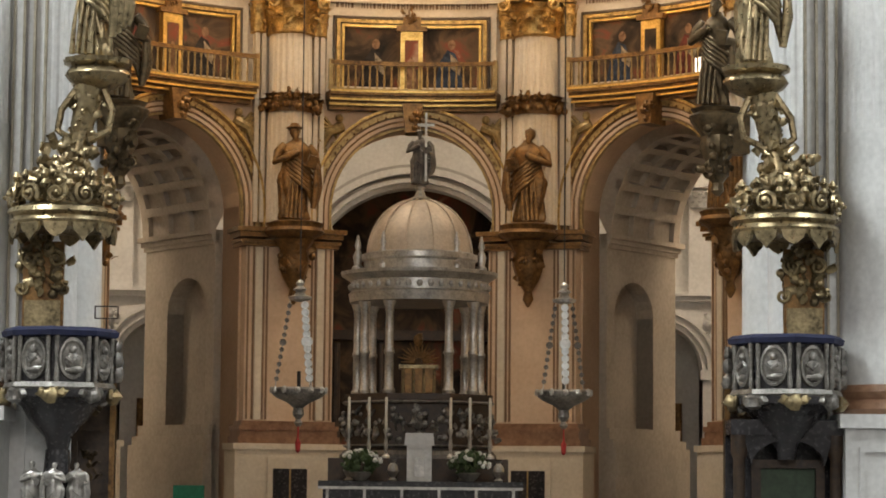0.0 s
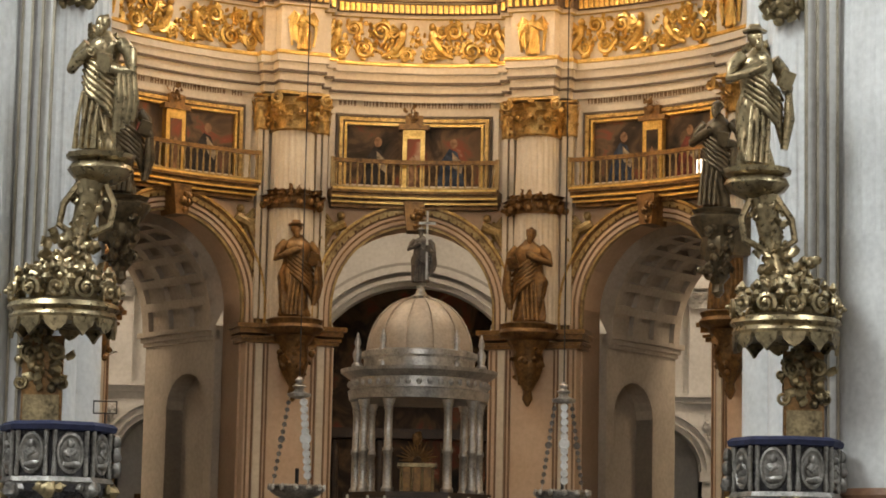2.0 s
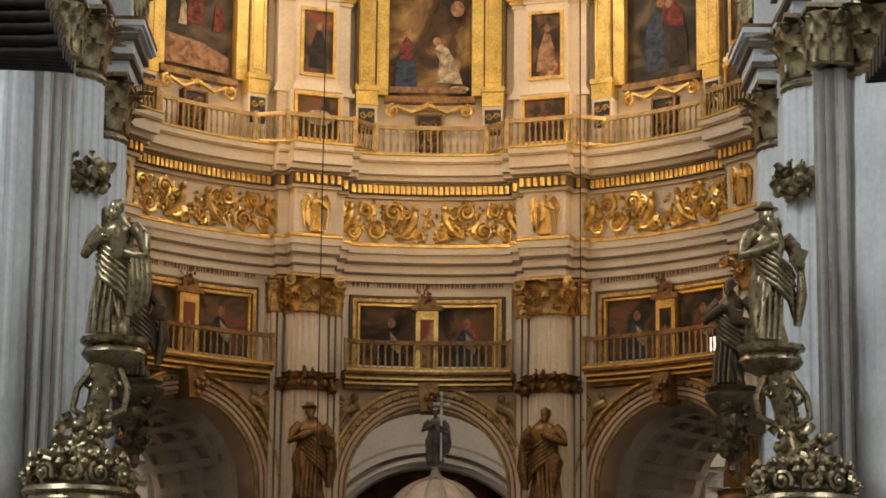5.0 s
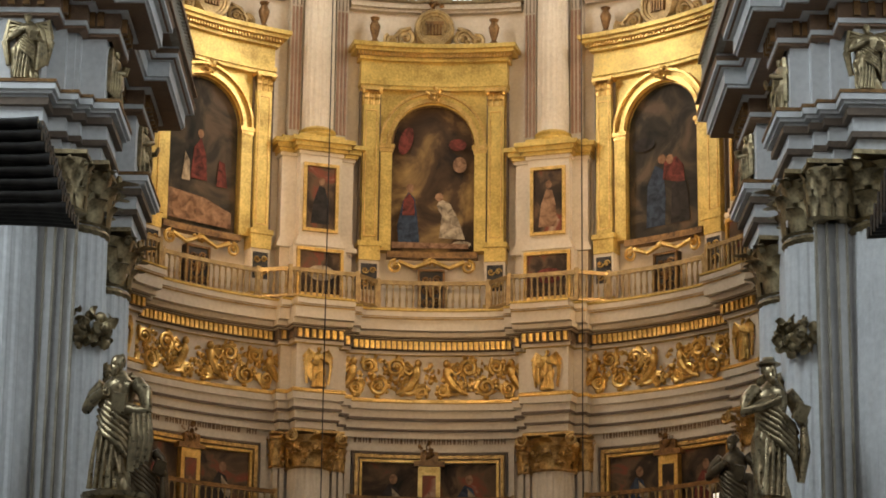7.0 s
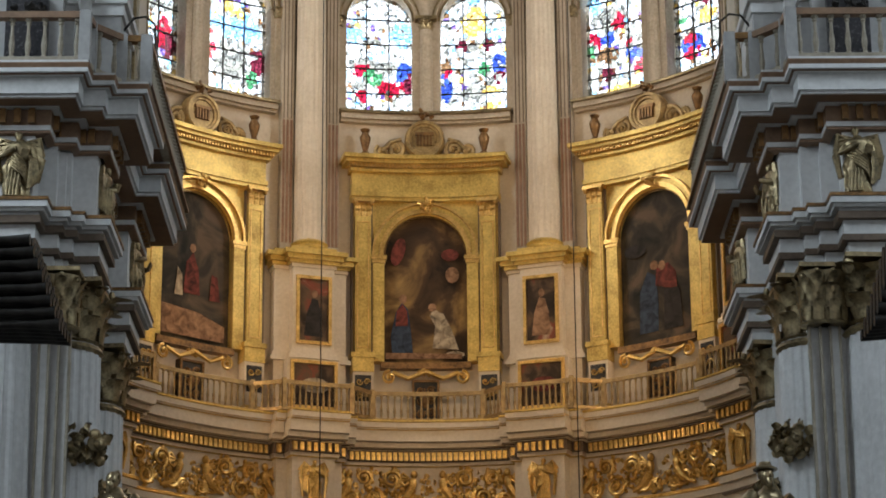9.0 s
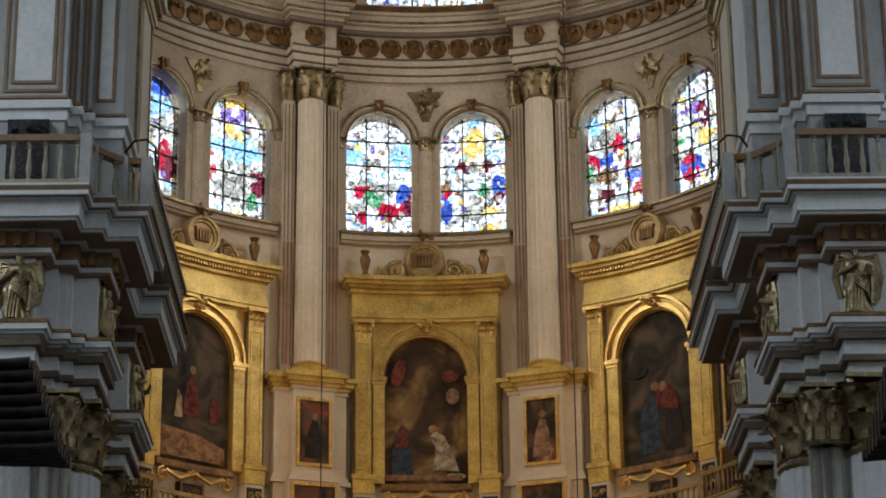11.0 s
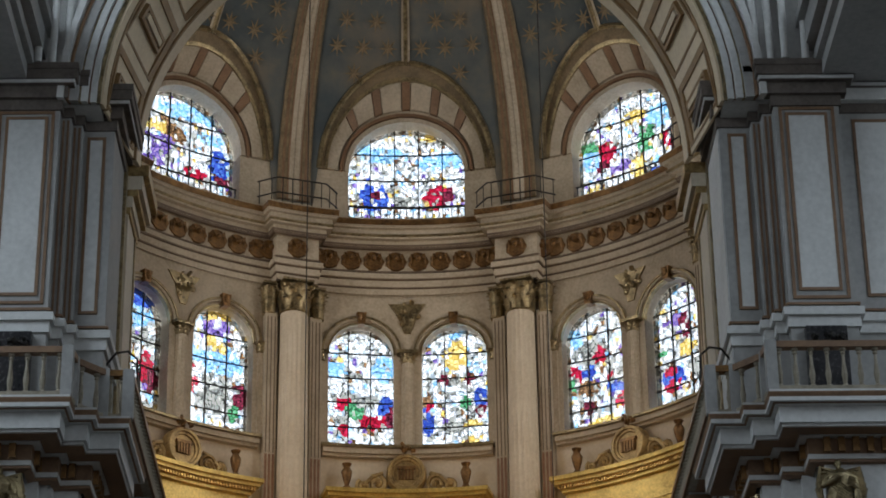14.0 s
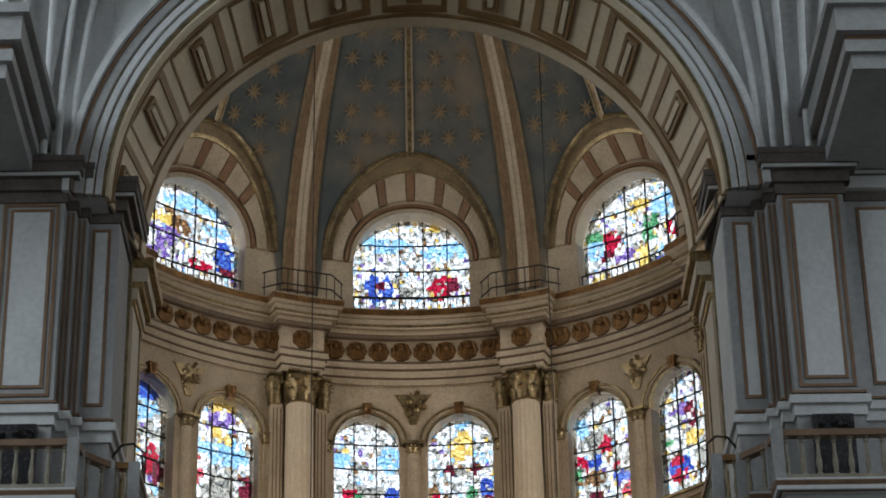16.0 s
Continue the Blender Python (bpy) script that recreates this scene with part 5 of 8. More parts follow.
# ---- pedestals with small paintings and the upper order ----
UP_CAP = mesh_of(capital(0.42, 1.02), "capital", OLDGOLD, 40)
UP_SHAFT = mesh_of(fluted(0.46, 0.41, 0, 8.15, 18), "shaft", CREAM)
UP_BASE = mesh_of(Shape().lathe([(0.56, 0), (0.58, 0.08), (0.5, 0.14), (0.54, 0.22), (0.46, 0.3)], 20), "base", GOLDFLAT, 40)
for k, phi in enumerate(COLS):
    pd = thing("pedestal", "cream pedestal with gilt cornice and two small oil paintings", "pedestal", at(phi, R - 0.1), "upper pedestals")
    Shape().box(-0.6, 0.6, -0.72, 0.2, 20.35, 22.75).ob("body", CREAM, pd)
    Shape().box(-1.04, 1.04, -0.38, 0.2, 18.48, 22.75).ob("back_body", CREAM, pd)
    Shape().box(-0.76, 0.76, -0.78, 0.2, 18.48, 20.1).ob("lower_body", CREAM, pd)
    s = Shape()
    for z0, z1, p in ((20.1, 20.22, 0.12), (20.22, 20.35, 0.06), (22.75, 22.85, 0.05)):
        s.box(-0.6 - p, 0.6 + p, -0.72 - p, 0.2, z0, z1)
        s.box(-1.04 - p, 1.04 + p, -0.38 - p, 0.2, z0, z1)
    s.ob("moulding", CREAM, pd)
    s = Shape()
    for z0, z1, p in ((22.85, 22.95, 0.1), (22.95, 23.08, 0.18), (23.08, 23.2, 0.28)):
        s.box(-0.63 - p, 0.63 + p, -0.75 - p, 0.2, z0, z1)
        s.box(-1.04 - p, 1.04 + p, -0.4 - p, 0.2, z0, z1)
    s.box(-0.66, 0.66, -0.75, 0.2, 23.2, 23.36)
    s.box(-1.06, 1.06, -0.4, 0.2, 23.2, 23.36)
    s.ob("cornice", GOLDFLAT, pd, "gilt cornice")
    for z0, z1, w in ((20.62, 22.42, 0.42), (18.75, 19.95, 0.58)):
        fr = frame_box(Shape(), -w - 0.09, w + 0.09, z0 - 0.09, z1 + 0.09, 0.09, -0.87 if z0 < 20 else -0.80, -0.7, 1).ob("picture_frame", GOLD, pd)
        y = -0.80 if z0 < 20 else -0.74
        canvas = Shape().box(-w, w, y, y + 0.05, z0, z1).ob("canvas", OIL, pd, "small dark oil painting")
        if z0 > 20:
            Shape().prism([(-0.28, z0 + 0.15), (0.26, z0 + 0.15), (0.22, z0 + 0.8), (0.12, z0 + 1.2), (-0.05, z0 + 1.25), (-0.2, z0 + 0.8)], y - 0.006, y).ob("painted_figure", ROBE_K if phi < 0 else ROBE_O, canvas)
            Shape().prism(oval(0.02, z0 + 1.38, 0.09, 0.12), y - 0.009, y - 0.005).ob("painted_figure", ROBE_O, canvas)
        else:
            Shape().prism(oval(0.05, z0 + 0.6, 0.4, 0.22), y - 0.006, y).ob("painted_figure", ROBE_W if phi < 0 else ROBE_R, canvas)
    co = thing("column", "cream fluted upper column with an old-gold leafy capital", "column", at(phi, R - 0.32), "upper columns")
    piece("base", UP_BASE, co, pose(0, 0, 23.34))
    piece("shaft", UP_SHAFT, co, pose(0, 0, 23.6))
    piece("capital", UP_CAP, co, pose(0, 0, 31.72))
    for q in (-1, 1):
        a, b = sorted((q * 0.5, q * 0.86))
        Shape().box(a, b, 0.0, 0.4, 23.3, 31.75).ob("side_pilaster", DARKCREAM, co)
        for x in (0.57, 0.68, 0.79):
            Shape().box(q * x - 0.032, q * x + 0.032, -0.02, 0.05, 23.6, 27.3).ob("flute_filling", REDMARBLE, co, "red-brown flute filling")
            # Flutes are flat dark strips, their groove shade put into the colour.
            Shape().box(q * x - 0.015, q * x + 0.015, -0.012, 0.05, 27.35, 31.6).ob("flute", DARKLINE, co)
        c = capital(0.19, 1.0)
        c.ob("side_capital", OLDGOLD, co, m=pose(q * 0.74, 0.12, 31.72), smooth=40)

# ---- stained glass ----
# the pictures in the windows: (colour, across -1 to 1, up 0 to 1, half width, half height)
PICTURES = {}
PICTURES[-1, -1] = [("sky", -0.2, 0.78, 0.9, 0.12), ("blue", 0.2, 0.93, 0.7, 0.05), ("grey", 0.0, 0.6, 0.9, 0.06), ("red", 0.5, 0.42, 0.32, 0.13), ("wine", 0.72, 0.3, 0.25, 0.1), ("blue", -0.35, 0.28, 0.5, 0.07), ("grey", 0.1, 0.1, 0.9, 0.06)]
PICTURES[-1, 1] = [("sky", -0.3, 0.62, 0.9, 0.06), ("sky", 0.3, 0.54, 0.8, 0.05), ("gold", 0.0, 0.95, 0.35, 0.05), ("violet", 0.05, 0.87, 0.42, 0.06), ("clear", 0.02, 0.9, 0.1, 0.05), ("gold", -0.05, 0.73, 0.3, 0.05), ("grey", 0.2, 0.3, 0.8, 0.14),
                   ("red", -0.8, 0.41, 0.24, 0.1), ("clear", -0.72, 0.47, 0.13, 0.04), ("wine", 0.78, 0.32, 0.24, 0.12), ("green", 0.58, 0.2, 0.16, 0.07)]
PICTURES[0, -1] = [("sky", -0.7, 0.68, 0.32, 0.07), ("sky", 0.66, 0.69, 0.32, 0.1), ("grey", 0.0, 0.42, 0.8, 0.05), ("red", -0.55, 0.38, 0.34, 0.05), ("green", -0.1, 0.33, 0.3, 0.06), ("blue", 0.75, 0.36, 0.22, 0.1), ("red", 0.42, 0.25, 0.42, 0.06), ("red", -0.5, 0.18, 0.15, 0.05), ("wine", 0.9, 0.27, 0.12, 0.08)]
PICTURES[0, 1] = [("sky", 0.0, 0.96, 0.3, 0.03), ("gold", 0.0, 0.79, 0.32, 0.12), ("wine", -0.4, 0.58, 0.14, 0.04), ("wine", 0.36, 0.58, 0.13, 0.04), ("grey", 0.0, 0.56, 0.2, 0.03), ("brown", -0.8, 0.42, 0.22, 0.07), ("red", -0.7, 0.38, 0.16, 0.04), ("blue", -0.85, 0.24, 0.22, 0.1),
                  ("blue", 0.75, 0.42, 0.2, 0.07), ("green", 0.3, 0.4, 0.14, 0.06), ("wine", 0.75, 0.32, 0.18, 0.06), ("gold", 0.45, 0.24, 0.22, 0.04), ("gold", 0.5, 0.1, 0.16, 0.05), ("grey", -0.1, 0.2, 0.4, 0.05)]
PICTURES[1, -1] = [("sky", -0.75, 0.8, 0.25, 0.08), ("grey", -0.2, 0.66, 0.6, 0.09), ("red", 0.0, 0.62, 0.18, 0.06), ("red", -0.75, 0.5, 0.2, 0.06), ("blue", -0.35, 0.52, 0.26, 0.06), ("green", -0.9, 0.42, 0.14, 0.06), ("brown", -0.35, 0.38, 0.28, 0.05), ("red", 0.4, 0.43, 0.13, 0.04),
                   ("blue", 0.55, 0.34, 0.3, 0.07), ("red", 0.62, 0.25, 0.25, 0.05), ("wine", -0.4, 0.2, 0.26, 0.07), ("gold", 0.0, 0.1, 0.45, 0.03)]
PICTURES[1, 1] = [("violet", -0.2, 0.72, 0.4, 0.04), ("wine", 0.1, 0.66, 0.24, 0.1), ("gold", 0.15, 0.47, 0.26, 0.06), ("green", -0.65, 0.47, 0.26, 0.04), ("red", 0.85, 0.43, 0.16, 0.04), ("grey", 0.5, 0.32, 0.4, 0.08), ("blue", -0.4, 0.27, 0.45, 0.1), ("red", -0.55, 0.34, 0.28, 0.05), ("red", -0.4, 0.2, 0.32, 0.05)]
PICTURES[-1, 0] = [("sky", 0.1, 0.84, 0.55, 0.07), ("sky", 0.5, 0.66, 0.3, 0.06), ("gold", -0.55, 0.63, 0.4, 0.06), ("brown", -0.05, 0.62, 0.2, 0.07), ("violet", -0.5, 0.42, 0.36, 0.16), ("clear", -0.66, 0.44, 0.1, 0.12), ("red", -0.92, 0.4, 0.12, 0.12), ("blue", 0.72, 0.42, 0.2, 0.13), ("red", 0.35, 0.3, 0.22, 0.04), ("wine", 0.8, 0.28, 0.15, 0.04)]
PICTURES[0, 0] = [("sky", -0.45, 0.76, 0.5, 0.07), ("sky", 0.6, 0.68, 0.38, 0.08), ("gold", 0.36, 0.9, 0.1, 0.06), ("blue", -0.54, 0.36, 0.2, 0.15), ("wine", -0.5, 0.36, 0.1, 0.04), ("clear", -0.5, 0.5, 0.1, 0.06), ("red", 0.48, 0.35, 0.18, 0.12), ("wine", 0.68, 0.32, 0.1, 0.1), ("grey", 0.0, 0.3, 0.2, 0.05), ("violet", -0.5, 0.1, 0.2, 0.08), ("blue", 0.05, 0.1, 0.15, 0.05)]
PICTURES[1, 0] = [("gold", 0.0, 0.77, 0.26, 0.07), ("sky", 0.62, 0.7, 0.3, 0.1), ("green", 0.22, 0.52, 0.2, 0.13), ("red", -0.5, 0.5, 0.2, 0.1), ("wine", -0.58, 0.38, 0.12, 0.05), ("green", -0.82, 0.6, 0.16, 0.06), ("sky", -0.78, 0.45, 0.16, 0.08), ("violet", -0.25, 0.34, 0.2, 0.05), ("gold", 0.08, 0.25, 0.13, 0.13), ("red", 0.74, 0.42, 0.12, 0.08), ("wine", 0.85, 0.33, 0.1, 0.08), ("blue", 0.5, 0.14, 0.4, 0.06)]


def glazing(parent, cx, half, z0, spring, cols, rows, phi, y, picture, fine):
    """Panes of many small coloured pieces between iron bars."""
    top = spring + half
    nx, nz = cols * fine, rows * fine
    rng = random.Random(int(phi * 7 + cx * 100 + z0))
    seed = Vector((phi, cx, z0))
    pts = {}
    for i in range(nx + 1):
        for j in range(nz + 1):
            x, z = -half + 2 * half * i / nx, z0 + (top - z0) * j / nz
            if i % fine:
                x += rng.uniform(-0.4, 0.4) * 2 * half / nx
            if j % fine:
                z += rng.uniform(-0.4, 0.4) * (top - z0) / nz
            d = math.hypot(x, z - spring)
            if z > spring and d > half:
                x, z = x * half / d, spring + (z - spring) * half / d
            pts[i, j] = (x, z)
    names = list(GLASSES)
    for i in range(cols):
        for j in range(rows):
            v, f, mats, ids = [], [], [], {}
            for a in range(i * fine, (i + 1) * fine):
                for b in range(j * fine, (j + 1) * fine):
                    quad = [(a, b), (a + 1, b), (a + 1, b + 1), (a, b + 1)]
                    area = 0.0
                    for k in range(4):
                        (xa, za), (xb, zb) = pts[quad[k]], pts[quad[(k + 1) % 4]]
                        area += xa * zb - xb * za
                    if area < 0.0008:
                        continue
                    mx, mz = sum(pts[k][0] for k in quad) / 4 / half, (sum(pts[k][1] for k in quad) / 4 - z0) / (top - z0)
                    warp = noise.noise(Vector((mx * 2.5, mz * 5, 0)) + seed)
                    colour = rng.choices(("clear", "pale", "grey", "sky", "gold", "violet", "brown"), (48, 16, 22, 4, 3, 3, 6))[0]
                    for name, u, w, ru, rw in picture:
                        if ((mx - u) / ru) ** 2 + ((mz - w) / rw) ** 2 < 1 + 1.1 * warp + rng.uniform(-0.3, 0.3):
                            colour = name if rng.random() < 0.86 else rng.choice(("clear", "grey", name))
                    for k in quad:
                        if k not in ids:
                            ids[k] = len(v)
                            v.append((cx + pts[k][0], y, pts[k][1]))
                    f.append(tuple(ids[k] for k in quad))
                    mats.append(names.index(colour))
            if not f:
                continue
            me = bpy.data.meshes.new("pane")
            me.from_pydata(Shape().add(v, f).bend(phi).v, [], f)
            for name in names:
                me.materials.append(GLASSES[name])
            me.polygons.foreach_set("material_index", mats)
            o = new("pane", me)
            o.parent = parent
    for i in range(1, cols):
        x = 2 * half * i / cols - half
        t = spring + math.sqrt(half ** 2 - x ** 2)
        Shape().box(cx + x - 0.016, cx + x + 0.016, y - 0.04, y + 0.02, z0, t).bend(phi).ob("mullion_bar", IRON, parent)
    for j in range(1, rows):
        z = z0 + (top - z0) * j / rows
        h = half if z < spring else math.sqrt(max(0, half ** 2 - (z - spring) ** 2))
        if h > 0.1:
            Shape().box(cx - h, cx + h, y - 0.04, y + 0.02, z - 0.016, z + 0.016, n=3).bend(phi).ob("saddle_bar", IRON, parent)


n = 0
for i, phi in enumerate((-2 * BAY, -BAY, 0.0, BAY, 2 * BAY)):
    vis = 0 < i < 4
    for c in (-1.38, 1.38):
        n += 1
        win = thing("window_%d" % n, "round-headed stained-glass window with iron bars", "window", None, "paired windows", "structure")
        if vis:
            glazing(win, c, 0.96, 27.86, 30.8, 3, 5, phi, 0.42, PICTURES[i - 2, -1 if c < 0 else 1], 6)
        else:
            Shape().prism(arch(0.99, 30.8, 12, cx=c, foot=27.84), 0.42, 0.44).bend(phi).ob("pane", GLASS, win)
        for a, b, d, mat in ((0.96, 1.02, 0.05, OLDGOLD), (1.08, 1.15, 0.08, DARKCREAM), (1.15, 1.21, 0.12, OLDGOLD)):
            Shape().strip(arch(a, 30.8, 18, cx=c), arch(b, 30.8, 18, cx=c), -d, 0.1).bend(phi).ob("archivolt", mat, win)
        s = Shape().prism([(c - 0.1, 31.72), (c + 0.1, 31.72), (c + 0.15, 32.1), (c - 0.15, 32.1)], -0.2, 0.1)
        s.blob((c, -0.2, 31.95), (0.1, 0.08, 0.14), 7, 5)
        s.bend(phi).ob("keystone", BRONZE, win)
    if vis:
        cl = thing("colonnette", "cream colonnette with gilt capital between paired windows", "column", None, "window colonnettes")
        fluted(0.2, 0.18, 27.9, 30.5, 12, Matrix.Translation((0, -0.02, 0))).bend(phi).ob("shaft", DARKCREAM, cl)
        c = capital(0.18, 0.34, Matrix.Translation((0, -0.02, 30.5)))
        c.box(-0.32, 0.32, -0.24, 0.1, 30.8, 30.9)
        c.bend(phi).ob("capital", OLDGOLD, cl)
        s = Shape().prism([(-0.55, 32.45), (0.55, 32.45), (0.3, 32.1), (0.1, 31.5), (-0.1, 31.5), (-0.3, 32.1)], -0.05, 0.0)
        rosette_cluster(s, (0, -0.05, 32.1), 0.35, 0.05, 0.35, 18, 6, 0.12)
        s.bend(phi).ob("spandrel_leaves", OLDGOLD, cl, "carved leaf spray")
        for q in (-1, 1):
            c = capital(0.16, 0.34, Matrix.Translation((q * 2.62, 0.0, 30.5)))
            c.bend(phi).ob("side_capital", OLDGOLD, cl)
            Shape().box(q * 2.62 - 0.14, q * 2.62 + 0.14, -0.08, 0.1, 27.9, 30.5).bend(phi).ob("side_pilaster", DARKCREAM, cl)
        sl = thing("window_sill", "cream and gilt moulded sill under paired windows", "sill", None, "window sills", "structure")
        s = Shape()
        for z0, z1, d in ((27.5, 27.58, 0.2), (27.58, 27.68, 0.3), (27.68, 27.76, 0.26)):
            s.box(-2.55, 2.5, -d, 0.05, z0, z1, n=12)
        s.bend(phi).ob("moulding", DARKCREAM, sl)
        Shape().box(-2.6, 2.55, -0.36, 0.3, 27.76, 27.84, n=12).bend(phi).ob("gilt_edge", OLDGOLD, sl)
    n += 1
    win = thing("window_%d" % n, "large round-headed stained-glass drum window", "window", None, "drum windows", "structure")
    if vis:
        glazing(win, 0, 1.77, 35.06, 36.85, 5, 4, phi, 0.5, PICTURES[i - 2, 0], 7)
        guard = thing("window_guard", "dark iron guard rail across the foot of a drum window", "railing", None, "window guards")
        for z in (35.12, 35.42, 35.78):
            Shape().box(-1.78, 1.78, 0.2, 0.24, z - 0.018, z + 0.018, n=8).bend(phi).ob("rail", IRON, guard)
        for k in range(19):
            x = -1.74 + 3.48 * k / 18
            Shape().box(x - 0.013, x + 0.013, 0.205, 0.235, 35.0, 35.8).bend(phi).ob("bar", IRON, guard)
    else:
        Shape().prism(arch(1.80, 36.85, 14, foot=35.03), 0.5, 0.52).bend(phi).ob("pane", GLASS, win)
    if vis:
        # coloured voussoirs round the drum window
        def splayed(a0, a1, inner, outer, steps, lift=0.0):
            v = []
            for back in (0.0, 0.12):
                for ra, rb in (inner, outer):
                    for t in range(steps + 1):
                        a = a0 + (a1 - a0) * t / steps
                        z = 36.85 + rb * math.sin(a)
                        y = -0.10 if ra < 2.3 else min(-0.14, dome_r(z) - R + 0.12)
                        v.append((-ra * math.cos(a), y + back - lift, z))
            n1 = steps + 1
            f = []
            for t in range(steps):
                f += [(t, t + 1, n1 + t + 1, n1 + t), (2 * n1 + t, 3 * n1 + t, 3 * n1 + t + 1, 2 * n1 + t + 1), (t, 2 * n1 + t, 2 * n1 + t + 1, t + 1), (n1 + t, n1 + t + 1, 3 * n1 + t + 1, 3 * n1 + t)]
            f += [(0, n1, 3 * n1, 2 * n1), (steps, 2 * n1 + steps, 3 * n1 + steps, n1 + steps)]
            return Shape().add(v, f)

        cuts = [0.0]
        for k in range(-2, 3):
            cuts += [radians(90 + 24 * k - 3.6), radians(90 + 24 * k + 3.6)]
        cuts.append(math.pi)
        for k in range(len(cuts) - 1):
            brown = k % 2 == 1
            splayed(cuts[k] + 0.006, cuts[k + 1] - 0.006, (2.12, 2.2), (2.46, 2.82), 2 if brown else 6, 0.02 if brown else 0.0).bend(phi).ob("voussoir", STRIPE if brown else DARKCREAM, win, "brown voussoir" if brown else "cream voussoir")
        splayed(0, math.pi, (2.46, 2.82), (2.54, 2.94), 24, 0.06).bend(phi).ob("gilt_moulding", OLDGOLD, win)
        splayed(0, math.pi, (2.54, 2.94), (2.76, 3.3), 24, 0.02).bend(phi).ob("outer_moulding", OCHRE, win)
        Shape().strip(arch(1.78, 36.85, 24), arch(1.92, 36.85, 24), -0.08, 0.05).bend(phi).ob("inner_moulding", DARKCREAM, win)
        Shape().strip(arch(1.96, 36.85, 24), arch(2.06, 36.85, 24), -0.12, 0.05).bend(phi).ob("archivolt", STRIPE, win)
        Shape().box(-2.3, 2.3, -0.25, 0.6, 34.98, 35.07, n=12).bend(phi).ob("sill", BRONZE, win)

# ---- upper entablature ornament ----
orn = thing("shell_frieze", "brown-gilt shell and cherub frieze of the upper entablature", "ornament", None)
s = Shape()
s.lathe([(0.02, -0.13), (0.13, -0.15), (0.25, -0.07), (0.32, 0.0), (0.3, 0.05)], 16, pose(0, 0, 33.8, 90), wave=0.06, waves=9)
s.blob((0, -0.12, 33.86), (0.08, 0.08, 0.1), 7, 5)
for q in (-1, 1):
    for k in range(3):
        s.tube([(q * 0.05, -0.06, 33.9), (q * 0.2, -0.08, 34.02 - 0.07 * k), (q * 0.24, -0.03, 33.86 - 0.1 * k)], 0.035, 5)
SHELL = mesh_of(s, "shell", BRONZE, 50)
for c in range(3):
    a, b = COLS[c] + math.degrees(1.12 / R), COLS[c + 1] - math.degrees(1.12 / R)
    for q in range(8):
        piece("shell", SHELL, orn, at(a + (b - a) * q / 7, R - 0.14))
for c in COLS:
    piece("shell", SHELL, orn, at(c, R - 0.59))
    for q in (-1, 1):
        piece("shell", SHELL, orn, at(c + math.degrees(q * 0.75 / R), R - 0.2))
for name, prof, mat in (
        ("dark_line", [(0.10, 32.90), (0.155, 32.91), (0.155, 33.0), (0.12, 33.01)], DARKLINE),
        ("dark_line", [(0.16, 33.15), (0.225, 33.16), (0.225, 33.27), (0.18, 33.28)], DARKLINE),
        ("dark_line", [(0.135, 33.41), (0.19, 33.415), (0.19, 33.47), (0.135, 33.475)], DARKLINE),
        ("dark_line", [(0.24, 34.12), (0.32, 34.14), (0.36, 34.27), (0.3, 34.28)], DARKLINE),
        ("gilt_line", [(0.50, 34.46), (0.54, 34.47), (0.54, 34.53), (0.50, 34.54)], OLDGOLD),
        ("gilt_line", [(0.62, 34.76), (0.68, 34.78), (0.69, 34.95), (0.6, 34.96)], BRONZE)):
    ring(prof, COLS, 0.45, 0.55).ob(name, mat, orn)
for phi in COLS:
    rl = thing("iron_railing", "short dark iron railing over an upper column", "railing", at(phi, R - 1.0, 35.02), "small railings")
    for z in (0.35, 0.85):
        Shape().tube([(-1.25, 0.5, z), (-0.75, 0.0, z), (0.75, 0.0, z), (1.25, 0.5, z)], 0.025, 6).ob("rail", IRON, rl)
    for k in range(9):
        x = -1.2 + 0.3 * k
        y = max(0, abs(x) - 0.75)
        Shape().tube([(x, y, 0), (x, y, 0.85)], 0.016, 5).ob("bar", IRON, rl)

# ---- dome ----
shell = dome_shell().ob("ceiling_dome", VAULT, smooth=30)
tagged(shell, "faded blue frescoed dome vault with lunettes", "ceiling", kind="structure")
ribs = thing("dome_ribs", "cream and gilt moulded ribs of the dome", "ribs", None, kind="structure")


def rib(phi, offs, zlow, mat, rad, name="rib"):
    pts = []
    for j in range(25):
        t0 = math.asin(max(0, (zlow - DZ) / DH))
        t = t0 + (radians(84) - t0) * j / 24
        r = R * math.cos(t) - 0.04
        z = DZ + DH * math.sin(t) - 0.03
        m = at(phi, r, z)
        pts.append(m @ Vector((0.72 * offs * max(0.12, math.cos(t)), 0, 0)))
    Shape().tube(pts, rad, 6).ob(name, mat, ribs, smooth=40)


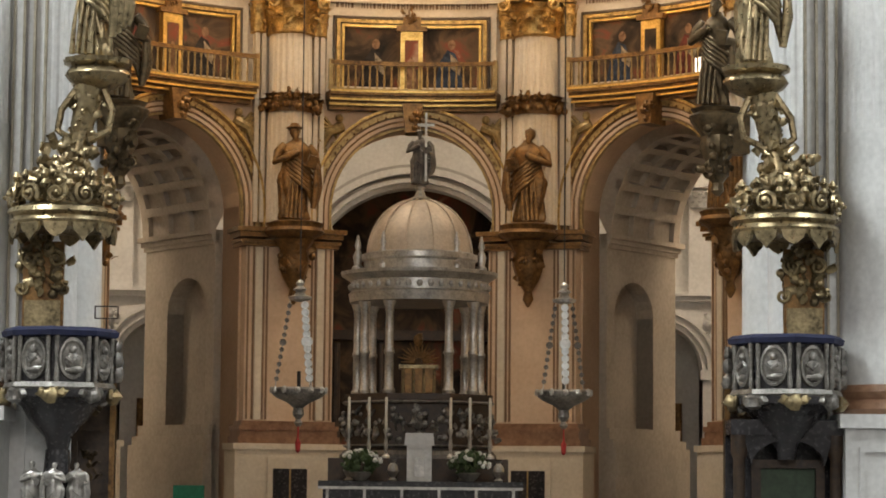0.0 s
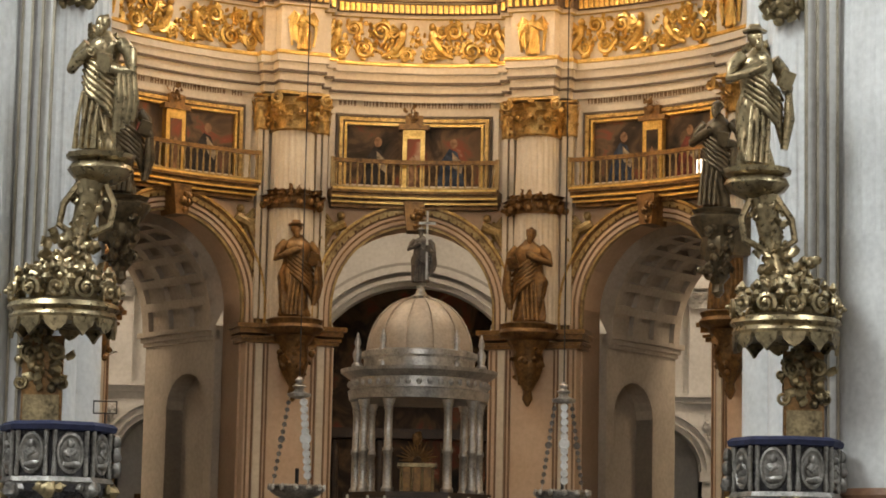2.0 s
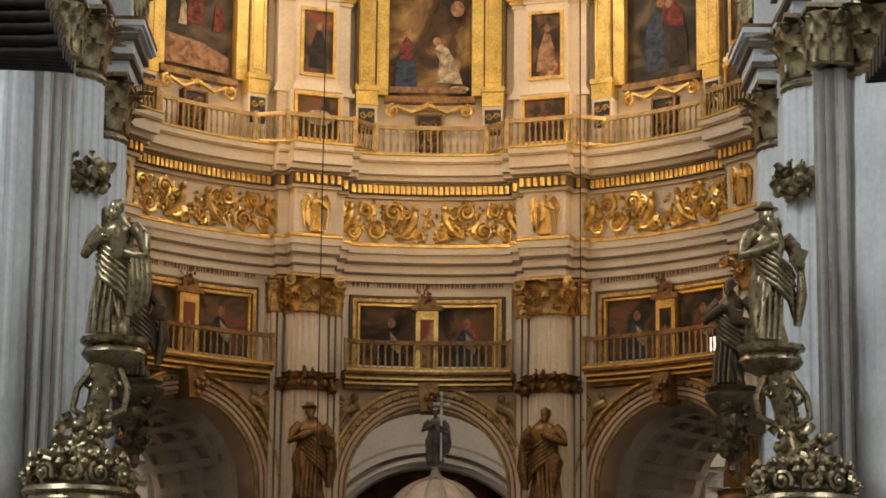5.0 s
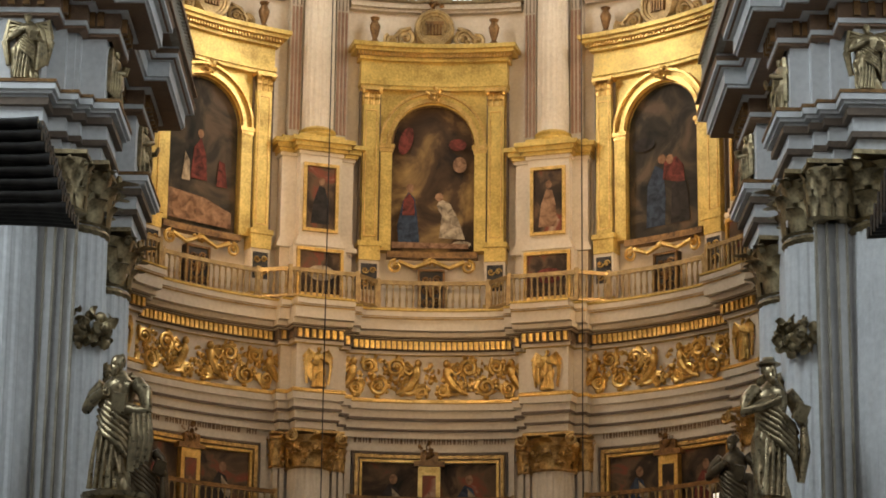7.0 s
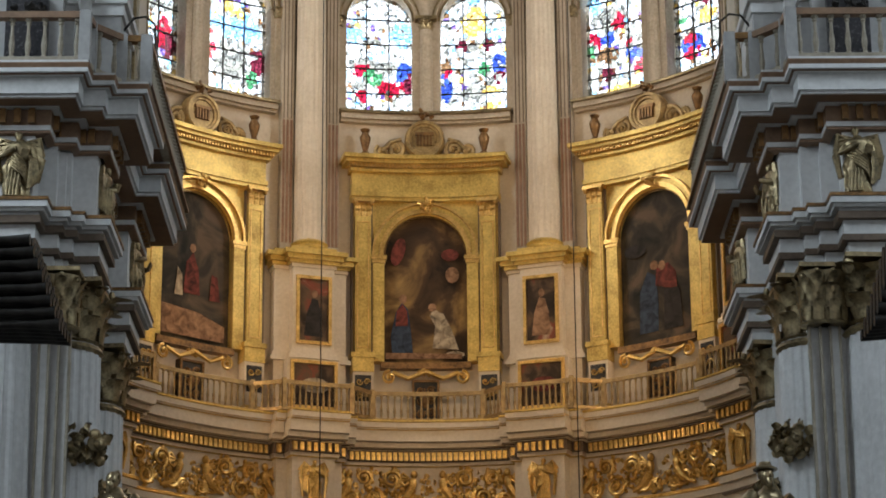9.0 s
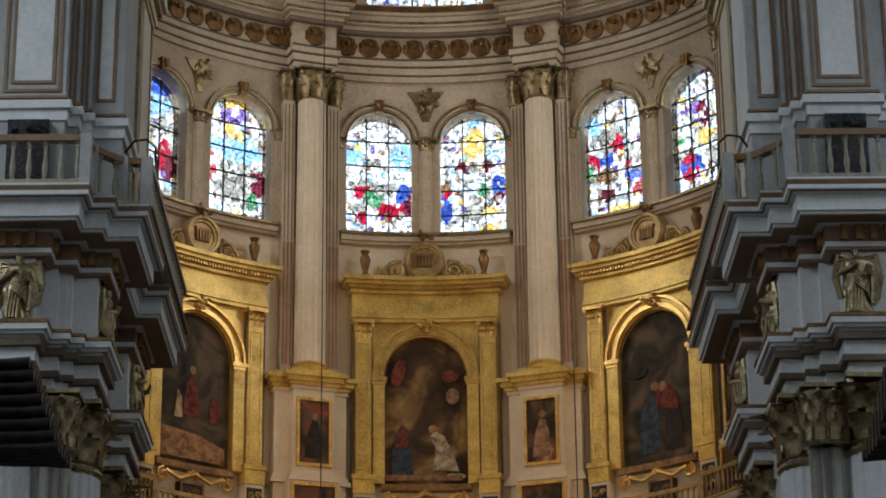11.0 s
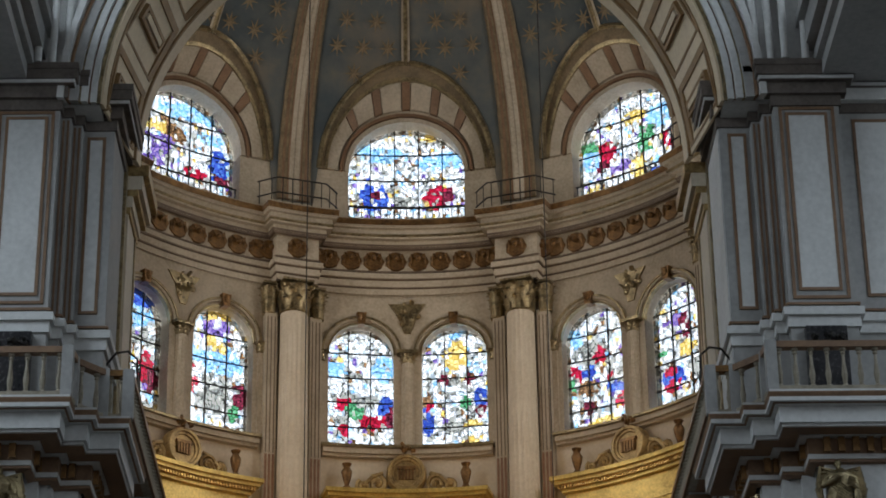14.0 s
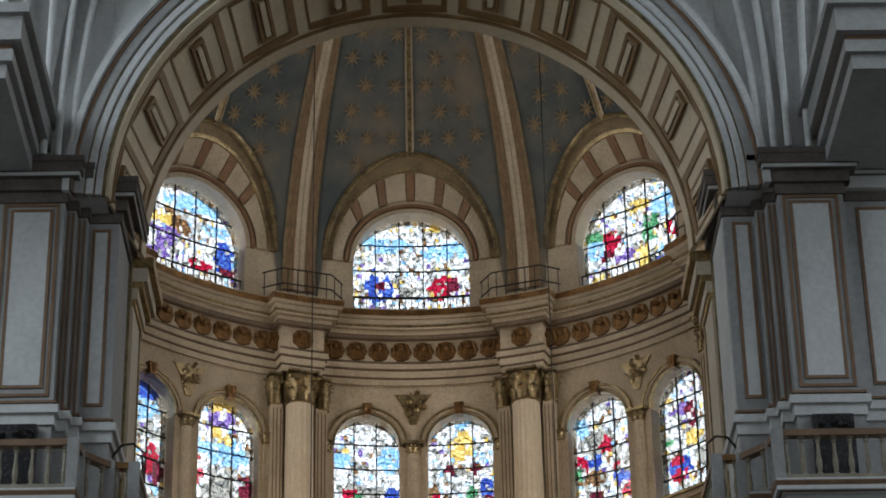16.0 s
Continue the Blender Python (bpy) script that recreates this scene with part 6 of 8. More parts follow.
for phi in [BAY * (k - 3.5) for k in range(8)]:
    for o, mat, rad in ((-0.62, OCHRE, 0.08), (-0.5, STRIPE, 0.08), (-0.38, OCHRE, 0.08), (-0.26, STRIPE, 0.08), (-0.12, DARKCREAM, 0.12), (0.0, STRIPE, 0.08), (0.12, DARKCREAM, 0.12), (0.26, STRIPE, 0.08), (0.38, OCHRE, 0.08), (0.5, STRIPE, 0.08), (0.62, OCHRE, 0.08)):
        rib(phi, o, 35.7, mat, rad)
for phi in MID:
    rib(phi, 0.0, 40.1, OLDGOLD, 0.09)
    for o in (-0.12, 0.12):
        rib(phi, o, 40.1, DARKCREAM, 0.05)
    # gilt edge where the lunette meets the vault
    pts = []
    for k in range(31):
        a = math.pi * k / 30
        x, z = -2.72 * math.cos(a), 36.85 + 3.29 * math.sin(a)
        r = dome_r(max(z, DZ)) - 0.03
        pts.append(at(phi + math.degrees(x / R), r, z).translation)
    Shape().tube(pts, 0.09, 6).ob("lunette_edge", OLDGOLD, ribs, smooth=40)
# gilt stars
s = Shape()
for k in range(8):
    a, b, c = math.pi * k / 4, math.pi * (k + 0.5) / 4, math.pi * (k + 1) / 4
    s.add([(0, -0.02, 0), (0.10 * math.sin(a - 0.39), 0, 0.12 * math.cos(a - 0.39)), (0.31 * math.sin(a), -0.01, 0.36 * math.cos(a)), (0.10 * math.sin(a + 0.39), 0, 0.12 * math.cos(a + 0.39))], [(0, 1, 2, 3)])
STAR = mesh_of(s, "star", OCHRE)
stars = thing("dome_stars", "dull gilt stars scattered over the blue vault", "stars", None)
rng = random.Random(3)
for phi in MID:
    for row in range(13):
        t = radians(24 + 4.5 * row)
        for q in range(-3, 4):
            x = (q + 0.5 * (row % 2)) * 0.86 + rng.uniform(-0.12, 0.12)
            lim = (HALF - 1.0) * math.cos(t)
            if abs(x) > lim or abs(x) < 0.28:
                continue
            z = DZ + DH * math.sin(t)
            if (x / math.cos(t) / 2.95) ** 2 + ((z - 36.85) / 3.55) ** 2 < 1:
                continue
            r = R * math.cos(t)
            a = phi + math.degrees(x / r)
            tilt = math.degrees(math.atan2(DH * math.cos(t), R * math.sin(t)))
            piece("star", STAR, stars, at(a, r - 0.09, z - 0.03) @ pose(0, 0, 0, 90 - tilt) @ pose(0, 0, 0, 0, rng.uniform(-6, 6), 0))
# ---- crossing piers ----
PX = 0.22


def sweep_plan(plan, prof, mat, name, parent, q, other=None):
    """A moulding along a right-angled plan line (x outwards from the arch axis, y). prof: (projection, z); it projects to the left of the line's way."""
    rows = []
    plan = other or plan
    for p, z in prof:
        line = []
        n = len(plan)
        for i, (x, y) in enumerate(plan):
            ws = []
            for a, b in ((i - 1, i), (i, i + 1)):
                if a < 0 or b >= n:
                    continue
                d = Vector((plan[b][0] - plan[a][0], plan[b][1] - plan[a][1])).normalized()
                ws.append(Vector((d.y, -d.x)))
            off = ws[0] if len(ws) == 1 else (ws[0] + ws[1]) / (1 + ws[0].dot(ws[1]))
            line.append((PX + q * (x + p * off.x), y + p * off.y, z))
        rows.append(line)
    n = len(rows[0])
    v = [c for r in rows for c in r]
    f = [(j * n + i, j * n + i + 1, (j + 1) * n + i + 1, (j + 1) * n + i) for j in range(len(rows) - 1) for i in range(n - 1)]
    return Shape().add(v, f).ob(name, mat, parent)


# plan line of the entablature, from the rear of the arch round to the nave front
PLAN = [(6.75, 49.2), (6.75, 48.2), (6.17, 48.2), (6.17, 46.7), (6.75, 46.7), (6.75, 43.5), (6.22, 43.5), (6.22, 42.36), (6.66, 42.36), (6.66, 42.14), (6.88, 42.14), (6.88, 41.89), (7.2, 41.89), (7.2, 41.32), (9.4, 41.32)]
# the cornice runs past the small breaks
PLAN2 = [(6.75, 49.2), (6.75, 48.3), (6.17, 48.3), (6.17, 46.6), (6.6, 46.6), (6.6, 43.45), (6.14, 43.45), (6.14, 42.42), (6.68, 42.42), (6.68, 42.0), (7.07, 42.0), (7.07, 41.38), (9.4, 41.38)]
PIER_CAP = mesh_of(capital(0.86, 1.15), "capital", OLDGOLD, 40)
PIER_SHAFT = mesh_of(fluted(0.97, 0.88, 4.3, 10.4, 24), "shaft", WHITE)
IN_CAP = mesh_of(capital(0.62, 1.15), "capital", OLDGOLD, 40)
IN_SHAFT = mesh_of(fluted(0.70, 0.64, 4.3, 10.4, 20), "shaft", WHITE)
for q in (-1, 1):
    for x, y, sh, cp, g in ((8.02, 42.05, PIER_SHAFT, PIER_CAP, 1.0), (6.72, 42.98, IN_SHAFT, IN_CAP, 0.72), (6.83, 47.3, IN_SHAFT, IN_CAP, 0.72)):
        co = thing("column", "giant pale fluted column with a leafy old-gold capital", "column", pose(PX + q * x, y, 0), "crossing columns")
        piece("shaft", sh, co, pose(0, 0, 3.45))
        piece("capital", cp, co, pose(0, 0, 13.82))
        Shape().lathe([(g * 1.0, 3.45), (g * 0.99, 5.5), (g * 0.972, 7.75)], 40).ob("smooth_shaft", WHITE, co, "", 60)
        Shape().lathe([(g * 1.1, 2.95), (g * 1.14, 3.05), (g * 1.1, 3.16), (g * 1.03, 3.22), (g * 1.07, 3.34), (g * 1.01, 3.46)], 28).ob("base", REDMARBLE, co, "red-brown marble base", 40)
        s = Shape().box(-g * 1.08, g * 1.08, -g * 1.2, g * 1.0, 0, 2.72)
        s.ob("pedestal", WHITE, co)
        Shape().box(-g * 1.18, g * 1.18, -g * 1.3, g * 1.0, 2.72, 2.95).ob("pedestal_moulding", WHITE, co)
        frame_box(Shape(), -g * 0.85, g * 0.85, 0.5, 2.4, 0.07, -g * 1.2 - 0.04, -g * 1.18, 1).ob("pedestal_panel", WHITE, co)
        Shape().lathe([(g * 0.9, 13.66), (g * 0.96, 13.72), (g * 0.9, 13.8)], 24).ob("astragal", OLDGOLD, co, "", 40)
    # strips on the pier corner between the columns
    st = thing("pilaster", "pale stone corner pilaster with brown painted edges", "pilaster", None, "corner pilasters")
    for k, (x, y, w) in enumerate(((6.58, 41.97, 0.10), (6.76, 41.93, 0.08), (6.93, 41.9, 0.08))):
        Shape().box(PX + q * x - w, PX + q * x + w, y, y + 0.12, 2.9, 13.9).ob("strip", WHITE if k != 1 else GREY, st)
    for x in (6.48, 6.67, 6.845, 7.01):
        Shape().box(PX + q * x - 0.022, PX + q * x + 0.022, 41.86, 41.99, 2.9, 13.9).ob("edge", DULLSTONE, st)
    # capitals of the strips
    for x in (6.62, 6.9):
        capital(0.27, 1.1).ob("capital", OLDGOLD, st, m=pose(PX + q * x, 41.9, 13.85), smooth=40)
    for k, (x, y) in enumerate(((6.26, 42.5), (6.4, 46.75))):
        wr = Shape()
        rosette_cluster(wr, (0, 0, 0), 0.44, 0.36, 0.3, 80, 17 + k, 0.13)
        g = wr.ob("garland", OLDGOLD, smooth=50, m=pose(PX + q * (6.26 if k == 0 else 6.4), y, 11.87))
        tagged(g, "old-gold fruit and leaf garland round a column", "garland", group="column garlands")
    en = thing("entablature", "pale stone pier entablature with dark beaded lines and a deep cornice", "entablature", None, "pier entablatures", "structure")
    sweep_plan(PLAN, stepped([(-0.3, 14.96), (0.0, 14.97), (0.05, 15.25), (0.13, 15.28), (0.13, 15.6), (0.2, 15.66), (0.2, 15.78), (0.3, 15.84), (0.36, 15.98), (0.05, 16.02)]), WHITE, "architrave", en, q)
    sweep_plan(PLAN, [(0.05, 16.02), (0.05, 17.3)], WHITE, "frieze", en, q)
    sweep_plan(PLAN, stepped([(0.05, 17.3), (0.16, 17.34), (0.2, 17.44), (0.2, 17.72), (0.34, 17.76), (0.7, 17.82), (0.75, 17.86), (0.75, 18.12), (0.82, 18.16), (0.92, 18.3), (0.92, 18.38), (-0.4, 18.39)]), WHITE, "cornice", en, q, PLAN2)
    for prof, mat, nm in (([(0.03, 15.20), (0.16, 15.21), (0.16, 15.32), (0.1, 15.33)], DARKLINE, "dark_line"), ([(0.12, 15.58), (0.235, 15.59), (0.235, 15.72), (0.15, 15.73)], DARKLINE, "dark_line"),
                          ([(0.30, 15.94), (0.38, 15.96), (0.38, 16.02), (0.1, 16.03)], BRONZE, "gilt_line"), ([(0.05, 17.24), (0.19, 17.28), (0.19, 17.33), (0.05, 17.335)], STRIPE, "dark_line"),
                          ([(0.2, 17.43), (0.205, 17.44), (0.205, 17.72), (0.2, 17.73)], STRIPE, "dentil_ground"), ([(0.36, 17.74), (0.36, 17.735), (0.69, 17.735), (0.69, 17.74)], STRIPE, "soffit"), ([(0.82, 18.14), (0.90, 18.18), (0.945, 18.31), (0.945, 18.33), (0.8, 18.33)], STRIPE, "dark_line")):
        sweep_plan(PLAN2 if prof[0][1] > 17.2 else PLAN, prof, mat, nm, en, q)
    # dentils along the plan line
    D2 = mesh_of(Shape().box(-0.06, 0.06, -0.06, 0.06, 17.45, 17.72), "dentil", BRONZE)
    for a, b in zip(PLAN2[:-1], PLAN2[1:]):
        d = Vector((b[0] - a[0], b[1] - a[1]))
        n = int(d.length / 0.24)
        w = Vector((d.y, -d.x)).normalized()
        for k in range(n):
            t = (k + 0.5) / n
            piece("dentil", D2, en, pose(PX + q * (a[0] + d.x * t + w.x * 0.24), a[1] + d.y * t + w.y * 0.24, 0))
    # gilt winged figures on the frieze
    for x, y, rz in ((7.4, 41.2, 0), (6.12, 42.95, -90), (6.07, 47.4, -90)):
        wf = robed(1.3, 40 + q + int(y), slim=1.2)
        for e in (-1, 1):
            for k in range(5):
                wf.tube([(e * 0.1, 0.02, 1.05), (e * (0.34 + 0.02 * k), 0.0, 1.12 - 0.1 * k), (e * (0.4 - 0.02 * k), 0.03, 0.8 - 0.12 * k)], 0.055, 5)
        o = wf.ob("winged_figure", OLDGOLD, smooth=60, m=pose(PX + q * x, y, 16.04, 0, 0, 0 if rz == 0 else -90 * q))
        tagged(o, "old-gold relief of a winged figure on the frieze", "relief", group="winged figures")
    # balcony on the cornice
    rl = thing("balustrade", "pale stone balustrade with a brown handrail on the pier cornice", "balustrade", None, "pier balustrades")
    OUT = [(9.4, 40.62), (6.24, 40.62), (6.2, 41.12), (5.72, 41.7), (5.28, 41.74), (5.3, 48.6)]
    a, b = sorted((PX + q * 5.16, PX + q * 6.6))
    Shape().box(a, b, 41.8, 48.8, 18.395, 18.45).ob("floor_board", STRIPE, rl, "brown wooden balcony floor")
    pts = [(PX + q * x, y, 19.22) for x, y in OUT]
    for k in range(len(pts) - 1):
        a, b = Vector(pts[k]), Vector(pts[k + 1])
        d = (b - a)
        ang = math.degrees(math.atan2(d.y, d.x))
        m = Matrix.Translation(a) @ pose(0, 0, 0, 0, 0, ang)
        Shape().box(-0.03, d.length + 0.03, -0.09, 0.09, 0.0, 0.12, m).ob("handrail", BRONZE if k > 2 else STRIPE, rl)
        Shape().box(-0.03, d.length + 0.03, -0.08, 0.08, -0.84, -0.74, m).ob("bottom_rail", DULLSTONE, rl)
        n = max(1, int(d.length / (0.27 if k < 3 else 0.2)))
        for j in range(n):
            c = a + d * ((j + 0.5) / n)
            piece("baluster", BALUSTER_STONE, rl, Matrix.Translation((c.x, c.y, 18.46)) @ Matrix.Diagonal((0.8, 0.8, 0.77, 1)))
    for x, y in OUT[1:5]:
        Shape().box(-0.1, 0.1, -0.1, 0.1, 18.4, 19.36).ob("newel", GREY, rl, m=pose(PX + q * x, y, 0))
    # iron bracket at the rear of the balcony
    br = Shape().tube([(PX + q * 5.9, 43.2, 20.1), (PX + q * 5.72, 43.2, 20.35), (PX + q * 5.5, 43.2, 20.38), (PX + q * 5.32, 43.2, 20.22), (PX + q * 5.28, 43.2, 19.4)], 0.025, 6).ob("iron_bracket", IRON)
    tagged(br, "thin curved dark iron bracket on the pier balcony", "bracket", group="iron brackets")

    # upper pilasters
    up = thing("upper_pilaster", "pale stone panelled pilaster on the pier above the cornice", "pilaster", None, "upper pilasters")
    UPL = [(5.9, 44.6), (5.9, 42.75), (6.5, 42.75), (6.5, 42.5), (6.68, 42.5), (6.68, 42.2), (6.86, 42.2), (6.86, 41.9), (8.12, 41.9), (8.12, 42.2), (10.5, 42.2)]
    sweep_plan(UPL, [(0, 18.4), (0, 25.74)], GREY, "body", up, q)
    sweep_plan(UPL, stepped([(0.0, 20.2), (0.05, 20.25), (0.05, 20.42), (0.12, 20.47), (0.12, 20.58), (0.0, 20.64)]), WHITE, "base_moulding", up, q)
    sweep_plan(UPL, stepped([(0.0, 24.86), (0.05, 24.9), (0.05, 25.08), (0.15, 25.14), (0.15, 25.32), (0.27, 25.4), (0.34, 25.55), (0.34, 25.72), (-0.5, 25.76)]), CAPBROWN, "cap_moulding", up, q)
    sweep_plan(UPL, stepped([(0.1, 25.325), (0.22, 25.33), (0.29, 25.42), (0.1, 25.425)]), WHITE, "cap_line", up, q)
    sweep_plan(UPL, stepped([(0.0, 25.085), (0.1, 25.09), (0.12, 25.145), (0.0, 25.15)]), WHITE, "cap_line", up, q)
    sweep_plan(UPL, stepped([(0.3, 25.6), (0.36, 25.61), (0.36, 25.73), (-0.5, 25.765)]), CAPBROWN, "cap_edge", up, q)
    sweep_plan(UPL, stepped([(0.03, 20.64), (0.06, 20.645), (0.06, 20.69), (0.0, 20.7)]), STRIPE, "base_line", up, q)
    sweep_plan(UPL, stepped([(0.05, 20.425), (0.075, 20.43), (0.075, 20.465), (0.05, 20.47)]), STRIPE, "base_line", up, q)
    for x0, x1, y, z0, z1 in ((7.07, 7.88, 41.9, 20.95, 24.72), (6.06, 6.42, 42.75, 20.95, 24.72), (8.4, 9.3, 42.2, 20.95, 24.72), (6.95, 8.02, 41.9, 20.78, 24.84)):
        a, b = sorted((PX + q * x0, PX + q * x1))
        frame_box(Shape(), a, b, z0, z1, 0.06, y - 0.03, y + 0.02, 1).ob("panel_edge", STRIPE, up)
        if x0 != 6.95:
            Shape().box(a + 0.045, b - 0.045, y - 0.02, y + 0.01, z0 + 0.045, z1 - 0.045).ob("panel", WHITE, up)
    for x, y in ((6.55, 42.5), (6.64, 42.5), (6.73, 42.2), (6.82, 42.2)):
        Shape().box(PX + q * x - 0.02, PX + q * x + 0.02, y - 0.02, y + 0.02, 20.4, 24.8).ob("edge", STRIPE, up)
    a, b = sorted((PX + q * 7.1, PX + q * 7.86))
    Shape().box(a, b, 41.70, 41.95, 18.9, 20.15).ob("carved_panel", BLACK, up, "dark carved panel behind the balustrade")
    s = rosette_cluster(Shape(), ((a + b) / 2, 41.69, 19.88), 0.34, 0.03, 0.18, 14, 21, 0.1)
    s.ob("carving", IRON, up)
    # gilt edge of the arch jamb and small cornice of the rotunda side
    jb = thing("arch_jamb_trim", "gilt and cream trim on the arch jamb", "trim", None, kind="structure")
    a, b = sorted((PX + q * 5.84, PX + q * 5.92))
    Shape().box(a, b, 44.45, 44.62, 18.4, 25.4).ob("edge", OLDGOLD, jb)
    for z0, z1, p, mat in ((24.0, 24.15, 0.06, DULLGOLD), (24.15, 24.4, 0.1, CREAM), (24.4, 24.55, 0.2, DULLGOLD), (24.55, 24.85, 0.28, CREAM), (24.85, 25.1, 0.4, DULLGOLD)):
        a, b = sorted((PX + q * (5.82 - p), PX + q * 6.3))
        Shape().box(a, b, 44.62, 46.0 + p, z0, z1).ob("impost_moulding", mat, jb)
    a, b = sorted((PX + q * 5.8, PX + q * 6.3))
    Shape().box(a, b, 44.62, 45.9, 18.4, 24.0).ob("jamb_pilaster", CREAM, jb)
    a, b = sorted((PX + q * 5.77, PX + q * 5.9))
    Shape().box(a, b, 45.8, 45.93, 18.4, 24.0).ob("jamb_edge", OLDGOLD, jb)

# mouldings of the triumphal arch
ta = thing("arch_trim", "cream and brown coffered soffit and mouldings of the triumphal arch", "archivolt", None, kind="structure")
for a, b, d, mat in ((AR, AR + 0.06, 0.03, OLDGOLD), (AR + 0.06, AR + 0.17, 0.08, WHITE), (AR + 0.17, AR + 0.21, 0.05, STRIPE), (AR + 0.21, AR + 0.33, 0.12, WHITE), (AR + 0.33, AR + 0.37, 0.1, OLDGOLD), (AR + 0.37, AR + 0.53, 0.16, GREY), (AR + 0.53, AR + 0.58, 0.2, STRIPE), (AR + 0.6, AR + 0.72, 0.28, WHITE)):
    splay(Shape().strip([(AX + x, z) for x, z in arch(a, AZ, 40)], [(AX + x, z) for x, z in arch(b, AZ, 40)], AY0 - d, AY0 + 0.05)).ob("front_moulding", mat, ta)
for y0, y1, mat, d in ((42.0, 42.22, SOFFIT, 0.05), (42.22, 42.28, SOFFITLINE, 0.07), (44.24, 44.3, SOFFITLINE, 0.07), (44.3, 44.62, SOFFIT, 0.06), (42.28, 44.24, SOFFIT, 0.02)):
    splay(Shape().strip([(AX + x, z) for x, z in arch(AR - d, AZ, 48)], [(AX + x, z) for x, z in arch(AR + 0.03, AZ, 48)], y0, y1)).ob("soffit_band", mat, ta)
N = 11
for k in range(N):
    ac = math.pi * (k + 0.5) / N
    m = Matrix.Translation((AX - (AR - 0.03) * math.cos(ac), 0, AZ + (AR - 0.03) * math.sin(ac))) @ pose(0, 0, 0, 0, math.degrees(ac) - 90, 0)
    h = AR * math.pi / N / 2 - 0.13
    # The wider brown bar draws the shaded lip of a recessed panel.
    wl, wr = (0.05, 0.17) if k < N // 2 else ((0.17, 0.05) if k > N // 2 else (0.12, 0.12))
    for (x0, x1, y0, y1) in ((-h, -h + wl, 42.4, 43.98), (h - wr, h, 42.4, 43.98), (-h, h, 43.98, 44.16), (-h, h, 42.34, 42.4)):
        splay(Shape().box(x0, x1, y0, y1, -0.05, 0.03, m)).ob("panel_frame", SOFFITLINE, ta)
    for (x0, x1, y0, y1) in ((-0.17, 0.17, 42.55, 42.64), (-0.17, 0.17, 43.76, 43.85), (-0.17, -0.1, 42.64, 43.76), (0.1, 0.17, 42.64, 43.76)):
        splay(Shape().box(x0, x1, y0, y1, -0.08, 0.02, m)).ob("slot_frame", SOFFITLINE, ta)
    splay(Shape().box(-0.06, 0.06, 42.7, 43.7, -0.1, 0.0, m)).ob("coffer_boss", SOFFIT, ta)

# nave vault ribs that spring from the piers
for q in (-1, 1):
    vr = thing("vault_ribs", "pale stone vault ribs springing from the pier", "ribs", None, "vault ribs", "structure")
    for k, (x, y, dx, dy) in enumerate(((7.6, 41.6, 0.5, -9), (7.2, 41.55, -1.6, -9), (7.9, 41.6, 3.0, -8), (6.95, 41.7, -3.4, -8), (8.4, 41.7, 6.0, -6), (8.8, 41.85, 9.0, -3), (6.7, 41.8, -4.6, -5))):
        pts = []
        for t in range(15):
            a = math.pi / 2 * t / 14
            pts.append((AX + q * (x + dx * (1 - math.cos(a))), y + dy * (1 - math.cos(a)), 25.74 + 9.4 * math.sin(a)))
        Shape().tube(pts, 0.075, 8).ob("rib", WHITE, vr, smooth=50)
    # web of the vault behind the ribs
    v, f = [], []
    for i in range(16):
        for t in range(15):
            a = math.pi / 2 * t / 14
            dx = -5.0 + 14 * i / 11
            dy = -9.0 + 0.06 * (dx - 1) ** 2
            v.append((AX + q * (7.6 + 0.25 * (dx - 1) / 4 + dx * (1 - math.cos(a))), 41.85 + dy * (1 - math.cos(a)), 25.6 + 9.5 * math.sin(a)))
    for i in range(15):
        for t in range(14):
            f.append((i * 15 + t, i * 15 + t + 1, (i + 1) * 15 + t + 1, (i + 1) * 15 + t))
    # Grey, not the ribs' white: dims the web by colour under strong lamps.
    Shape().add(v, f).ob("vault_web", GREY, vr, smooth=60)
    # nearer nave entablature block high at the side
    nb = thing("nave_entablature", "pale stone nave entablature block beside the vault", "entablature", None, "nave entablatures", "structure")
    base = 7.4 if q < 0 else 7.9
    for z0, z1, p in ((25.4, 25.7, 0.0), (25.7, 25.95, 0.12), (25.95, 26.05, 0.08), (26.05, 26.55, 0.28), (26.55, 26.75, 0.42)):
        a, b = sorted((AX + q * (base - p), AX + q * 13))
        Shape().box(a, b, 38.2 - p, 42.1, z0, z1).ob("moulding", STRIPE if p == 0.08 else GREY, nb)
# ---- pulpits with canopies ----
def medallion(parent, m):
    fr = Shape().lathe([(0.02, -0.03), (0.2, -0.03), (0.24, -0.06), (0.28, -0.05), (0.29, 0.02), (0.02, 0.02)], 20, m @ pose(0, 0, 0, 90) @ Matrix.Diagonal((0.82, 1.22, -1, 1))).ob("medallion_frame", DIMSILVER, parent)
    s = Shape()
    s.blob((0, -0.05, 0.14), (0.07, 0.06, 0.08), 8, 6, m)
    s.blob((0, -0.04, -0.05), (0.14, 0.07, 0.15), 8, 6, m, 0.4, 3)
    s.tube([(-0.12, -0.06, 0.02), (-0.03, -0.1, -0.06), (0.08, -0.08, 0.02)], 0.035, 6, m)
    s.blob((0.03, -0.04, -0.18), (0.17, 0.06, 0.08), 8, 5, m, 0.4, 5)
    s.ob("medallion_relief", DIMSILVER, fr, "", 50)


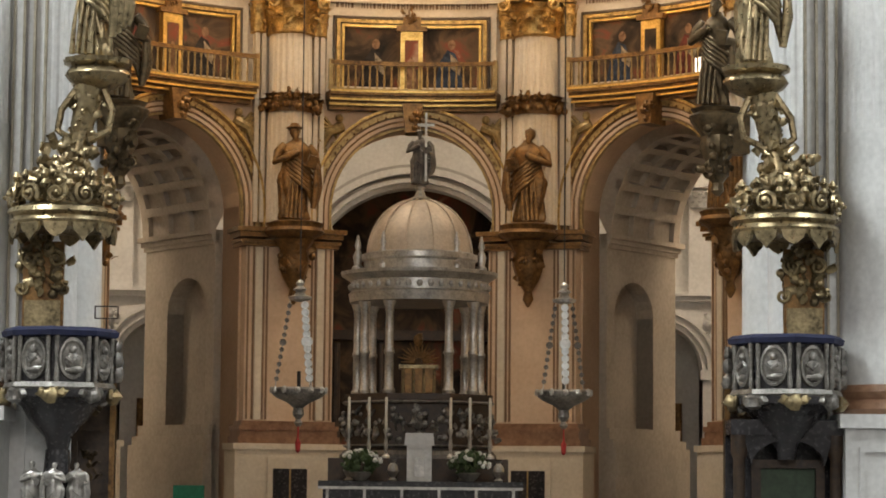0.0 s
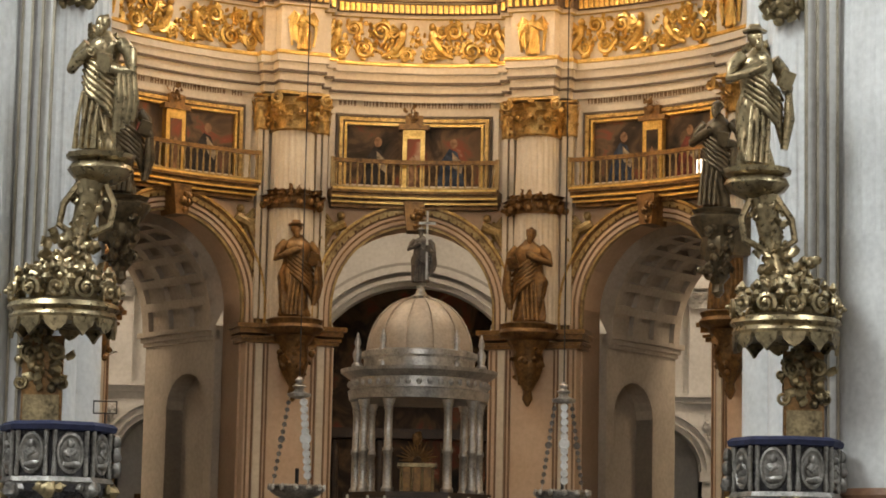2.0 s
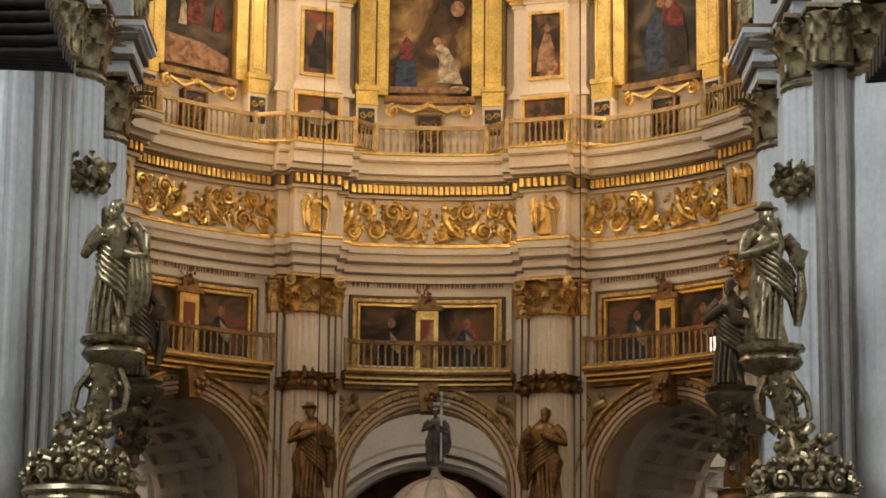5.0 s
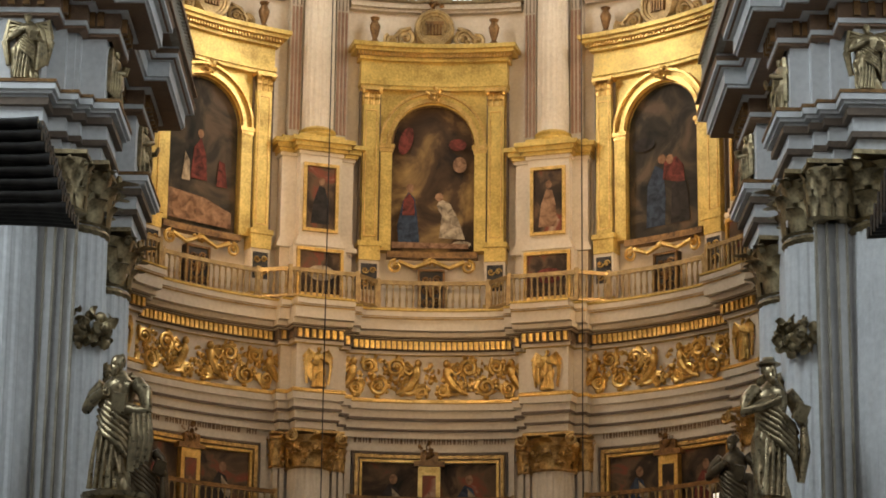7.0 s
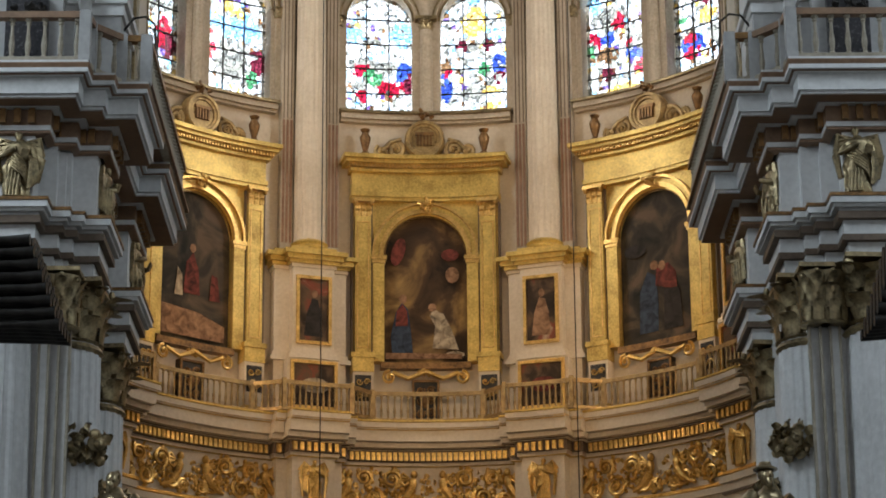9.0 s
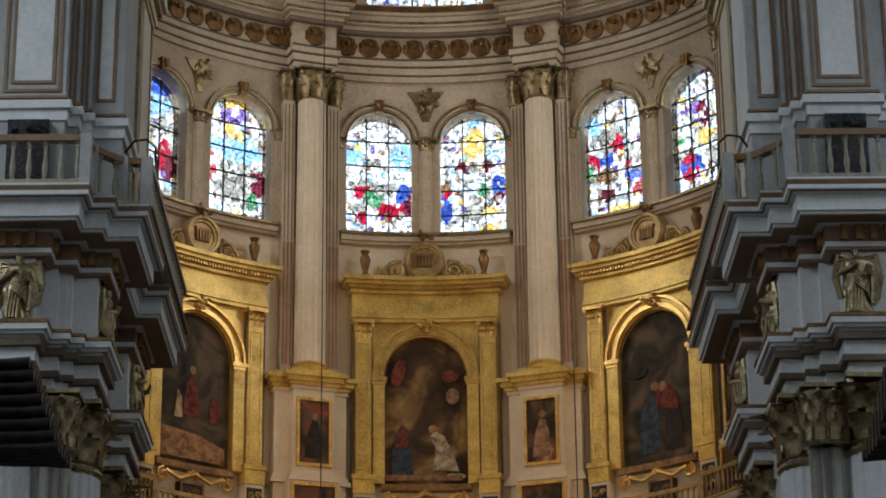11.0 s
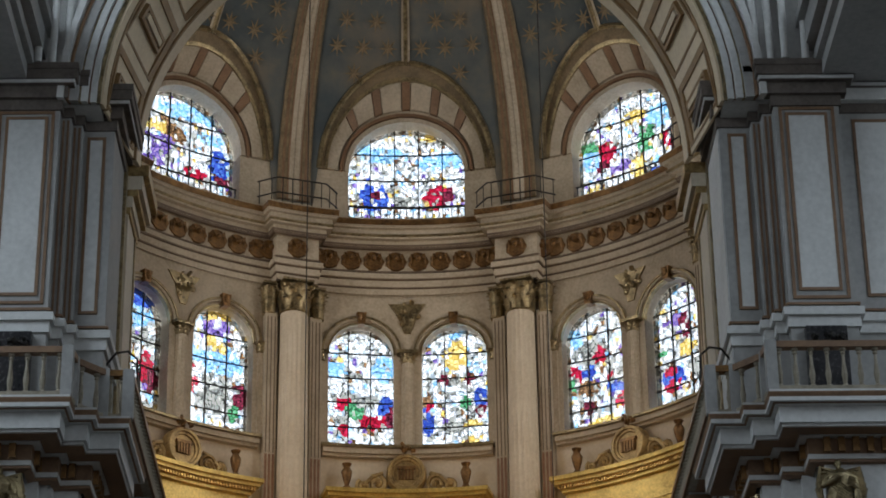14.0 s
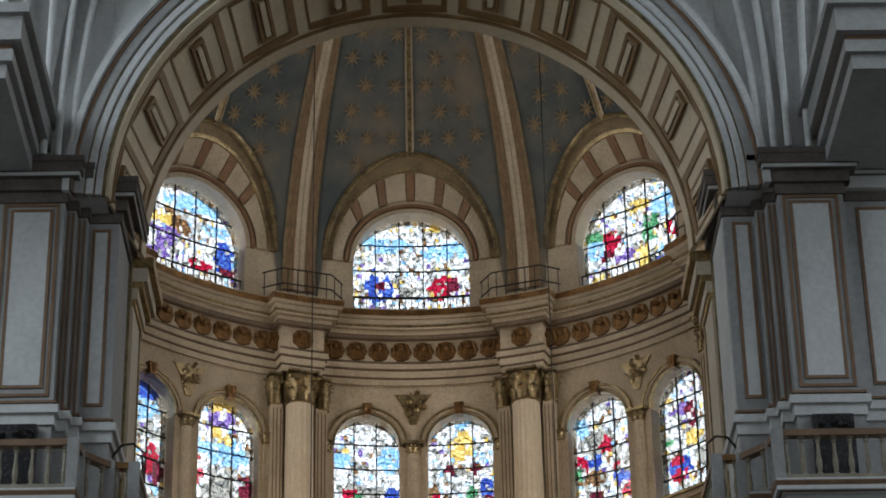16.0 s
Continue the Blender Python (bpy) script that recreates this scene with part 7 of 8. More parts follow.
for q, px, sx in ((-1, -5.80, -5.28), (1, 6.25, 5.76)):
    py = 41.25
    pu = thing("pulpit", "octagonal dark pulpit with silver medallions and navy velvet rim", "pulpit", pose(px, py, 0), "pulpits")
    o22 = Matrix()
    Shape().lathe([(0.84, 3.28), (0.84, 4.1)], 8, o22).ob("body", BLACK, pu)
    Shape().lathe([(0.88, 4.08), (0.96, 4.1), (0.98, 4.18), (0.9, 4.24), (0.5, 4.25)], 8, o22).ob("rim", NAVY, pu, "navy velvet padded rim")
    Shape().lathe([(0.9, 3.2), (0.95, 3.26), (0.9, 3.34), (0.84, 3.34)], 8, o22).ob("lower_moulding", DIMSILVER, pu)
    Shape().lathe([(0.16, 2.2), (0.22, 2.45), (0.5, 2.75), (0.62, 2.95), (0.86, 3.1), (0.88, 3.22)], 16).ob("bowl", BLACK, pu, "", 40)
    for k in range(8):
        m = pose(0, 0, 0, 0, 0, 45 * k + 22.5) @ pose(0, -0.79, 3.72)
        medallion(pu, m)
        c = pose(0, 0, 0, 0, 0, 45 * k) @ pose(0, -0.86, 0)
        for e in (-0.07, 0.07):
            Shape().lathe([(0.035, 3.34), (0.045, 3.4), (0.03, 3.7), (0.045, 4.05), (0.04, 4.1)], 8, c @ pose(e, 0, 0)).ob("colonnette", DIMSILVER, pu)
        s2 = Shape()
        s2.blob((0, -0.04, 3.12), (0.15, 0.13, 0.13), 8, 6, c, 0.5, k)
        s2.blob((0.16, 0.0, 3.16), (0.1, 0.07, 0.08), 6, 5, c, 0.5, k + 2)
        s2.blob((-0.16, 0.0, 3.16), (0.1, 0.07, 0.08), 6, 5, c, 0.5, k + 4)
        s2.ob("mask", DIMSILVER if k % 2 else OLDGOLD, pu, "silver carved mask", 50)
    s = Shape()
    for e in (-1, 1):
        for z, w in ((3.5, 0.12), (3.75, 0.1), (3.95, 0.08)):
            s.blob((e * 0.95, 0.1, z), (w, 0.1, 0.14), 7, 5, None, 0.5, int(z * 10))
    s.ob("side_ornament", DIMSILVER, pu, "silver carved side ornament", 50)
    if q < 0:
        Shape().lathe([(0.5, 0.0), (0.5, 0.3), (0.3, 0.5), (0.22, 1.2), (0.26, 1.5), (0.2, 2.25)], 16).ob("stem", BLACK, pu, "", 40)
        for k in range(3):
            a = radians(-150 + 60 * k)
            o = robed(0.8, 60 + k, slim=1.3).ob("supporting_figure", SILVER, pu, "small silver supporting figure", 60, m=pose(0.42 * math.cos(a), 0.42 * math.sin(a), 1.25))
    else:
        for x in (-0.8, 0.8):
            Shape().lathe([(0.13, 0), (0.13, 0.4), (0.09, 0.5), (0.1, 2.2), (0.14, 2.3), (0.14, 2.6)], 12, pose(x, -0.1, 0)).ob("post", DARKWOOD, pu, "dark turned wooden post", 40)
        Shape().box(-0.95, 0.95, -0.25, 0.5, 2.6, 2.85).ob("lintel", BLACK, pu)
        Shape().box(-0.4, 0.5, 0.2, 0.26, 0.2, 2.05).ob("door_leaf", DULLGREEN, pu, "dull green panelled door")
        frame_box(Shape(), -0.55, 0.65, 0.0, 2.2, 0.14, 0.12, 0.3, 1).ob("door_frame", DARKWOOD, pu)
        Shape().strip(arch(0.6, 2.1, 12, 0.42), [(x * 1.25, 2.6) for x, z in arch(0.6, 2.1, 12, 0.42)], -0.2, 0.3).ob("arched_head", BLACK, pu)
        Shape().box(-0.95, 0.95, 0.5, 0.6, 0.0, 2.6).ob("back", BLACK, pu)
    # carved back between pulpit and canopy
    bk = thing("gilt_panel", "gilt carved back panel under the pulpit canopy", "panel", pose(px + 0.38 * (1 if q > 0 else -1.0), 41.72, 0), "pulpit backs")
    Shape().box(-0.34, 0.34, 0, 0.12, 4.25, 5.75).ob("board", BRONZE, bk)
    Shape().box(-0.30, 0.30, -0.06, 0.1, 4.25, 4.75).ob("foot", OLDGOLD, bk)
    s = rosette_cluster(Shape(), (0, 0, 5.3), 0.44, 0.1, 0.5, 60, 31, 0.12)
    s.ob("carving", OLDGOLD, bk, "", 50)
    s = Shape()
    for e in (-1, 1):
        spiral(s, e * 0.36, 4.95, 0.12, 1.5, 1, 0.035, -0.02, e)
        spiral(s, e * 0.22, 5.45, 0.15, 1.5, 2, 0.04, -0.06, -e)
    s.ob("scrolls", OLDGOLD, bk)
    # canopy and tower
    ca = thing("pulpit_canopy", "gilded scrolled pulpit canopy with a tall carved crown", "canopy", pose(px, py, 0), "pulpit canopies")
    s = Shape().lathe([(0.3, 5.95), (0.7, 5.9), (0.84, 5.88), (0.9, 6.0), (0.86, 6.08), (0.94, 6.14), (0.9, 6.22), (0.6, 6.3), (0.3, 6.34)], 32)
    s.ob("disc", STATUEGOLD, ca, "", 40)
    for k in range(12):
        m = pose(0, 0, 0, 0, 0, 30 * k) @ pose(0, -0.86, 0)
        Shape().prism([(-0.2, 5.95), (0.2, 5.95), (0.17, 5.82), (0.08, 5.74), (0, 5.7 - 0.06 * (k % 2)), (-0.08, 5.74), (-0.17, 5.82)], -0.02, 0.04, m).ob("lambrequin", STATUEGOLD, ca)
        s = Shape()
        spiral(s, 0.0, 6.42, 0.17, 1.5, 1.0 + k, 0.045, -0.02, 1 if k % 2 else -1)
        s.v = [tuple(m @ Vector(p)) for p in s.v]
        s.lathe([(0.05, 6.5), (0.09, 6.58), (0.04, 6.66), (0.08, 6.74), (0.02, 6.84)], 8, m @ pose(0.2, 0.1, 0.0))
        s.ob("scroll", STATUEGOLD, ca, "", 50)
    s = rosette_cluster(Shape(), (0, 0, 6.6), 0.72, 0.72, 0.36, 150, 41, 0.13)
    s.ob("carved_crown", STATUEGOLD, ca, "", 50)
    s = rosette_cluster(Shape(), (0, 0, 7.05), 0.48, 0.48, 0.32, 70, 43, 0.12)
    s.ob("upper_crown", STATUEGOLD, ca, "", 50)
    tx = sx - px
    s = Shape().lathe([(0.34, 6.3), (0.24, 6.9), (0.16, 7.4), (0.2, 7.7), (0.24, 8.2), (0.3, 8.4)], 14, Matrix(((1, 0, tx / 2.5, -6.3 * tx / 2.5), (0, 1, 0, 0), (0, 0, 1, 0), (0, 0, 0, 1))))
    s.ob("tower", STATUEGOLD, ca, "", 50)
    s = Shape()
    for k in range(5):
        z = 7.3 + 0.24 * k
        rosette_cluster(s, (tx * (z - 6.3) / 2.5, 0, z), 0.24 + 0.05 * (k % 2), 0.24, 0.16, 16, 50 + k, 0.1)
    for e in (-1, 1):
        s.tube([(tx * 0.5 + e * 0.15, -0.1, 7.4), (tx * 0.6 + e * 0.42, -0.15, 7.55), (tx * 0.7 + e * 0.42, -0.12, 7.9), (tx * 0.8 + e * 0.2, -0.1, 8.3)], 0.06, 6)
    s.ob("tower_carving", STATUEGOLD, ca, "", 50)
    Shape().lathe([(0.2, 8.25), (0.45, 8.38), (0.54, 8.5), (0.5, 8.58), (0.42, 8.62), (0.55, 8.68), (0.57, 8.76), (0.3, 8.78)], 24, pose(tx, 0, 0), wave=0.03, waves=12).ob("bowl", STATUEGOLD, ca, "", 40)
    st = robed(2.45, 71 + q, staff=False, slim=0.76).ob("statue", STATUEGOLD, smooth=60, m=pose(sx, py, 8.78, 0, 0, 20 * q))
    tagged(st, "old-gold statue of a robed saint on the canopy tower", "statue", group="canopy statues")

# dark screens added behind the pulpits to darken the bright lower corners
for q, x0, x1 in ((-1, -6.5, -4.98), (1, 5.35, 6.75)):
    en = thing("dark_screen", "dark carved wooden screen added behind the pulpit", "enclosure", pose(0, 42.35, 0), "pulpit stairs")
    Shape().box(x0, x1, -0.06, 0.06, 0.0, 3.95 if q < 0 else 3.6).ob("board", DARKWOOD, en)
    frame_box(Shape(), x0, x1, 0.0, 3.95 if q < 0 else 3.6, 0.09, -0.12, 0.1, 1).ob("frame", BRONZE, en)
    for k in range(3):
        z = 0.5 + 1.05 * k
        w = (x1 - x0) / 2
        for c in (x0 + 0.5 * w, x0 + 1.5 * w):
            frame_box(Shape(), c - 0.3, c + 0.3, z, z + 0.9, 0.05, -0.1, -0.04, 1).ob("panel_frame", DARKWOOD, en)
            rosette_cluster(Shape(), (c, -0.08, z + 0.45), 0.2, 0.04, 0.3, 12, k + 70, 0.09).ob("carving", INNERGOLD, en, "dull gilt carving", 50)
# small reading desk on the north pulpit
ld = thing("book_stand", "thin dark metal book stand behind the pulpit", "stand", pose(-5.05, 41.3, 0))
Shape().tube([(0, 0, 4.2), (0, 0, 4.42)], 0.015, 6).ob("stem", IRON, ld)
frame_box(Shape(), -0.2, 0.2, 4.42, 4.64, 0.02, -0.02, 0.0, 1).ob("desk", IRON, ld)

# ---- tabernacle ----
TX, TY = 0.2, 58.0
tb = thing("tabernacle", "silver domed tabernacle on slender columns over the altar", "tabernacle", pose(TX, TY, 0))
Shape().lathe([(2.1, 0.9), (2.1, 1.9), (1.95, 2.0), (1.95, 2.45), (1.85, 2.55)], 8, pose(0, 0, 0, 0, 0, 22.5)).ob("base", DARKSILVER, tb)
Shape().lathe([(1.75, 2.55), (1.75, 3.6), (1.85, 3.7), (1.85, 3.84), (0.3, 3.85)], 8, pose(0, 0, 0, 0, 0, 22.5)).ob("podium", DARKWOOD, tb)
for k in range(9):
    a = radians(195 + 18.75 * k)
    rosette_cluster(Shape(), (1.72 * math.cos(a), 1.72 * math.sin(a), 3.1), 0.26, 0.1, 0.42, 16, 90 + k, 0.11).ob("relief", DIMSILVER, tb, "dim silver relief", 50)
for z, r in ((2.62, 1.82), (3.62, 1.84)):
    Shape().lathe([(r, z), (r + 0.06, z + 0.03), (r, z + 0.07)], 8, pose(0, 0, 0, 0, 0, 22.5)).ob("podium_moulding", DIMSILVER, tb)
COLT = mesh_of(Shape().lathe([(0.14, 3.85), (0.15, 3.93), (0.11, 3.98), (0.105, 4.3), (0.10, 4.74), (0.125, 4.77), (0.125, 4.83), (0.10, 4.87), (0.088, 5.70), (0.105, 5.74), (0.10, 5.8), (0.16, 5.98)], 14), "slender_column", SILVER, 40)
for x, y in ((-1.43, 0.2), (-1.1, 0.9), (-0.68, -1.2), (0.68, -1.2), (1.1, 0.9), (1.43, 0.2), (-1.25, -0.75), (1.25, -0.75)):
    piece("slender_column", COLT, tb, pose(x, y, 0))
Shape().lathe([(1.2, 5.98), (1.62, 5.99), (1.64, 6.1), (1.66, 6.2), (1.6, 6.24), (1.6, 6.48), (1.7, 6.54), (1.82, 6.62), (1.84, 6.7), (1.3, 6.72)], 40).ob("entablature", SILVER, tb, "", 30)
s = Shape()
for k in range(40):
    a = 2 * math.pi * k / 40
    s.blob((1.61 * math.cos(a), 1.61 * math.sin(a), 6.36), (0.07, 0.07, 0.08), 6, 4)
s.ob("frieze_beads", SILVER, tb)
Shape().lathe([(1.3, 6.7), (1.3, 6.95), (1.36, 7.0), (1.36, 7.12), (1.24, 7.16)], 32).ob("drum", SILVER, tb, "", 30)
Shape().lathe([(1.24 * math.cos(t), 7.14 + 1.3 * math.sin(t)) for t in np.linspace(0, 1.42, 12)], 48, wave=0.008, waves=12).ob("dome", SILVERWARM, tb, "warm-toned ribbed silver dome", 60)
for k in range(12):
    a = 2 * math.pi * (k + 0.5) / 12
    Shape().tube([(1.25 * math.cos(t) * math.cos(a), 1.25 * math.cos(t) * math.sin(a), 7.15 + 1.31 * math.sin(t)) for t in np.linspace(0, 1.42, 10)], 0.022, 5).ob("dome_rib", SILVERWARM, tb)
Shape().lathe([(0.22, 8.4), (0.26, 8.46), (0.14, 8.52), (0.08, 8.66), (0.13, 8.72), (0.04, 8.85)], 14).ob("finial_base", SILVER, tb, "", 40)
for x in (-1.45, -0.85, 0.85, 1.45):
    Shape().lathe([(0.13, 6.7), (0.13, 6.85), (0.08, 6.9), (0.12, 7.1), (0.05, 7.25), (0.08, 7.35), (0.02, 7.6)], 10, pose(x, -0.9 if abs(x) < 1 else 0.1, 0)).ob("pinnacle", SILVER, tb, "", 40)
fs = robed(1.3, 90, slim=1.0).ob("statue", DARKSILVER, smooth=60, m=pose(TX, TY, 8.8))
tagged(fs, "small dark silver statue holding a cross on the tabernacle dome", "statue")
cr = thing("cross", "pale metal staff cross held by the dome statue", "cross", pose(TX + 0.12, TY - 0.25, 8.85))
Shape().box(-0.025, 0.025, -0.02, 0.02, 0.0, 1.62).ob("upright", LINEN, cr)
Shape().box(-0.2, 0.2, -0.02, 0.02, 1.3, 1.36).ob("arm", LINEN, cr)
sh = thing("shrine", "gilded shrine with a sunburst inside the tabernacle", "shrine", pose(TX, TY, 3.85))
Shape().box(-0.4, 0.4, -0.35, 0.35, 0.05, 0.62).ob("box", BRONZE, sh)
Shape().box(-0.46, 0.46, -0.4, 0.4, 0.62, 0.7).ob("lid", OLDGOLD, sh)
for x in (-0.36, -0.12, 0.12, 0.36):
    Shape().lathe([(0.035, 0.05), (0.03, 0.6)], 8, pose(x, -0.38, 0)).ob("colonnette", OLDGOLD, sh)
s = Shape()
for k in range(15):
    a = math.pi * k / 14
    s.tube([(0.1 * math.cos(a), 0, 0.78 + 0.1 * math.sin(a)), ((0.42 + 0.08 * (k % 2)) * math.cos(a), 0, 0.78 + (0.42 + 0.08 * (k % 2)) * math.sin(a))], lambda t: 0.05 - 0.035 * t, 5)
s.blob((0, 0, 1.3), (0.12, 0.1, 0.16), 8, 6, None, 0.3)
s.ob("sunburst", BRONZE, sh, "dull gilt sunburst")
# altar
alr = thing("altar", "black marble altar table with silver mouldings", "altar", pose(0.25, 54.2, 0))
Shape().box(-2.1, 2.1, -0.5, 0.5, 0.9, 1.7).ob("body", BLACK, alr)
Shape().box(-2.2, 2.2, -0.6, 0.6, 1.72, 1.84).ob("tabletop", BLACK, alr)
Shape().box(-2.2, 2.2, -0.62, -0.55, 1.66, 1.72).ob("edge_moulding", SILVER, alr)
for x in (-2.0, -1.2, -0.4, 0.4, 1.2, 2.0):
    Shape().box(x - 0.03, x + 0.03, -0.54, -0.48, 0.9, 1.66).ob("panel_strip", SILVER, alr)
tk = thing("altar_tabernacle", "white marble tabernacle house with an arched door", "tabernacle", pose(0.22, 54.4, 1.84))
Shape().box(-0.27, 0.27, -0.2, 0.2, 0, 0.78).ob("body", LINEN, tk)
Shape().prism([(-0.33, 0.78), (0.33, 0.78), (0.3, 1.05), (-0.3, 1.05)], -0.25, 0.25).ob("top", WHITE, tk)
Shape().prism(arch(0.11, 0.42, 10, foot=0.1), -0.225, -0.19).ob("door_leaf", SILVER, tk)
Shape().prism([(-0.25, 0.7), (0.25, 0.7), (0, 0.86)], -0.24, -0.19).ob("gable", WHITE, tk)
CAND = mesh_of(Shape().lathe([(0.1, 0), (0.1, 0.05), (0.03, 0.12), (0.05, 0.3), (0.025, 0.5), (0.06, 0.62), (0.06, 0.66)], 10), "stick", SILVER, 40)
CANDLE = mesh_of(Shape().lathe([(0.032, 0.66), (0.032, 1.35), (0.01, 1.37)], 8), "candle", WAX)
for x in (-1.55, -1.1, -0.72, 0.72, 1.15, 1.6):
    c = thing("candlestick", "silver candlestick with a tall pale candle", "candlestick", pose(TX + x, 55.6, 2.35), "altar candlesticks")
    piece("stick", CAND, c, Matrix())
    piece("candle", CANDLE, c, Matrix())
sf = Shape().box(-2.0, 2.0, -0.25, 0.25, 0.9, 2.35).ob("retable_shelf", DARKWOOD, m=pose(TX, 55.6, 0))
tagged(sf, "dark wooden shelf behind the altar", "shelf")
rng = random.Random(8)
for x in (-1.05, 1.3):
    fl = thing("flower_arrangement", "white flowers and green leaves in a low silver bowl", "flowers", pose(x, 54.1, 1.84), "altar flowers")
    Shape().lathe([(0.1, 0), (0.2, 0.1), (0.25, 0.18), (0.2, 0.2)], 12).ob("bowl", SILVER, fl)
    s = rosette_cluster(Shape(), (0, 0, 0.38), 0.42, 0.3, 0.26, 110, int(x * 10) + 40, 0.08)
    s.ob("leaves", LEAF, fl)
    s = Shape()
    for k in range(34):
        a, b = rng.uniform(0, 6.28), rng.uniform(-0.2, 1.4)
        s.blob((0.44 * math.cos(a) * math.cos(b), 0.32 * math.sin(a) * math.cos(b), 0.38 + 0.28 * math.sin(b)), 0.05, 6, 4, None, 0.4, k)
    s.ob("blossoms", PETAL, fl)
for x in (-0.55, 0.95, 1.75, -1.5):
    v = thing("vase", "small silver vase on the altar", "vase", pose(TX + x, 54.3, 1.84), "altar vases")
    Shape().lathe([(0.08, 0), (0.1, 0.03), (0.05, 0.08), (0.13, 0.22), (0.1, 0.34), (0.05, 0.4), (0.08, 0.46)], 12).ob("body", SILVER, v, "", 40)

# ---- sanctuary lamps ----
for lx in (-2.32, 3.22):
    lp = thing("sanctuary_lamp", "silver hanging sanctuary lamp with disc chains and red tassel", "lamp", pose(lx, 52.0, 0), "sanctuary lamps")
    Shape().lathe([(0.04, 2.95), (0.09, 3.02), (0.05, 3.1), (0.12, 3.2), (0.1, 3.34), (0.22, 3.44), (0.44, 3.54), (0.54, 3.62), (0.56, 3.72), (0.5, 3.76), (0.46, 3.7), (0.3, 3.66)], 24, wave=0.03, waves=12).ob("bowl", DIMSILVER, lp, "", 40)
    for k in range(12):
        a = math.pi * k / 6
        Shape().blob((0.56 * math.cos(a), 0.56 * math.sin(a), 3.7), (0.06, 0.06, 0.07), 7, 5, None, 0.4, k).ob("bowl_mask", SILVER, lp)
    Shape().lathe([(0.03, 5.55), (0.22, 5.6), (0.24, 5.66), (0.12, 5.7), (0.08, 5.76), (0.14, 5.82), (0.06, 5.88), (0.09, 5.95), (0.03, 6.02)], 16, wave=0.06, waves=6).ob("crown", SILVER, lp, "", 40)
    for k in range(3):
        a = radians(-60 + 120 * k + (-30 if lx > 0 else 0))
        p0, p1 = Vector((0.2 * math.cos(a), 0.2 * math.sin(a), 5.58)), Vector((0.5 * math.cos(a), 0.5 * math.sin(a), 3.74))
        ch = Shape().tube([p0, p1], 0.012, 5).ob("chain", SILVER, lp)
        for j in range(11):
            c = p0.lerp(p1, (j + 0.7) / 12)
            # One chain's discs are coloured as lit, the other two as dim.
            r = (0.125 if j == 5 else 0.085) * (1.0 if k == 0 else 0.62)
            Shape().lathe([(0.45 * r, 0.0), (0.6 * r, -0.03), (r, -0.01), (0.9 * r, 0.03), (0.5 * r, 0.02)], 12, Matrix.Translation(c) @ pose(0, 0, 0, 90)).ob("disc", LINEN if k == 0 else DARKSILVER, ch)
    Shape().lathe([(0.01, 2.4), (0.05, 2.45), (0.06, 2.62), (0.02, 2.7), (0.015, 2.96)], 8).ob("tassel", RED, lp, "red tassel")
    Shape().tube([(0, 0, 3.76), (0, 0, 4.1)], 0.04, 8).ob("oil_glass", IRON, lp)
    Shape().tube([(0, 0, 5.9), (0, 0, 45.5)], 0.013, 6).ob("cord", IRON, lp, "long dark hanging cord")

# green-covered chair back seen over the floor
gc = thing("armchair", "green cloth-covered chair back near the presbytery", "chair", pose(-5.1, 58.0, 0.9))
Shape().box(-0.36, 0.36, -0.05, 0.05, 0.0, 0.82).ob("backrest", GREEN, gc)
Shape().box(-0.36, 0.36, -0.5, 0.0, 0.35, 0.47).ob("seat", GREEN, gc)

# ---- organ trumpets at the nave's sides ----
PIPE = [mesh_of(Shape().lathe([(0.03, 0), (0.045, 0.7 * l), (0.06, 0.9 * l), (0.085, l)], 10, pose(0, 0, 0, 0, 90, 0)), "pipe", IRON, 40) for l in (2.2, 2.6, 3.0, 3.4)]
for q in (-1, 1):
    og = thing("organ_pipes", "dark horizontal organ trumpet pipes", "organ", None, "organ trumpets")
    for r in range(8):
        for k in range(5):
            tip = (4.62 + 0.06 * r) if q < 0 else (5.62 + 0.05 * r)
            y = 30 + 0.24 * k
            m = pose(q * (tip + 3.0), y, 10.45 + 0.16 * r + 0.02 * k, 0, 0, 0 if q < 0 else 180)
            piece("pipe", PIPE[2], og, m)
    Shape().box(*sorted((q * 7.2, q * 9.0)), 29.8, 31.4, 10.2, 11.9).ob("windchest", IRON, og)

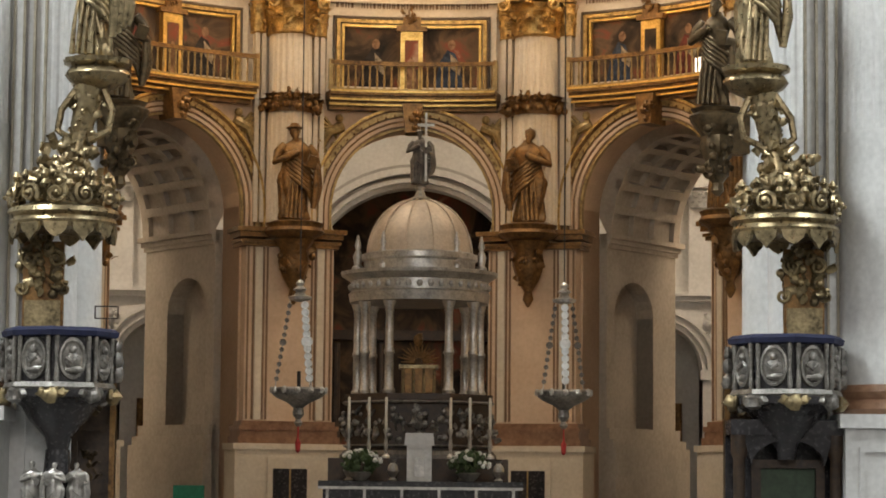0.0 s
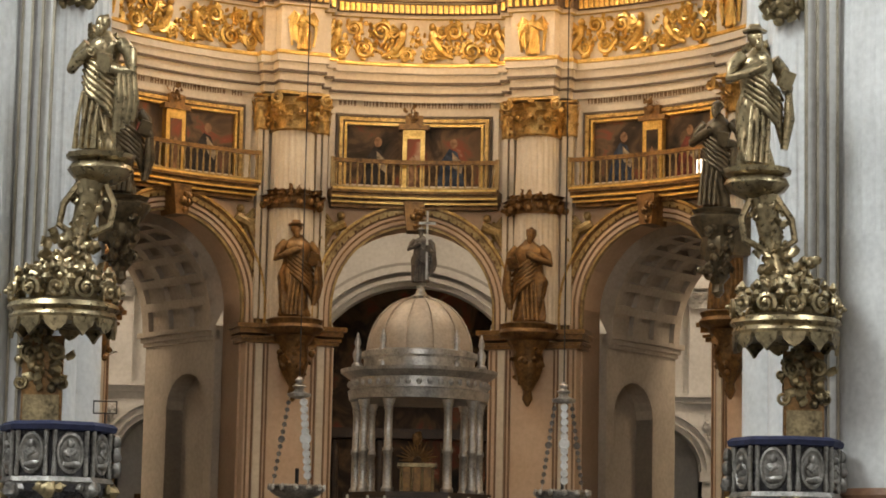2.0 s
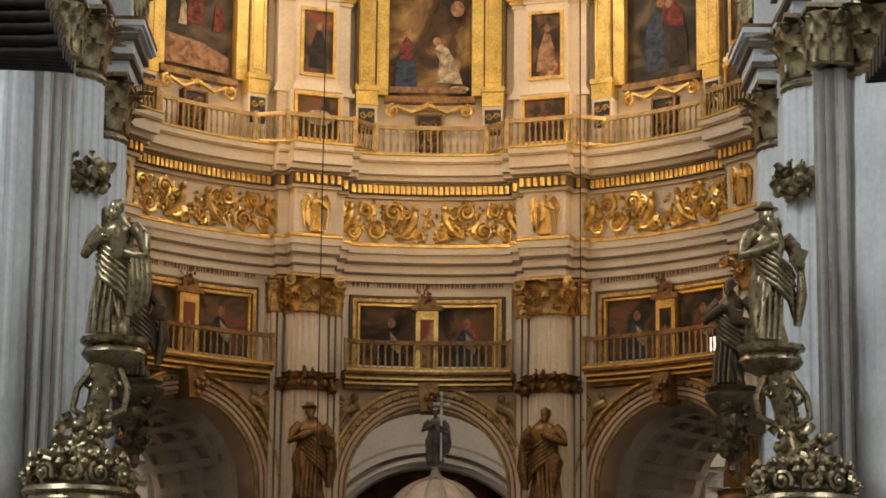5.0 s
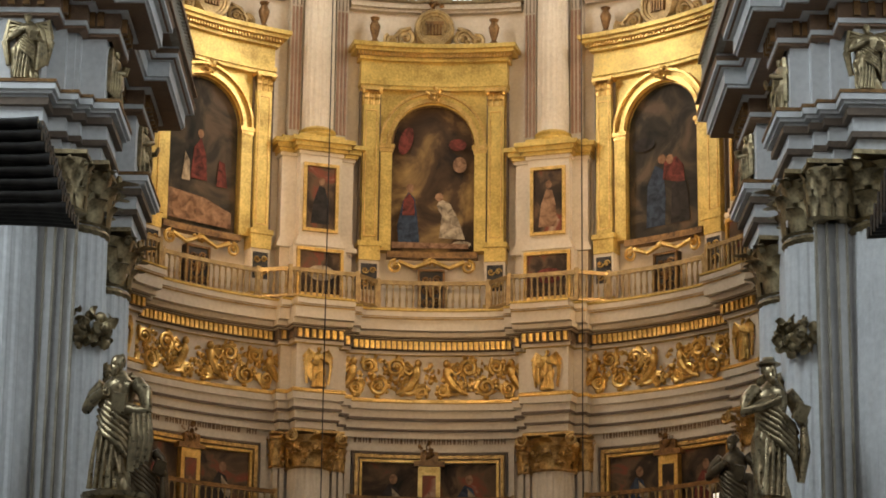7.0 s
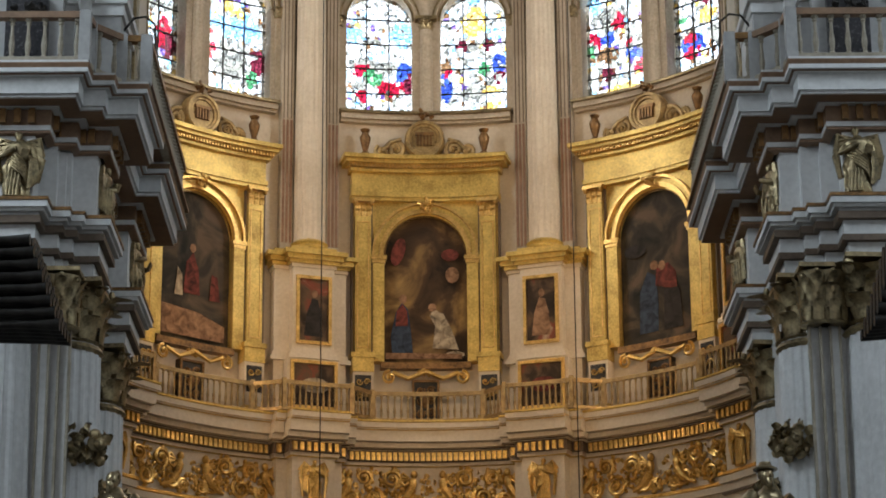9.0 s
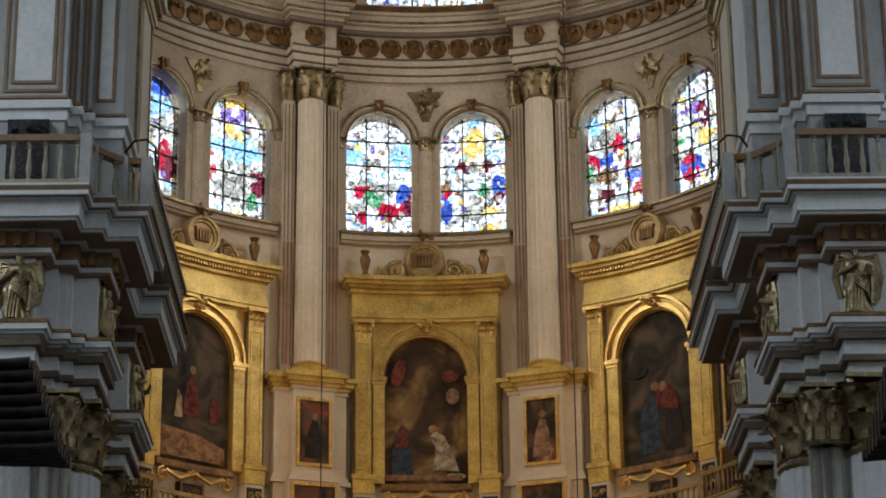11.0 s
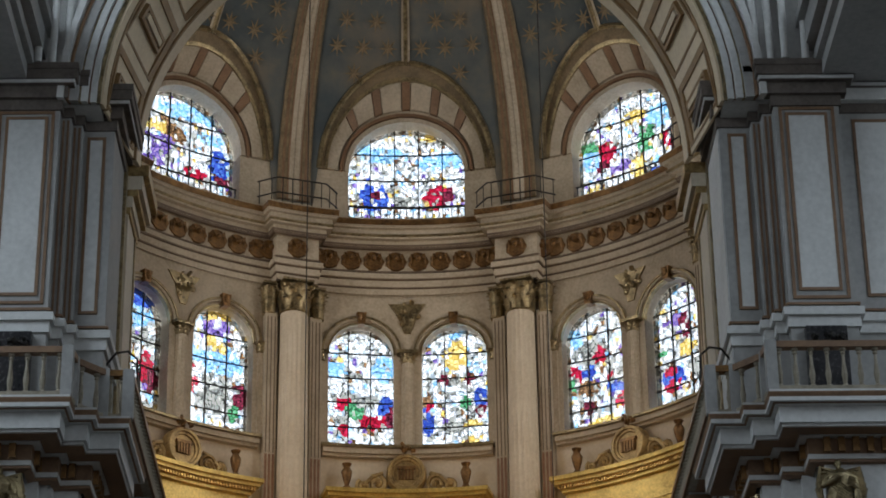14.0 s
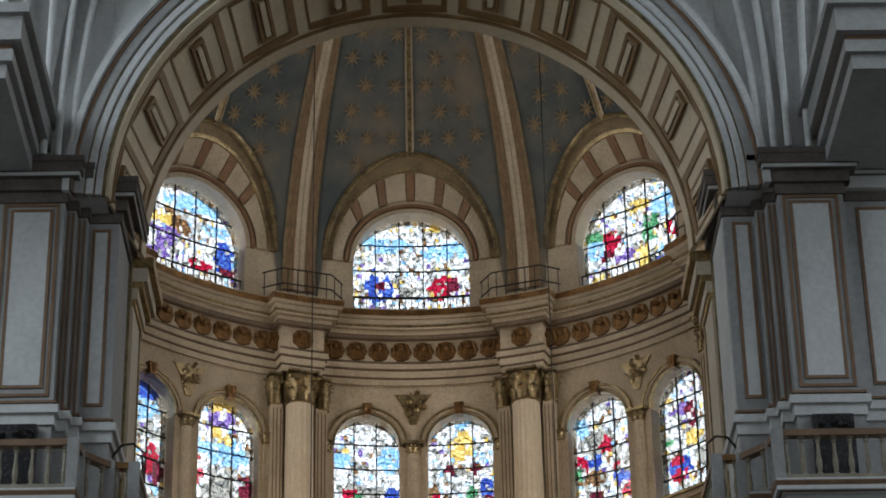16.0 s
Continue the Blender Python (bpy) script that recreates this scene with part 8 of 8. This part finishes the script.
# ---- ambulatory behind the arches ----
for q in (-1, 1):
    s = holed_wall(5.2, 16.0, 0.0, 16.0, arch(1.35, 5.3, 16, cx=7.35, foot=0.0), 0.0, 0.8, 2)
    s.v = [(q * x, y, z) for x, y, z in s.v]
    w = s.ob("wall_chapel_%d" % (1 if q < 0 else 2), WHITE, m=pose(0, 74.0, 0))
    tagged(w, "pale ambulatory wall with an arched chapel opening", "wall", kind="structure")
    tr = thing("chapel_trim", "pale moulded archivolt, cornice and pilaster on the ambulatory wall", "trim", pose(0, 74.0, 0), kind="structure")
    for a, b, d in ((1.35, 1.5, 0.12), (1.5, 1.72, 0.2), (1.72, 1.82, 0.28)):
        s = Shape().strip(arch(a, 5.3, 16, cx=7.35 * q), arch(b, 5.3, 16, cx=7.35 * q), -d, 0.02)
        s.ob("archivolt", WHITE, tr)
    for z0, z1, d in ((7.35, 7.5, 0.2), (7.5, 7.62, 0.3), (10.6, 10.75, 0.2), (10.75, 11.0, 0.4), (5.15, 5.3, 0.25)):
        if z0 > 6:
            Shape().box(*sorted((q * 5.2, q * 12)), -d, 0.0, z0, z1).ob("cornice", WHITE, tr)
    for x in (8.95, 6.0):
        Shape().box(*sorted((q * (x - 0.25), q * (x + 0.25))), -0.22, 0, 0, 5.15).ob("pilaster", WHITE, tr)
        Shape().box(*sorted((q * (x - 0.33), q * (x + 0.33))), -0.3, 0, 5.0, 5.3).ob("impost", WHITE, tr)
    for x in (7.2, 8.6):
        Shape().box(*sorted((q * (x - 0.3), q * (x + 0.3))), -0.18, 0, 7.62, 10.2).ob("upper_pilaster", WHITE, tr)
        capital(0.26, 0.5).ob("capital", WHITE, tr, m=pose(q * x, -0.05, 10.15))
    s = rosette_cluster(Shape(), (q * 9.0, -0.15, 6.6), 0.35, 0.1, 0.35, 24, 5, 0.12)
    s.ob("carved_shield", WHITE, tr)
    rt = thing("chapel_altarpiece", "dim gilded altarpiece inside a dark side chapel", "altarpiece", pose(q * 7.35, 76.6, 0), "chapel altarpieces")
    Shape().box(-1.6, 1.6, 0, 0.3, 0, 6.5).ob("backing", OIL, rt)
    for x in (-0.9, 0.9):
        Shape().lathe([(0.14, 0.8), (0.12, 4.4)], 10, pose(x, -0.2, 0)).ob("column", BRONZE, rt)
    Shape().box(-0.6, 0.6, -0.1, 0.0, 1.6, 4.0).ob("canvas", OIL, rt)
inn = arch(3.4, 7.4, 24)
s = Shape().strip(inn, [(x, 16.0) for x, z in inn], 0.0, 0.6)
for q in (-1, 1):
    s.box(*sorted((q * 3.4, q * 5.2)), 0.0, 0.6, 0, 16.0)
w = s.ob("wall_axial_chapel", WHITE, m=pose(0.1, 75.0, 0))
tagged(w, "pale wall with a wide arch to the axial chapel", "wall", kind="structure")
tr = thing("axial_arch_trim", "pale moulded ribs of the axial chapel arch", "trim", pose(0.1, 75.0, 0), kind="structure")
for a, b, d, mat in ((3.4, 3.55, 0.12, WHITE), (3.55, 3.68, 0.3, WHITE), (3.68, 3.8, 0.18, GREY), (3.8, 4.0, 0.4, WHITE), (4.0, 4.1, 0.3, GREY)):
    Shape().strip(arch(a, 7.4, 24), arch(b, 7.4, 24), -d, 0.02).ob("archivolt", mat, tr)
ax = thing("axial_altarpiece", "dark carved altarpiece with paintings in the axial chapel", "altarpiece", pose(0.1, 77.3, 0))
Shape().box(-3.6, 3.6, 0, 0.4, 0, 11.2).ob("backing", OIL, ax)
for x in (-2.4, -1.0, 1.0, 2.4):
    Shape().lathe([(0.16, 1.5), (0.13, 6.2)], 10, pose(x, -0.2, 0)).ob("column", DARKWOOD, ax)
Shape().box(-2.8, 2.8, -0.3, 0.0, 6.3, 6.6).ob("cornice", DARKWOOD, ax)

# ---- floodlights on the gallery floors ----
glow, gt, gb = material("lit_floodlight_glass")
gt.nodes.remove(gb)
ge = node(gt, "ShaderNodeEmission", Strength=5.0)
ge.inputs[0].default_value = (1.0, 0.86, 0.7, 1)
gt.links.new(ge.outputs[0], gt.nodes["Material Output"].inputs[0])
for q in (-1, 1):
    for phi, r, z in ((48.0, R - 0.3, 12.46), (54.0, R - 0.35, 18.48)):
        fl = thing("floodlight", "lit floodlight on the gallery floor behind the balusters", "floodlight", at(q * phi, r, z), "gallery floodlights")
        Shape().box(-0.34, 0.34, 0.0, 0.12, 0.08, 0.56).ob("housing", IRON, fl)
        Shape().box(-0.29, 0.29, -0.02, 0.01, 0.13, 0.51).ob("lens", glow, fl, "glowing glass lens")
        Shape().box(-0.2, 0.2, 0.0, 0.1, 0.0, 0.08).ob("foot", IRON, fl)

# second statue on each pier, on a carved bracket at the inner face
for q in (-1, 1):
    x, y = AX + q * 5.72, 47.2
    br = thing("bracket", "dark old-gold carved conical bracket on the inner pier face", "bracket", pose(x, y, 0), "inner brackets")
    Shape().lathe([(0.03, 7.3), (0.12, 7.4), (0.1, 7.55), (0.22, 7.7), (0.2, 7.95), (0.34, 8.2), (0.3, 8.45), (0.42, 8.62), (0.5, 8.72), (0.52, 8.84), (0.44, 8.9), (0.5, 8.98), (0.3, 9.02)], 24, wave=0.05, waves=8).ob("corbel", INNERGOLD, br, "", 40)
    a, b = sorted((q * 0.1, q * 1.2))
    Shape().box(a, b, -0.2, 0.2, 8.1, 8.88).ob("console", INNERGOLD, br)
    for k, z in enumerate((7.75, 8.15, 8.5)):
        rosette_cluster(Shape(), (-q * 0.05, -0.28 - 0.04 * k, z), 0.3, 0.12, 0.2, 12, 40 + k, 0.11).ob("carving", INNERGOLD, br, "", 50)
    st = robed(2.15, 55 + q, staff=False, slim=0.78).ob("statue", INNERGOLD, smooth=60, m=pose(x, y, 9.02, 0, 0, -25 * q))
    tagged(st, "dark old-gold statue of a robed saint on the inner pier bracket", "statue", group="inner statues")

# leafy filling between the scrolls of the lower frieze
for i, phi in enumerate(MID):
    fl = thing("frieze_leaves", "gilded leaf filling between the frieze scrolls", "ornament", None, "frieze leaves")
    for k, c in enumerate((-2.3, -1.2, 0.0, 1.2, 2.3)):
        rosette_cluster(Shape(), (c, -0.2, 16.72), 0.28, 0.03, 0.42, 16, 10 * i + k, 0.1).bend(phi).ob("leaf_spray", GOLD, fl, "", 50)
